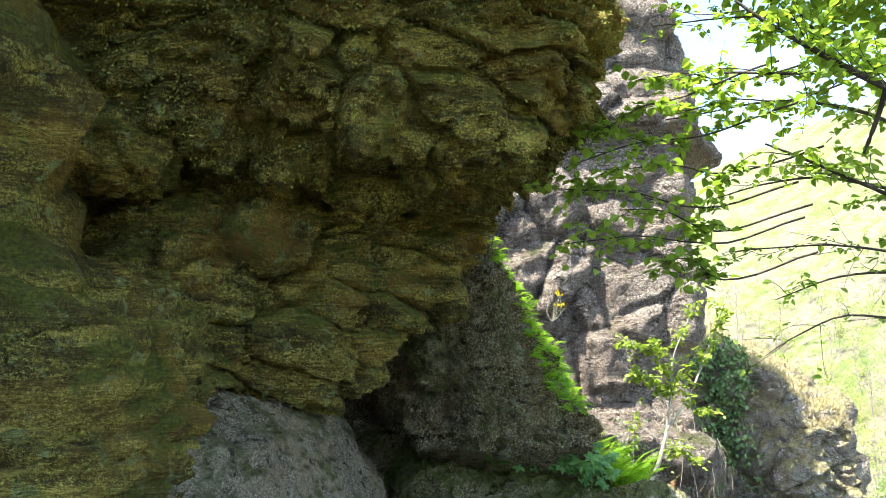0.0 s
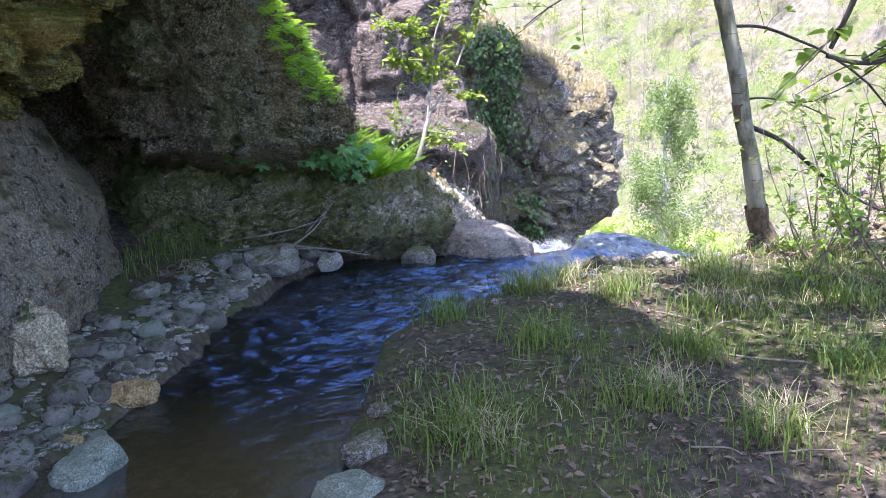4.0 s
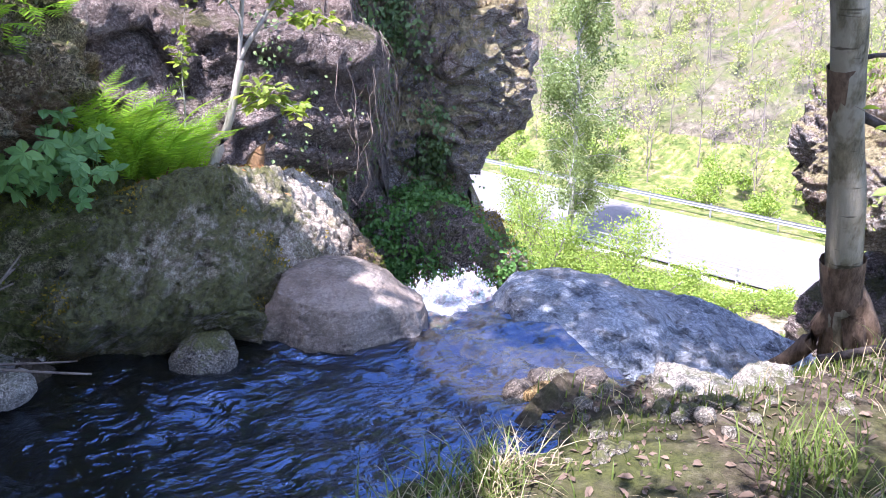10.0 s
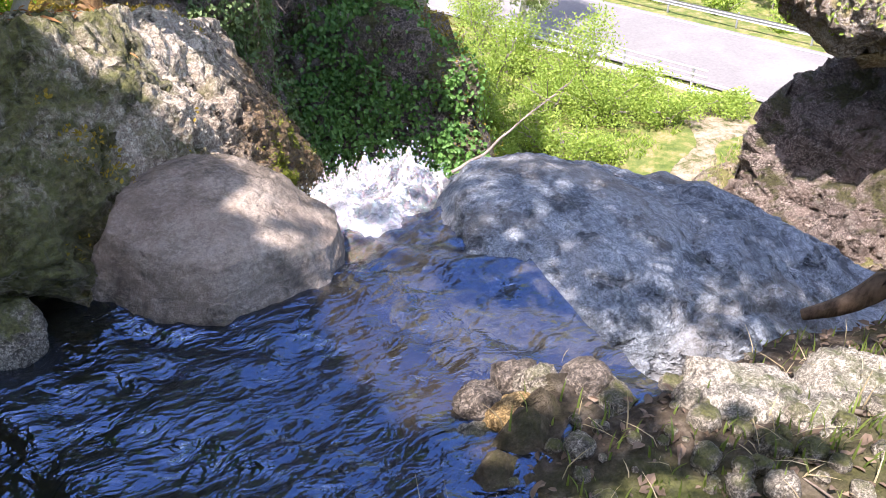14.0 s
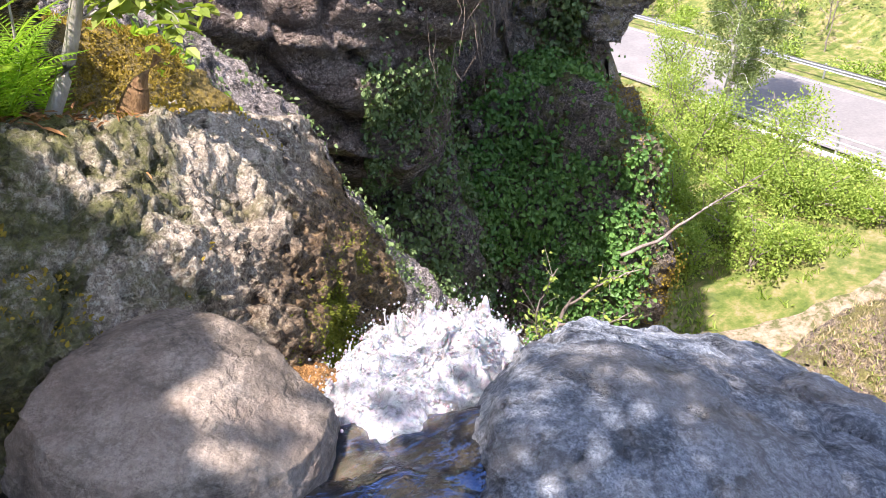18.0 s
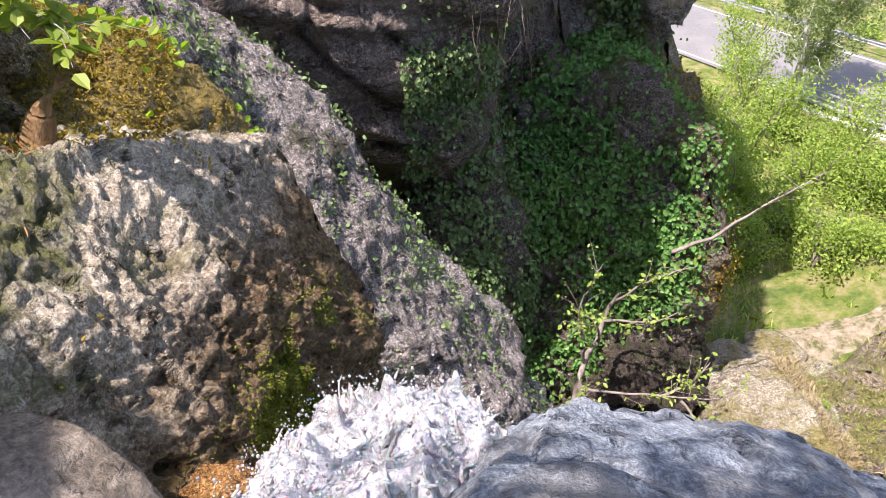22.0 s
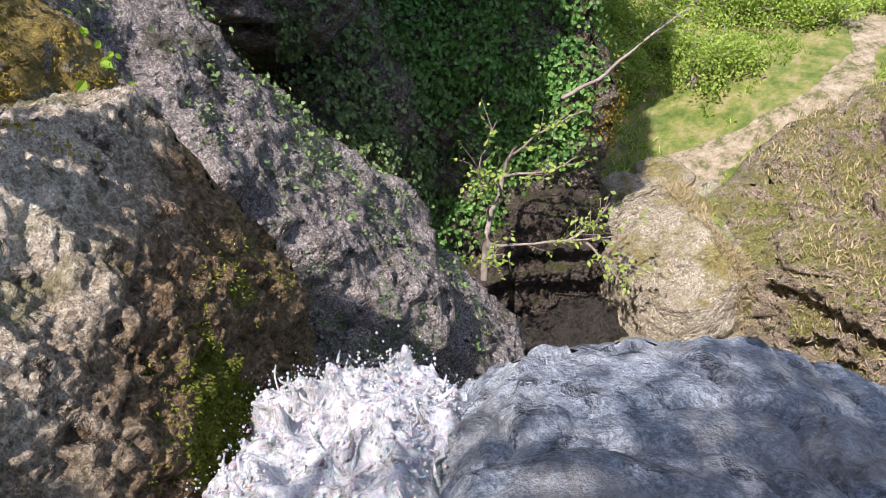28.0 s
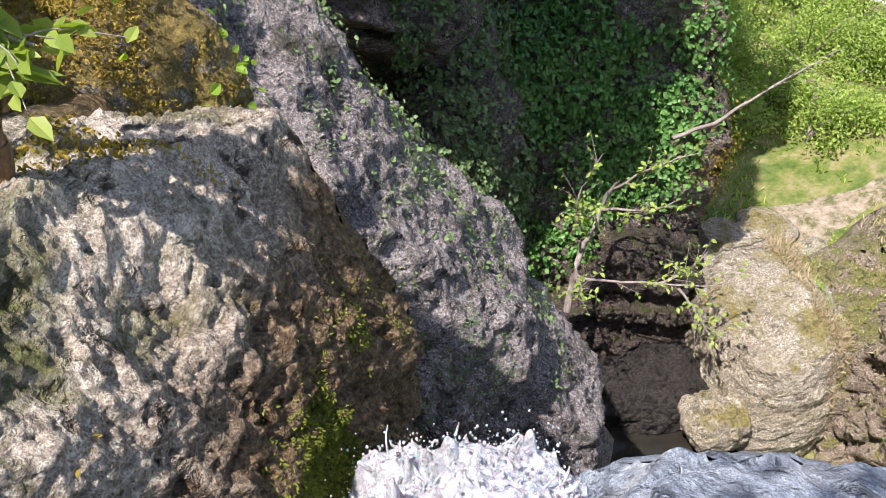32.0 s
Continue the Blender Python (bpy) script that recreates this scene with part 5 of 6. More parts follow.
hang = Plant()
def bulge_rim(c, m):
    """The strip along the bulge's outer edge."""
    side = (c[:, 0] - 0.1) / (c[:, 1] - 0.1)
    ok = (c[:, 2] > 1.25) & (c[:, 2] < 3.4) & (c[:, 1] < 9.2)
    k = np.clip(((c[:, 2] - 1.2) / 0.1).astype(int), 0, 30)
    top = np.array([side[ok & (k == i)].max() if (ok & (k == i)).any() else 9.0 for i in range(31)])
    width = 0.016 + 0.022 * smooth(2.4, 1.6, c[:, 2])
    return ok * (side > top[k] - width)


edge_c, edge_n = surface_of("cliff_bulge", 800, bulge_rim)
for root, face in zip(edge_c, edge_n):
    L = rng.uniform(0.08, 0.17)
    tip = root + unit(face * 0.5 + np.array((0.45, -0.5, -0.2)) + rng.normal(size=3) * 0.35) * L
    frond(root, tip, 0.02, 0.06, hang, 8)
plant_thing("hanging_ferns", (0.9, 7.8, 1.9), hang, L_FERN, L_FERN, "strip of bright green small ferns along a rock edge", "ferns", "", "rib", "foliage")


def herb(at, plant, size, leaves=5):
    """A stalk with a hand-shaped leaf of five lobes."""
    at = np.array(at, float)
    top = at + rng.normal(size=3) * size * 0.5 + (0, -size * 0.4, size * 0.7)
    plant.stems.append(tube([at, (at + top) / 2 + (0, 0, 0.02), top], 0.002, 0.0015, 4, 3))
    face = unit(np.array((0.2, -0.6, 0.9)) + rng.normal(size=3) * 0.3)
    u = unit(np.cross(face, (1, 0.2, 0)))
    w = np.cross(face, u)
    a = np.radians(np.linspace(-120, 120, leaves)) + rng.uniform(0, 6)
    way = np.cos(a)[:, None] * u + np.sin(a)[:, None] * w
    plant.leaves.append(leaf_pieces(np.repeat(top[None], leaves, 0), way, np.repeat(face[None], leaves, 0), np.full(leaves, size * 0.62), 0.62, 0.1, 0.15))


herbs = Plant()
for k in range(420):
    t = rng.random()
    spot = np.array((0.42, 7.36, 0.0)) * (1 - t) + np.array((1.4, 7.6, 0.0)) * t + rng.normal(size=3) * (0.1, 0.1, 0)
    spot[2] = np.interp(spot[0], (0.3, 0.9, 1.5), (0.86, 0.82, 0.64)) + rng.normal() * 0.05
    herb(spot, herbs, rng.uniform(0.07, 0.13))
plant_thing("herb_patch", (1.0, 7.7, 0.6), herbs, L_HERB, L_HERB, "dark green lobed herb leaves along a rock ledge", "herbs", "", "stalk", "foliage")


def blades(n, spots, spread, height, name, mat, label, width=0.006, droop=0.5):
    """Grass: narrow bent strips in tufts."""
    c = spots[rng.integers(0, len(spots), n)] + rng.normal(size=(n, 2)) * spread
    z = ground_height(c[:, 0], c[:, 1]) - 0.005
    base = np.stack([c[:, 0], c[:, 1], z], -1)
    a = rng.uniform(0, 2 * math.pi, n)
    lean = rng.uniform(0.15, 1.0, n) * droop
    H = height * rng.uniform(0.45, 1.25, n)
    d = np.stack([np.cos(a), np.sin(a), 0 * a], -1)
    s = np.stack([-np.sin(a), np.cos(a), 0 * a], -1) * width * 0.5
    up = np.array((0, 0, 1.0))
    rows = []
    for t, w in ((0, 1.0), (0.4, 0.9), (0.75, 0.6), (1.0, 0.08)):
        p = base + d * (H * lean * t * t)[:, None] + up * (H * (t - 0.35 * lean * t * t))[:, None]
        rows += [p - s * w, p + s * w]
    v = np.stack(rows, 1).reshape(-1, 3)
    k = np.arange(n)[:, None] * 8
    f = np.concatenate([k + (0, 1, 3, 2), k + (2, 3, 5, 4), k + (4, 5, 7, 6)])
    return tagged(new(name, mesh_from(name, v, f, mat, False)), label, "grass", kind="stuff")


spots = np.stack([rng.uniform(0.9, 4.8, 700), rng.uniform(1.5, 6.3, 700)], -1)
keep = (spots[:, 0] > stream_right(spots[:, 1]) + 0.12) & (rng.random(700) < smooth(-0.4, 0.5, vnoise(np.stack([spots[:, 0] * 1.3, spots[:, 1] * 1.3, 0 * spots[:, 0]], -1), 91)) * 0.6 + smooth(2.2, 4.2, spots[:, 0]) * 0.55)
keep &= ~((spots[:, 1] > 6.0) & (spots[:, 0] < 4.0))
tufts = spots[keep]
blades(10500, tufts, 0.10, 0.065, "grass", L_GRASS, "tufts of fresh green grass on the bank")
blades(2600, tufts, 0.09, 0.10, "dry_grass", L_DRY, "bent straw-coloured dead grass", 0.004, 1.3)
near_spots = np.stack([rng.uniform(0.95, 3.4, 160), rng.uniform(2.0, 4.4, 160)], -1)
near_spots = near_spots[near_spots[:, 0] > stream_right(near_spots[:, 1]) + 0.1]
blades(2600, near_spots, 0.09, 0.06, "grass", L_GRASS, "short fresh grass tufts beside the stream")
tall_spots = np.array([(1.15, 3.55), (1.3, 3.75), (2.0, 3.6), (2.5, 4.0), (2.3, 3.2), (1.9, 4.4), (2.9, 4.6), (2.6, 5.0), (3.3, 4.9), (3.7, 4.4), (2.2, 5.5), (1.6, 5.2), (2.5, 5.7), (3.4, 5.3), (4.3, 5.6), (3.0, 3.6)])
blades(2600, tall_spots, 0.10, 0.17, "grass", L_GRASS, "taller tufts of arching fresh grass on the bank", 0.006, 1.0)
blades(900, tall_spots[::2] + (0.12, 0.06), 0.07, 0.15, "dry_grass", L_DRY, "clumps of dead straw between the grass tufts", 0.004, 1.6)
left_spots = np.array([(-0.35, 6.9), (-0.3, 6.6), (-0.1, 7.0), (0.1, 7.2), (-0.2, 7.2), (0.3, 7.3)])
blades(260, left_spots, 0.10, 0.15, "bank_grass", L_GRASS, "long grass at the foot of a rock slab", 0.006, 0.9)

# dead leaves and crumbs on the soil
n = 11000
lx, ly = rng.uniform(0.7, 5.2, n), rng.uniform(1.4, 6.5, n)
keep = lx > stream_right(ly) + 0.05
lx, ly = lx[keep], ly[keep]
base = np.stack([lx, ly, ground_height(lx, ly) + 0.006], -1)
tagged(new("leaf_litter", mesh_from("leaf_litter", *leaf_pieces(base, some_way(len(lx), 0.15), unit(rng.normal(size=(len(lx), 3)) * 0.35 + (0, 0, 1)), rng.uniform(0.012, 0.05, len(lx)), 0.5, 0.3, 0.25), L_LITTER, False)),
       "scattered brown dead leaves and twiggy litter", "leaf litter", kind="stuff")


lc, lm = surface_of("mossy_boulder", 900, lambda c, m: (m[:, 2] > 0.5) * np.exp(-(((c[:, 0] - 1.75) / 0.3) ** 2 + ((c[:, 1] - 8.35) / 0.25) ** 2)))
L_RUST = leaf_material("rusty_fern_litter", (0.16, 0.07, 0.025), (0.42, 0.22, 0.09), 0.1, 0.9)
tagged(new("fern_litter", mesh_from("fern_litter", *leaf_pieces(lc + lm * 0.012, some_way(900, 0.3), unit(lm + rng.normal(size=(900, 3)) * 0.4), rng.uniform(0.03, 0.09, 900), 0.18, 0.3, 0.2), L_RUST, False)), "rusty dead fern litter on the boulder's top", "leaf litter", kind="stuff")

# ---- stones ----
def stone(name, at, size, label, mat=M_STONE, rot=0, seed=1, box=0.35, group="", n=18, flat=0.8):
    me = rock_mesh(name, (0, 0, 0), (size * 0.5, size * 0.38, size * 0.36 * flat), mat, (rng.uniform(-12, 12), rng.uniform(-12, 12), rot), n, box, size * 0.07, size * 0.025, size * 0.8, seed=seed, cut=7)
    ob = tagged(new(name, me), label, "stone", group)
    ob.location = at
    return ob


M_GREENISH = rock_material("green_striped_stone", (0.09, 0.10, 0.065), (0.19, 0.205, 0.145), (0.30, 0.31, 0.25), moss_amount=0.0, lichen=0.1, scale=2.5, band=0.5, pits=0.1, relief=0.01)
M_PALEROCK = rock_material("pale_broken_rock", (0.15, 0.13, 0.10), (0.34, 0.31, 0.245), (0.52, 0.48, 0.40), moss_amount=0.1, lichen=0.2, scale=2.0, pits=0.2, relief=0.02)
M_WETSTONE = rock_material("dark_wet_stone", (0.03, 0.024, 0.018), (0.09, 0.075, 0.058), (0.20, 0.17, 0.135), moss_amount=0.0, lichen=0.1, scale=2.0, pits=0.1, relief=0.012, rough=0.3)
for at, size, mat, rot, label in [
    ((-0.13, 4.6, 0.03), 0.29, M_OCHRE, 10, "rounded ochre stone wet from the stream"),
    ((-0.22, 3.92, 0.02), 0.30, M_GREENISH, 40, "flat greenish striped stone at the water's edge"),
    ((0.62, 6.75, 0.10), 0.42, M_STONE, 15, "angular grey stone with moss on the stream edge"),
    ((1.1, 6.97, 0.01), 0.20, M_PALEROCK, -20, "pale yellowish stone in the stream"),
    ((0.33, 6.15, 0.05), 0.22, M_STONE, 30, "pale grey stone on the gravel bank"),
    ((0.82, 3.66, 0.03), 0.20, M_STONE, 0, "grey stone on the grassy stream edge"),
    ((0.72, 3.36, 0.02), 0.28, M_GREENISH, 30, "mossy flat stone on the grassy stream edge"),
    ((0.95, 4.0, 0.03), 0.13, M_STONE, 0, "small grey stone on the grassy stream edge"),
    ((-0.27, 5.5, 0.05), 0.24, M_GREENISH, 10, "yellow-green stone on the gravel bank"),
    ((-0.05, 5.75, 0.03), 0.2, M_STONE, 10, "grey stone on the gravel bank"),
    ((0.02, 6.7, 0.10), 0.32, M_BULGE, 10, "dark mossy rock on the bank"),
    ((-0.35, 4.2, 0.0), 0.14, M_OCHRE, 10, "small brown stone in shallow water"),
    ((-0.5, 3.95, 0.0), 0.16, M_STONE, 10, "small grey stone in shallow water"),
    ((2.86, 6.14, -0.08), 0.17, M_STONE, 60, "dark wet stone at the stream edge"),
    ((2.98, 6.16, -0.05), 0.16, M_OCHRE, 10, "rusty wet stone at the stream edge"),
    ((3.08, 6.24, -0.04), 0.14, M_STONE, -20, "dark flat stone at the stream edge"),
    ((3.22, 6.12, -0.08), 0.18, M_STONE, 20, "dark flat stone at the stream edge"),
    ((3.22, 5.86, -0.12), 0.18, M_PALEROCK, 20, "pale angular stone before the boulder"),
    ((3.50, 5.84, -0.13), 0.25, M_PALEROCK, -10, "pale angular rock before the boulder"),
    ((3.80, 5.72, -0.12), 0.24, M_PALEROCK, 30, "pale broken rock before the boulder"),
    ((3.98, 5.62, -0.10), 0.20, M_PALEROCK, 0, "pale broken rock before the boulder"),
    ((3.14, 5.86, -0.08), 0.18, M_STONE, 50, "grey stone before the boulder"),
    ((3.31, 5.86, -0.04), 0.14, M_STONE, 20, "grey rounded stone at the stream edge"),
    ((3.45, 5.84, -0.04), 0.15, M_PALEROCK, 0, "pale angular stone at the stream edge"),
    ((3.59, 5.81, -0.04), 0.22, M_PALEROCK, 35, "pale angular rock at the boulder's foot"),
    ((3.76, 5.80, -0.04), 0.23, M_PALEROCK, 15, "pale angular rock at the boulder's foot"),
    ((3.45, 5.74, -0.04), 0.13, M_STONE, 80, "grey stone at the stream edge"),
    ((3.58, 5.67, -0.04), 0.18, M_PALEROCK, 20, "pale rock on the bank"),
    ((3.50, 6.00, -0.04), 0.08, M_STONE, 65, "dark wet stone at the stream edge"),
    ((3.44, 6.05, -0.04), 0.09, M_STONE, 40, "dark wet stone at the stream edge"),
    ((3.35, 5.98, -0.04), 0.09, M_OCHRE, 80, "rusty wet stone at the stream edge"),
    ((3.32, 5.78, -0.04), 0.10, M_STONE, 10, "grey stone at the stream edge"),
    ((3.73, 5.91, -0.04), 0.14, M_PALEROCK, 85, "pale stone against the boulder"),
    ((3.29, 5.99, -0.09), 0.24, M_PALEROCK, 15, "pale grey angular rock at the stream edge"),
    ((3.52, 5.97, -0.06), 0.38, M_PALEROCK, -20, "large pale grey rock before the blue-grey boulder"),
    ((3.73, 5.87, -0.05), 0.33, M_PALEROCK, 40, "pale grey angular rock before the blue-grey boulder"),
    ((3.60, 5.70, -0.06), 0.36, M_PALEROCK, 10, "large pale rock with lichen on the bank"),
    ((3.16, 5.92, -0.09), 0.20, M_PALEROCK, 60, "yellowish grey rock at the stream edge"),
    ((3.34, 5.82, -0.07), 0.16, M_PALEROCK, 25, "pale stone at the stream edge"),
    ((2.93, 6.26, -0.08), 0.17, M_WETSTONE, 80, "dark wet upright stone in the stream"),
    ((3.06, 6.30, -0.07), 0.16, M_WETSTONE, -15, "dark wet flat stone in the stream"),
    ((3.19, 6.20, -0.06), 0.18, M_WETSTONE, 10, "dark wet flat stone in the stream"),
    ((2.95, 6.13, -0.09), 0.12, M_WETSTONE, 30, "dark wet stone in the stream"),
    ((3.06, 6.15, -0.08), 0.13, M_STONE, 50, "grey wet stone in the stream"),
    ((3.01, 6.21, -0.06), 0.10, M_OCHRE, 0, "ochre wet stone in the stream"),
    ((3.20, 6.10, -0.07), 0.11, M_OCHRE, 70, "reddish wet stone in the stream"),
    ((3.04, 6.03, -0.08), 0.12, M_WETSTONE, 15, "dark wet stone in the stream"),
    ((3.12, 6.06, -0.08), 0.10, M_OCHRE, 45, "ochre wet stone in the stream"),
    ((2.86, 6.06, -0.10), 0.12, M_STONE, 35, "grey wet stone in the stream"),
    ((3.36, 5.98, -0.14), 0.20, M_PALEROCK, -30, "pale rough rock under the boulder's edge"),
    ((3.66, 5.9, -0.14), 0.20, M_STONE, 20, "rough rock under the boulder's edge"),
]:
    stone("stone", at, size, label, mat, rot, int(abs(at[0] * 97 + at[1] * 31)), 0.4)

protos = [rock_mesh("stone", (0, 0, 0), (0.5, 0.4, 0.30), m, (0, 0, 0), 7, 0.4, 0.07, 0.03, 0.8, seed=500 + k, cut=8) for k, m in enumerate((M_STONE, M_PALEROCK, M_GREENISH, M_STONE, M_STONE, M_PALEROCK))]
count = 0
while count < 190:
    y = rng.uniform(3.4, 7.2)
    x = stream_left(np.array([y]))[0] + rng.normal() * 0.22 - 0.22
    if x < -0.75 + 0.22 * (y - 4.5) - 0.25:
        continue
    s = 0.05 + 0.14 * rng.random() ** 1.8
    ob = tagged(new("stone", protos[rng.integers(0, 6)]), "small rounded stone on the stream's gravel bank", "stone", "stones of the gravel bank")
    ob.location = (x, y, ground_height(np.array([x]), np.array([y]))[0] + s * 0.12)
    ob.scale, ob.rotation_euler = (s, s, s), (rng.uniform(-0.2, 0.2), rng.uniform(-0.2, 0.2), rng.uniform(0, 6.28))
    count += 1
for k in range(34):
    y = rng.uniform(3.6, 6.6)
    x = rng.uniform(stream_left(np.array([y]))[0] + 0.1, stream_right(np.array([y]))[0] - 0.1)
    s = 0.06 + 0.12 * rng.random() ** 2
    ob = tagged(new("stone", protos[rng.integers(0, 6)]), "stone on the stream bed under water", "stone", "stones of the stream bed")
    ob.location = (x, y, ground_height(np.array([x]), np.array([y]))[0] + s * 0.02)
    ob.scale, ob.rotation_euler = (s, s, s), (0, 0, rng.uniform(0, 6.28))
crumbs = []
proto_v = np.array([v.co for v in protos[0].vertices])
proto_f = np.array([p.vertices for p in protos[0].polygons])
for k in range(240):
    x, y = (rng.uniform(2.8, 4.1), rng.uniform(5.55, 6.25)) if k > 60 else (rng.uniform(1.3, 4.2), rng.uniform(4.2, 6.2))
    if x < stream_right(np.array([y]))[0] + 0.03:
        continue
    s = 0.015 + 0.07 * rng.random() ** 2.5
    crumbs.append((proto_v @ turn(rng.uniform(-20, 20), rng.uniform(-20, 20), rng.uniform(0, 360)).T * s + (x, y, ground_height(np.array([x]), np.array([y]))[0] + s * 0.1), proto_f))
tagged(new("gravel", mesh_from("gravel", *joined(crumbs), M_STONE)), "small grey stones in the bank's soil", "gravel", kind="stuff")

n = 1100
gy_ = rng.uniform(3.2, 7.3, n)
gx_ = stream_left(gy_) - np.abs(rng.normal(size=n)) * 0.28 + 0.05
pebble_d, _, pebble_f = sphere_points(3)
bits = []
gz_ = ground_height(gx_, gy_)
for x, y, z in zip(gx_, gy_, gz_):
    s = rng.uniform(0.008, 0.03)
    bits.append((np.array((x, y, z)) + (pebble_d + rng.normal(size=pebble_d.shape) * 0.16) * s * (1, 0.8, 0.6), pebble_f))
tagged(new("gravel", mesh_from("gravel", *joined(bits), M_PALEROCK, False)), "fine angular grey gravel beside the stream", "gravel", kind="stuff")

# ---- sticks ----
def stick(pts, r0, r1, label, mat=B_STICK, name="stick"):
    return tagged(new(name, mesh_from(name, *tube(pts, r0, r1, 6, 6, 0.015), mat)), label, "stick", "fallen sticks")


for pts, r in (([(0.23, 7.35, 0.16), (0.55, 7.2, 0.22), (0.9, 7.15, 0.27), (1.15, 7.3, 0.30)], 0.010), ([(0.36, 7.1, 0.14), (0.7, 7.0, 0.17), (1.0, 6.95, 0.13), (1.4, 6.88, 0.05)], 0.011), ([(0.75, 6.95, 0.14), (1.0, 7.1, 0.25), (1.2, 7.3, 0.42)], 0.009),
               ([(0.8, 7.0, 0.14), (1.1, 7.0, 0.10), (1.35, 7.0, 0.06)], 0.008), ([(0.95, 7.2, 0.2), (1.1, 7.35, 0.3), (1.3, 7.5, 0.42), (1.45, 7.6, 0.5)], 0.008), ([(-0.2, 6.6, 0.12), (0.15, 6.45, 0.17), (0.45, 6.35, 0.08)], 0.006)):
    stick(pts, r, r * 0.4, "thin bare fallen branch on the stream bank")
for k in range(70):
    x, y = rng.uniform(1.2, 4.6), rng.uniform(2.6, 6.0)
    if x < stream_right(np.array([y]))[0] + 0.1:
        continue
    a, L = rng.uniform(0, 6.28), rng.uniform(0.08, 0.5)
    xs = x + np.cos(a) * L * np.array((-0.5, 0, 0.5)) + rng.normal(size=3) * 0.02
    ys = y + np.sin(a) * L * np.array((-0.5, 0, 0.5)) + rng.normal(size=3) * 0.02
    zs = ground_height(xs, ys) + 0.008 + np.array((0, 0.02, 0)) * rng.random()
    stick(np.stack([xs, ys, zs], -1), 0.002 + 0.012 * L, 0.002, "dry twig lying on the bank")
stick([(4.05, 5.9, 0.02), (4.3, 5.75, 0.06), (4.6, 5.5, -0.02)], 0.018, 0.012, "dark broken branch at the tree's foot", B_DARK)

# ---- shrubs on the bank beside the alder ----
def shrub(at, count, height, label, leaf=L_TREE, spread=0.5, lv=6, size=0.055, bark=B_STICK, twig=5, lean=(0, 0, 0), name="shrub"):
    p = Plant()
    at = np.array(at, float)
    for k in range(count):
        a = rng.uniform(0, 6.28)
        top = at + np.array((math.cos(a) * spread * rng.random(), math.sin(a) * spread * rng.random(), height * rng.uniform(0.6, 1.1))) + np.array(lean) * height
        line = p.limb([at + rng.normal(size=3) * (0.03, 0.03, 0), at * 0.5 + top * 0.5 + rng.normal(size=3) * 0.06 * height, top], 0.004 + 0.004 * height, 0.002, 5)
        p.twigs(line, twig, 0.25 * height + 0.05, 0.002, 0.15, 0.25, lv, size, 0.62)
    return plant_thing(name, tuple(at), p, bark, leaf, label, "shrub", "shrubs on the bank")


for at, count, h in (((4.15, 5.2, 0.05), 7, 1.0), ((4.6, 5.4, 0.05), 7, 1.1), ((4.05, 4.4, 0.1), 6, 0.9), ((4.7, 4.7, 0.1), 8, 1.2), ((3.7, 4.75, 0.05), 3, 0.55)):
    shrub(at, count, h, "thin shrub with fresh green leaves on the bank", lean=(-0.1, 0, 0))


# ---- ivy, moss and creepers on the rocks ----
def creeper(name, rock_name, n, mask, size, mat, label, category="ivy", drop=0.7, width=0.85, lift=0.04, standing=0.35):
    c, m = surface_of(rock_name, n, mask)
    way = unit(np.array((0, 0, -drop)) + rng.normal(size=(n, 3)) * 0.5 + m * standing)
    up = unit(m + rng.normal(size=(n, 3)) * 0.35)
    base = c + m * (lift * rng.random((n, 1)) ** 0.5)
    return tagged(new(name, mesh_from(name, *leaf_pieces(base, way, up, size * rng.uniform(0.6, 1.3, n), width), mat, False)), label, category, kind="stuff")


def patchy(scale, low, high, seed):
    return lambda c: smooth(low, high, fbm(c * scale, 3, seed))


creeper("ivy", "gorge_wall", 34000, lambda c, m: (m[:, 1] < 0.3) * (c[:, 2] < -4.6) * (c[:, 2] > -13) * (0.06 + patchy(0.55, -0.35, 0.15, 601)(c)) * smooth(-13.0, -9.5, c[:, 2] + 0.9 * (8.0 - c[:, 0])) * smooth(11.0, 9.4, c[:, 0]), 0.11, L_IVY, "thick green ivy on the shaded gorge wall", lift=0.25)
creeper("ivy", "gorge_rib", 12000, lambda c, m: (m[:, 1] < 0.5) * (c[:, 2] > -13) * (0.2 + patchy(0.8, -0.4, 0.1, 623)(c)), 0.10, L_IVY2, "dense light green ivy on the rock rib", lift=0.35)
creeper("moss", "gorge_wall", 12000, lambda c, m: (m[:, 1] < 0.3) * (c[:, 2] < -5) * (c[:, 0] > 9.6) * (0.1 + patchy(0.6, -0.2, 0.4, 602)(c)), 0.05, L_MOSS, "golden moss and dry plants on the sunlit gorge edge", "moss", lift=0.12)
creeper("ivy", "crag", 9000, lambda c, m: (m[:, 1] < 0.4) * (c[:, 0] < 9.3 - 0.1 * c[:, 2]) * (0.04 + patchy(0.5, -0.2, 0.3, 603)(c)), 0.13, L_IVY2, "grey-green creepers on the shaded side of the crag", lift=0.3)
creeper("dry_grass", "crag_slope", 2500, lambda c, m: (m[:, 2] > 0.3) * (c[:, 1] < 31) * (0.1 + patchy(0.7, -0.2, 0.3, 624)(c)), 0.25, L_DRY, "dry grass on the slope behind the crag", "dry grass", -0.9, 0.2, 0.1)
creeper("dry_grass", "crag", 7000, lambda c, m: (m[:, 2] > 0.55) * (c[:, 0] > 8.0) * (0.05 + patchy(0.7, 0.0, 0.4, 604)(c)), 0.15, L_DRY, "dry grass and heath on top of the crag", "dry grass", -0.9, 0.2, 0.1)
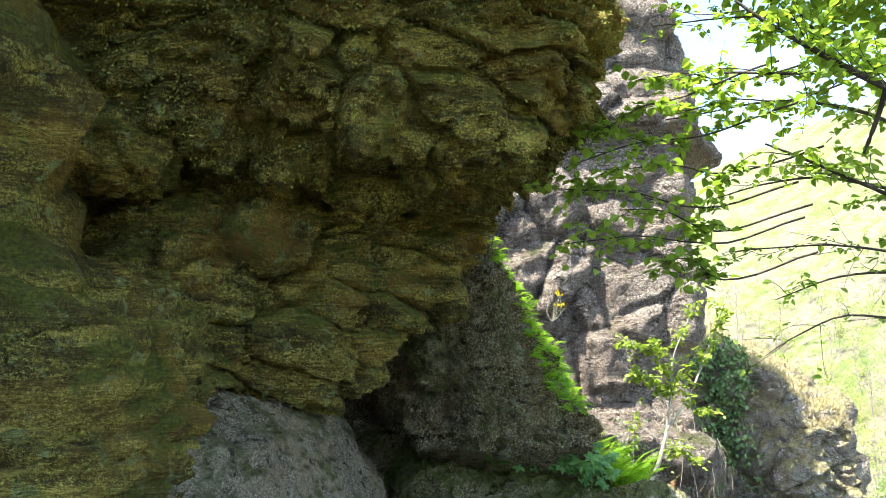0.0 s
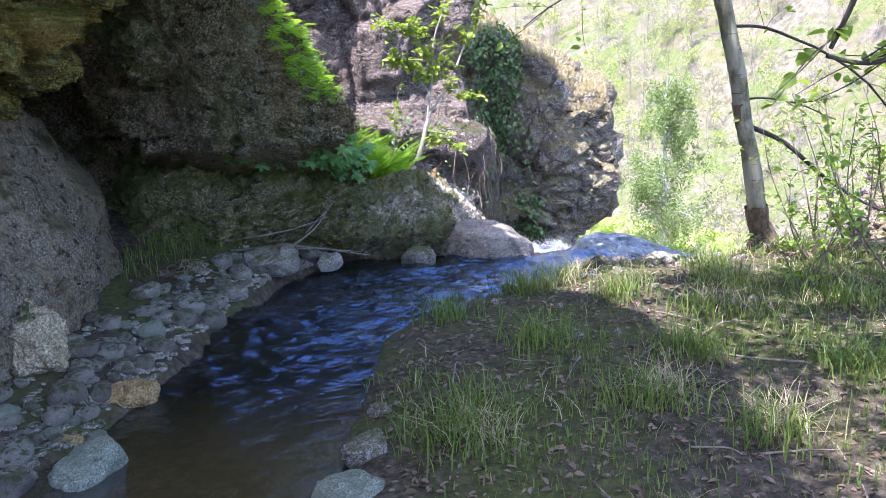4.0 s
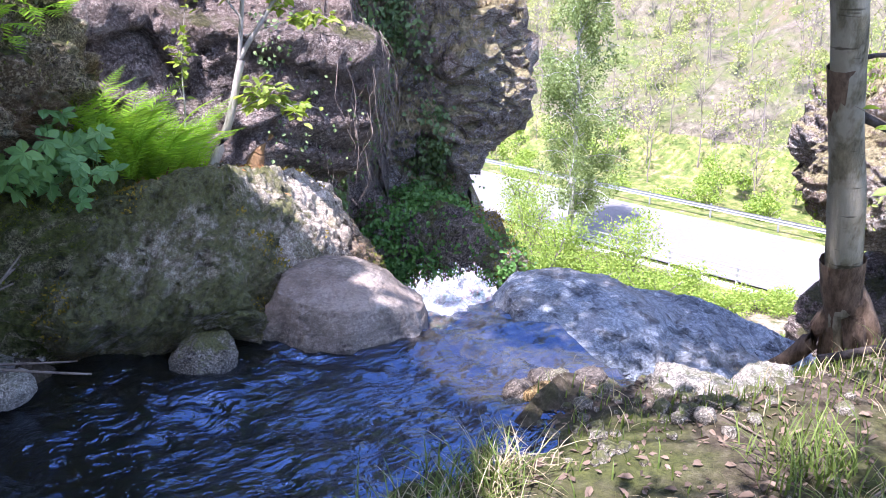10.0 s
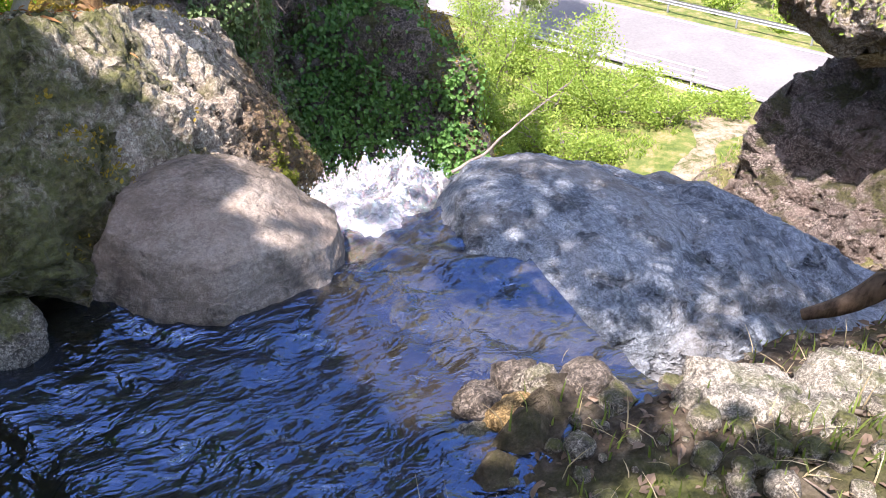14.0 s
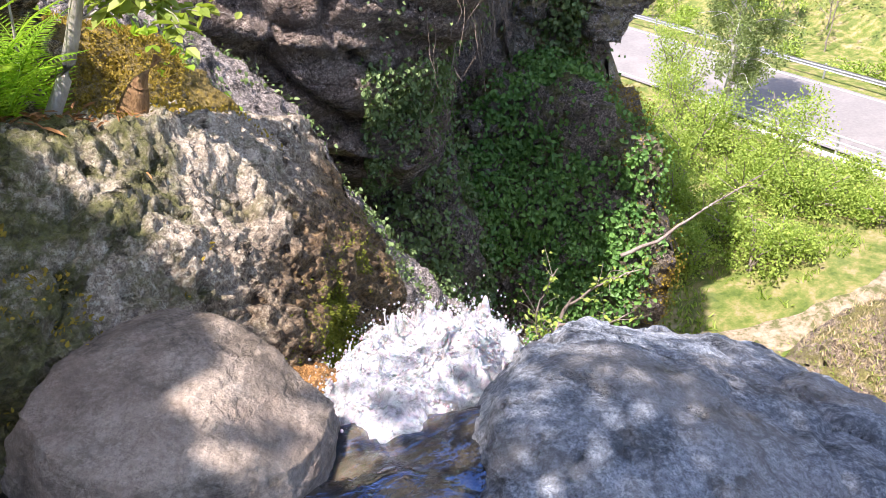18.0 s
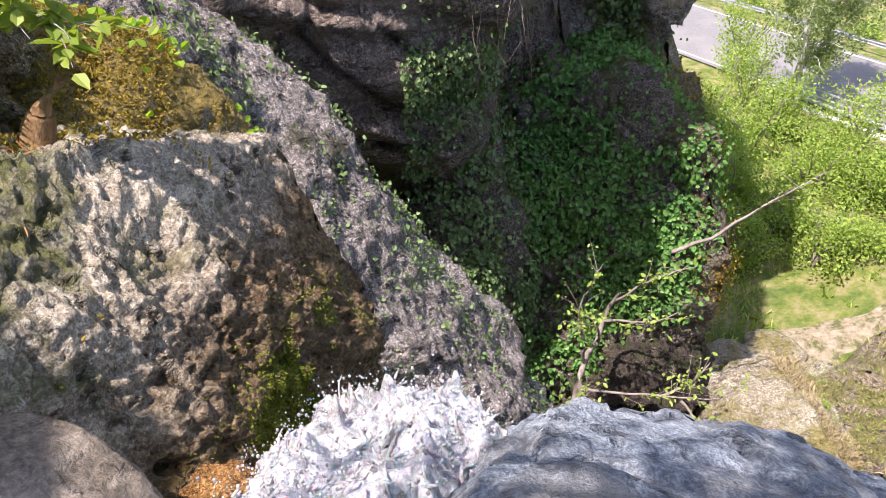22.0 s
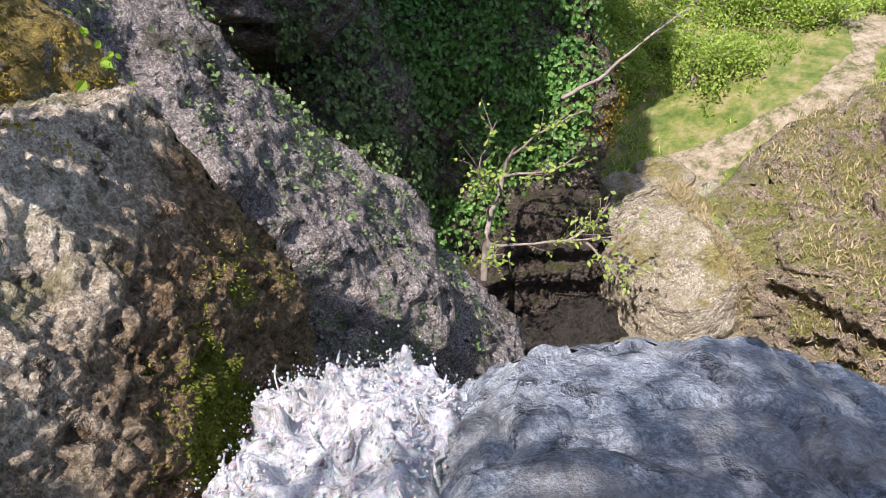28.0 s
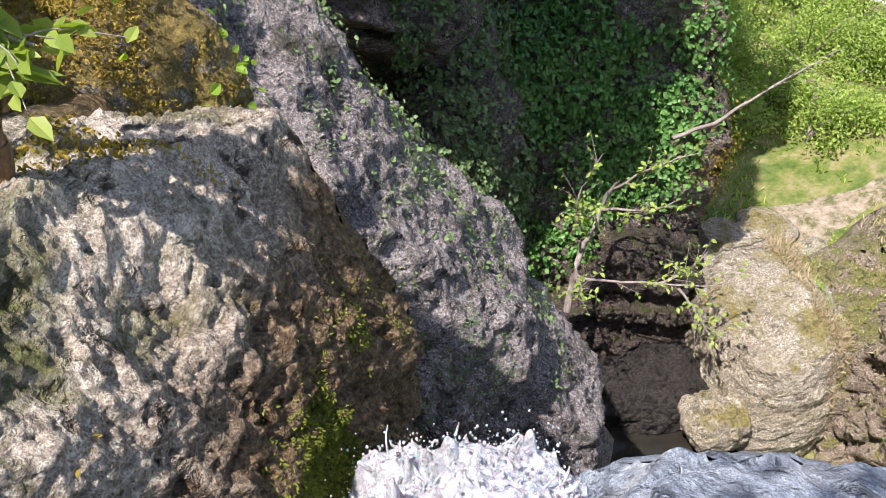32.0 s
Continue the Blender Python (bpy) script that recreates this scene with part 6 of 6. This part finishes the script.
creeper("ivy", "crag_foot", 3000, lambda c, m: (m[:, 1] < 0.3) * (c[:, 2] < -5) * (0.05 + patchy(0.5, -0.1, 0.4, 605)(c)), 0.10, L_IVY, "ivy on the rock wall under the crag", lift=0.2)
creeper("ivy", "cliff_pillar", 12000, lambda c, m: (m[:, 1] < 0.5) * (c[:, 0] > 3.8) * (c[:, 2] < 0.5) * (0.04 + patchy(0.6, -0.1, 0.35, 606)(c)) * smooth(2, -5, c[:, 2]), 0.075, L_IVY2, "ivy climbing the foot of the cliff", lift=0.15)
creeper("ivy", "gorge_slab", 2200, lambda c, m: (m[:, 0] > 0.45) * (m[:, 1] > 0.0) * (m[:, 1] < 0.6) * (c[:, 2] > -7.5) * (0.05 + patchy(1.0, -0.3, 0.3, 620)(c)), 0.06, L_IVY2, "creepers along the back edge of the rock slab", lift=0.10)
creeper("moss", "gorge_slab", 4500, lambda c, m: (m[:, 0] > 0.2) * (m[:, 1] < 0.0) * (c[:, 2] > -6.5) * patchy(1.8, 0.25, 0.5, 607)(c), 0.035, L_IVY2, "dark moss tufts on the rock slab", "moss", 0.2, 0.6, 0.03, 0.8)
creeper("moss", "mossy_rock", 20000, lambda c, m: (m[:, 2] > 0.0) * patchy(1.6, -0.3, 0.1, 608)(c), 0.02, L_MOSS, "thick golden moss cushions on rock", "moss", 0.1, 0.6, 0.05, 0.9)
creeper("creeper", "mossy_rock", 160, lambda c, m: (m[:, 2] > 0.2) * patchy(1.4, 0.0, 0.3, 618)(c), 0.07, L_FERN, "fresh green creeper leaves over golden moss", "creeper", 0.1, 0.8, 0.08, 0.7)
creeper("moss", "mossy_boulder", 4000, lambda c, m: (m[:, 2] > 0.55) * (patchy(3.2, 0.42, 0.6, 609)(c) * smooth(0.0, 0.25, c[:, 2]) + 0.6 * smooth(1.5, 1.0, c[:, 0]) * patchy(3, 0.0, 0.4, 610)(c)), 0.016, L_MOSS, "small golden moss cushions on the boulder", "moss", 0.0, 0.6, 0.010, 0.9)
creeper("wet_moss", "mossy_boulder", 16000, lambda c, m: np.exp(-(((c[:, 0] - 2.88) / 0.3) ** 2 + ((c[:, 1] - 8.15) / 0.4) ** 2 + ((c[:, 2] + 0.55) / 0.14) ** 2)) * patchy(5, -0.2, 0.2, 611)(c), 0.012, L_WETMOSS, "wet green moss at the waterfall's edge", "moss", 0.5, 0.5, 0.008, 0.8)
creeper("moss", "cliff_overhang", 42000, lambda c, m: (m[:, 1] < 0.3) * (0.1 + patchy(1.3, -0.3, 0.35, 612)(c)), 0.020, L_CRUST, "moss and lichen crust on the overhang", "moss", 0.6, 0.7, 0.012, 0.7)
creeper("moss", "cliff_bulge", 26000, lambda c, m: (m[:, 1] < 0.3) * (0.05 + patchy(1.5, -0.1, 0.4, 613)(c)), 0.014, L_CRUST, "hanging dark moss on the rock bulge", "moss", 0.8, 0.5, 0.02, 0.6)
creeper("moss", "cliff_wall", 9000, lambda c, m: (m[:, 1] < 0.4) * patchy(1.6, 0.05, 0.4, 630)(c), 0.018, L_CRUST, "patches of moss crust on the layered cliff", "moss", 0.5, 0.7, 0.012, 0.6)
creeper("moss", "rock_ledge", 9000, lambda c, m: (m[:, 2] > 0.0) * patchy(2, -0.2, 0.3, 614)(c), 0.014, L_WETMOSS, "green moss on the low ledge", "moss", 0.2, 0.6, 0.015, 0.8)
creeper("dry_plants", "gorge_buttress", 3000, lambda c, m: (m[:, 2] > 0.1) * (c[:, 0] > 12.2) * (0.01 + patchy(0.6, 0.05, 0.35, 615)(c)), 0.13, L_DRY, "dry grass and yellow herbs on the rock slope", "dry grass", -0.8, 0.2, 0.06)
creeper("dry_plants", "gorge_bank", 10000, lambda c, m: (m[:, 2] > 0.0) * (0.03 + patchy(0.7, -0.1, 0.3, 621)(c)), 0.16, L_DRY, "dry grass and yellow herbs on the brown slope", "dry grass", -0.8, 0.2, 0.08)
creeper("plants", "gorge_bank", 6000, lambda c, m: (m[:, 2] > 0.1) * patchy(0.7, 0.0, 0.3, 622)(c), 0.075, L_BUSH, "yellow-green herbs on the brown slope", "herbs", -0.5, 0.35, 0.10)
creeper("plants", "gorge_buttress", 1500, lambda c, m: (m[:, 2] > 0.3) * (c[:, 0] > 12.6) * (0.01 + patchy(0.6, 0.0, 0.3, 616)(c)), 0.07, L_BUSH, "yellow-green herbs on the rock slope", "herbs", -0.5, 0.35, 0.10)
creeper("plants", "crag_right", 1500, lambda c, m: (m[:, 2] > 0.0) * patchy(0.8, 0.1, 0.4, 617)(c), 0.10, L_BUSH, "yellow-green tufts on the sunlit crag", "herbs", -0.3, 0.5, 0.10)

root_c, root_n = surface_of("cliff_pillar", 260, lambda c, m: (m[:, 1] < 0.2) * (c[:, 0] > 4.9) * (c[:, 2] > -3.5) * (c[:, 2] < 1.0))
roots = []
for a, m in zip(root_c, root_n):
    drop_ = rng.uniform(0.35, 1.3)
    a = a + m * 0.06
    roots.append(tube([a, a + m * 0.08 + (rng.normal() * 0.06, rng.normal() * 0.06, -drop_ * 0.5), a + m * 0.03 + (rng.normal() * 0.12, rng.normal() * 0.1, -drop_)], 0.009, 0.004, 4, 5, 0.04))
tagged(new("hanging_roots", mesh_from("hanging_roots", *joined(roots), B_STICK)), "dry brown roots hanging down the cliff face", "roots", kind="stuff")

# ---- the small bare tree and the pool at the gorge's bottom ----
gt = Plant()
gtrunk = gt.limb([(6.9, 18.3, -11.2), (7.2, 18.6, -10.2), (7.7, 19.0, -9.2), (8.0, 19.0, -8.4)], 0.09, 0.03, 7, 0.1)
for pts in ([(7.1, 18.5, -10.4), (7.9, 18.2, -10.5), (8.7, 17.8, -10.3), (9.4, 17.5, -10.2), (10.0, 17.4, -9.9)], [(9.0, 17.6, -10.3), (9.3, 17.2, -10.6), (9.5, 16.8, -11.0)], [(8.7, 17.8, -10.3), (9.2, 17.7, -9.9), (9.5, 17.6, -9.3)],
            [(7.3, 18.7, -10.0), (7.1, 18.4, -9.0), (7.0, 18.3, -8.0), (7.3, 18.2, -7.2)], [(7.7, 19.0, -9.2), (8.4, 18.6, -9.0), (9.0, 18.3, -8.6)], [(7.5, 18.8, -9.5), (7.3, 18.4, -8.8), (6.8, 18.0, -8.4)], [(7.9, 19.0, -8.7), (8.5, 18.7, -8.0), (9.2, 18.4, -7.6)],
            [(7.1, 18.4, -10.5), (7.0, 17.9, -10.2), (6.8, 17.4, -10.0)]):
    line = gt.limb(pts, 0.035, 0.008, 6, 0.08)
    gt.twigs(line, 12, 0.7, 0.008, 0.2, 0.2, 5, 0.12, 0.6)
plant_thing("gorge_tree", (6.9, 18.3, -11.2), gt, B_GREY, L_BUSH, "small grey-twigged tree with sparse yellow leaves in the gorge", "tree")
lean = Plant()
line = lean.limb([(9.0, 19.0, -7.6), (9.8, 18.7, -7.0), (10.5, 18.8, -6.6), (11.8, 19.0, -6.0)], 0.045, 0.012, 6, 0.06)
lean.twigs(line, 10, 0.7, 0.008, 0.2, 0.5, 3, 0.12, 0.6)
plant_thing("leaning_branch", (9.0, 19.0, -7.6), lean, B_GREY, L_BUSH, "bare grey branch leaning out of the gorge wall", "branch")
px_, py_ = np.meshgrid(np.linspace(5.0, 11.2, 60), np.linspace(10, 20.5, 90), indexing="ij")
pp = np.stack([px_.ravel(), py_.ravel(), np.zeros(px_.size)], -1)
pp[:, 2] = -14.45 + 0.02 * fbm(pp * 3, 2, 77)
pool = Nodes("dark_pool_water", 0.12, 0.2)
pool.done(pool.ramp(pool.noise(1.5, 5, 0.6), (0.3, (0.010, 0.010, 0.008)), (0.7, (0.03, 0.027, 0.02))), pool.bump(pool.noise(6, 3, 0.5), 0.3, 0.03))
tagged(new("pool", mesh_from("pool", pp, grid_faces(60, 90), pool.mat)), "dark pool at the foot of the waterfall", "water", kind="structure")

# pale dry stream bed that leaves the gorge towards the bridge
bed_line = glide([(11.6, 19.8, 0), (13.2, 21.6, 0), (15.2, 23.6, 0), (18.2, 26.0, 0), (22.0, 28.6, 0), (25.5, 31.0, 0)], 14)
for k in range(22):
    c = bed_line[min(int(k * 2.2), len(bed_line) - 1)] + rng.normal(size=3) * (0.7, 0.7, 0)
    if k > 13:
        c = np.array((12.4, 20.4, 0)) + rng.normal(size=3) * (0.9, 0.9, 0)
    s = rng.uniform(0.6, 1.25)
    rock("stream_rock", "pale water-worn rock on the dry stream bed", "rock", group="rocks of the dry stream bed", c=(c[0], c[1], ground_height(c[:1], c[1:2])[0] + 0.05), r=(s, s * 0.8, s * 0.45), material=M_TAN, rot=(0, 0, k * 37), n=16, box=0.3, bulge=0.1 * s, rough=0.04 * s, size=s, cut=5, seed=700 + k)

# sandy footpath from the gorge's mouth up to the road
TRAIL = glide([(13.0, 21.2, 1.5), (15.0, 23.2, 1.2), (17.6, 24.0, 0.55), (21.2, 24.6, 0.5), (24.4, 26.8, 0.9), (27.6, 29.2, 2.6), (30.4, 30.6, 3.4)], 22)
way_ = unit(np.gradient(TRAIL[:, :2], axis=0))
rows_ = []
for p_, d_ in zip(TRAIL, way_):
    for w_ in np.linspace(-1, 1, 13):
        half_ = p_[2] * (1 + 0.5 * float(fbm(np.array([[p_[0] * 0.6, p_[1] * 0.6, 4.0 * np.sign(w_)]]), 3, 720, 0.5)[0]))
        rows_.append((p_[0] - d_[1] * w_ * half_, p_[1] + d_[0] * w_ * half_))
rows_ = np.array(rows_)
edge_ = np.tile(1 - np.abs(np.linspace(-1, 1, 13)), len(TRAIL))
trail_z = ground_height(rows_[:, 0], rows_[:, 1]) + np.where(across(rows_[:, 0], rows_[:, 1]) > -5.2, -0.02, 0.05) * np.minimum(1, edge_ * 6) - 0.06 * (edge_ < 0.01)
sandy = Nodes("pale_sand_path", 0.95, 0.2)
tagged(new("path", mesh_from("path", np.column_stack([rows_, trail_z]), grid_faces(len(TRAIL), 13), sandy.done(sandy.ramp(sandy.noise(2.6, 7, 0.75), (0.40, (0.09, 0.10, 0.035)), (0.50, (0.23, 0.19, 0.125)), (0.66, (0.36, 0.31, 0.23))), sandy.bump(sandy.noise(9, 6, 0.7), 0.8, 0.05)))),
       "pale sandy footpath across the valley meadow", "path", kind="structure")

n = 16000
mx, my = rng.uniform(10.5, 26, n), rng.uniform(18.5, 36, n)
keep = (across(mx, my) < -5.5) & (np.hypot(TRAIL[:, 0, None] - mx, TRAIL[:, 1, None] - my) - TRAIL[:, 2, None] > 0.2).all(axis=0) & (fbm(np.stack([mx / 1.6, my / 1.6, 0 * mx], -1), 3, 711) > -0.25)
mx, my = mx[keep], my[keep]
base = np.stack([mx, my, ground_height(mx, my)], -1)
tagged(new("meadow_grass", mesh_from("meadow_grass", *leaf_pieces(base, unit(rng.normal(size=(len(mx), 3)) * (0.6, 0.6, 0.2) + (0, 0, 0.9)), some_way(len(mx), 0.3), rng.uniform(0.10, 0.30, len(mx)), 0.3, 0.2, 0.2), L_BUSH, False)),
       "rough yellow-green grass and herbs on the valley floor", "grass", kind="stuff")

# ---- valley: bushes by the road, birch, wooded far slope ----
def ground_at(x, y):
    return float(ground_height(np.array([float(x)]), np.array([float(y)]))[0])


def bush(x, y, r, h, n, mat, label, size=0.2, name="bush", group="bushes in the valley"):
    z = ground_at(x, y)
    p = Plant()
    for k in range(7):
        a = rng.uniform(0, 6.28)
        p.limb([(x, y, z - 0.1), (x + math.cos(a) * r * 0.3, y + math.sin(a) * r * 0.3, z + h * 0.45), (x + math.cos(a) * r * 0.7, y + math.sin(a) * r * 0.7, z + h * rng.uniform(0.6, 0.95))], 0.05, 0.012, 5, 0.1)
    lumps = max(6, int(n / 130))
    for k in range(lumps):
        c = cloud(1, (x, y, z + h * 0.52), (r * 0.8, r * 0.8, h * 0.42))[0]
        p.cloud(c, (r * 0.42, r * 0.42, h * 0.26), n // lumps, size)
    return plant_thing(name, (x, y, z), p, B_GREY, mat, label, "bush", group)


for x, y, r, h in ((20.0, 36.0, 1.6, 3.2), (22.4, 33.2, 1.9, 3.4), (23.6, 30.6, 1.6, 1.5), (19.2, 31.0, 1.6, 2.4), (21.0, 29.6, 1.7, 2.2), (18.2, 34.2, 1.5, 3.0), (24.9, 28.8, 1.5, 0.9), (17.6, 29.2, 1.3, 1.8), (20.4, 39.5, 1.6, 3.6), (23.0, 28.0, 1.3, 1.2),
                   (18.8, 27.2, 1.4, 1.4), (16.6, 31.8, 1.4, 2.6), (15.8, 28.2, 1.2, 1.6), (17.0, 36.5, 1.6, 3.0), (22.0, 43.5, 1.9, 4.2), (26.6, 28.2, 1.2, 1.0)):
    bush(x, y, r, h, int(1700 * r), L_BUSH, "yellow-green spring bush below the road", 0.10)
for k in range(26):
    x, y = rng.uniform(14.5, 25.5), rng.uniform(24.5, 37)
    if across(x, y) < -6.2 and np.hypot(TRAIL[:, 0] - x, TRAIL[:, 1] - y).min() > 2.6 and y > 25.5:
        r = rng.uniform(0.9, 1.7)
        bush(x, y, r, rng.uniform(0.5, 1.5) * r * 0.9, int(1000 * r), L_BUSH, "yellow-green spring bush below the road", 0.10)
for x, y, r, h in ((34.8, 45.8, 1.7, 2.2), (33.0, 50.5, 1.6, 2.4), (37.5, 41.0, 1.6, 2.0), (39.0, 37.0, 1.6, 2.0)):
    bush(x, y, r, h, 1300, L_BUSH, "rounded bright green bush beyond the road", 0.17)
bx, by = 22.6, 39.2
bz = ground_at(bx, by)
birch = Plant()
birch.limb([(bx, by, bz - 0.2), (bx + 0.1, by, bz + 4), (bx + 0.3, by + 0.1, bz + 9), (bx + 0.2, by, bz + 14.5)], 0.2, 0.03, 8, 0.15)
for k in range(80):
    h = rng.uniform(1.8, 13.5)
    a = rng.uniform(0, 6.28)
    L = 3.1 * math.sin(math.pi * min(0.97, 0.22 + 0.75 * h / 14)) ** 0.7 * rng.uniform(0.45, 1.1)
    s0 = np.array((bx + 0.15, by, bz + h))
    tip = s0 + (math.cos(a) * L, math.sin(a) * L, rng.uniform(0.2, 1.2))
    line = birch.limb([s0, (s0 + tip) / 2 + (0, 0, 0.45), tip], 0.03, 0.006, 4, 0.05)
    for c in line[len(line) // 3::2]:
        if rng.random() < 0.8:
            birch.cloud(c + rng.normal(size=3) * 0.2 - (0, 0, 0.35), (0.34, 0.34, 0.66), 110, 0.11)
plant_thing("birch_tree", (bx, by, bz), birch, B_BIRCH, L_BIRCH, "tall pale birch with drooping light green foliage", "tree", "", "stem", "crown")


def wood(name, places, hmin, hmax, leafy, mat, label, bare=0.5):
    """Many far trees and bushes as one thing."""
    p = Plant()
    for x, y in places:
        z = ground_at(x, y)
        h = rng.uniform(hmin, hmax)
        p.limb([(x, y, z - 0.2), (x + rng.normal() * 0.2, y + rng.normal() * 0.2, z + h * 0.5), (x + rng.normal() * 0.4, y + rng.normal() * 0.4, z + h)], 0.02 * h / 2, 0.012, 4, 0.1)
        for k in range(11):
            s0 = np.array((x, y, z + h * rng.uniform(0.25, 0.9)))
            a = rng.uniform(0, 6.28)
            tip = s0 + np.array((math.cos(a), math.sin(a), rng.uniform(0.5, 1.4))) * h * 0.24
            p.stems.append(tube([s0, (s0 + tip) / 2 + rng.normal(size=3) * 0.1, tip], 0.022, 0.008, 3, 2))
            if rng.random() > bare:
                p.cloud(tip, (h * 0.17, h * 0.17, h * 0.13), leafy, 0.035 * h ** 0.5 + 0.10)
    ob = thing(name, (places[0][0], places[0][1], ground_at(*places[0])), label, "trees", kind="stuff")
    part("stem", local(p.stem_mesh("stem", B_GREY), ob.location), ob)["kind"] = "stuff"
    part("foliage", local(p.leaf_mesh("foliage", mat), ob.location), ob)["kind"] = "stuff"
    return ob


def strip(n, s0, s1, a0=-75, a1=22, power=1.0):
    s = s0 + (s1 - s0) * rng.random(n) ** power
    a = rng.uniform(a0, a1, n)
    return [(float(on_road(aa, ss)[0]), float(on_road(aa, ss)[1])) for aa, ss in zip(a, s)]


wood("bare_wood", strip(320, 11, 56), 3.0, 7.5, 20, L_HILL, "half-leafed spring trees on the lower far slope", 0.45)
wood("river_thicket", strip(90, 8.5, 18), 1.2, 3.2, 60, L_BUSH, "yellow-green thicket along the river beyond the road", 0.1)
wood("hill_scrub", strip(370, 24, 120), 1.4, 4.0, 24, L_HILL, "scattered green scrub on the far hillside", 0.15)
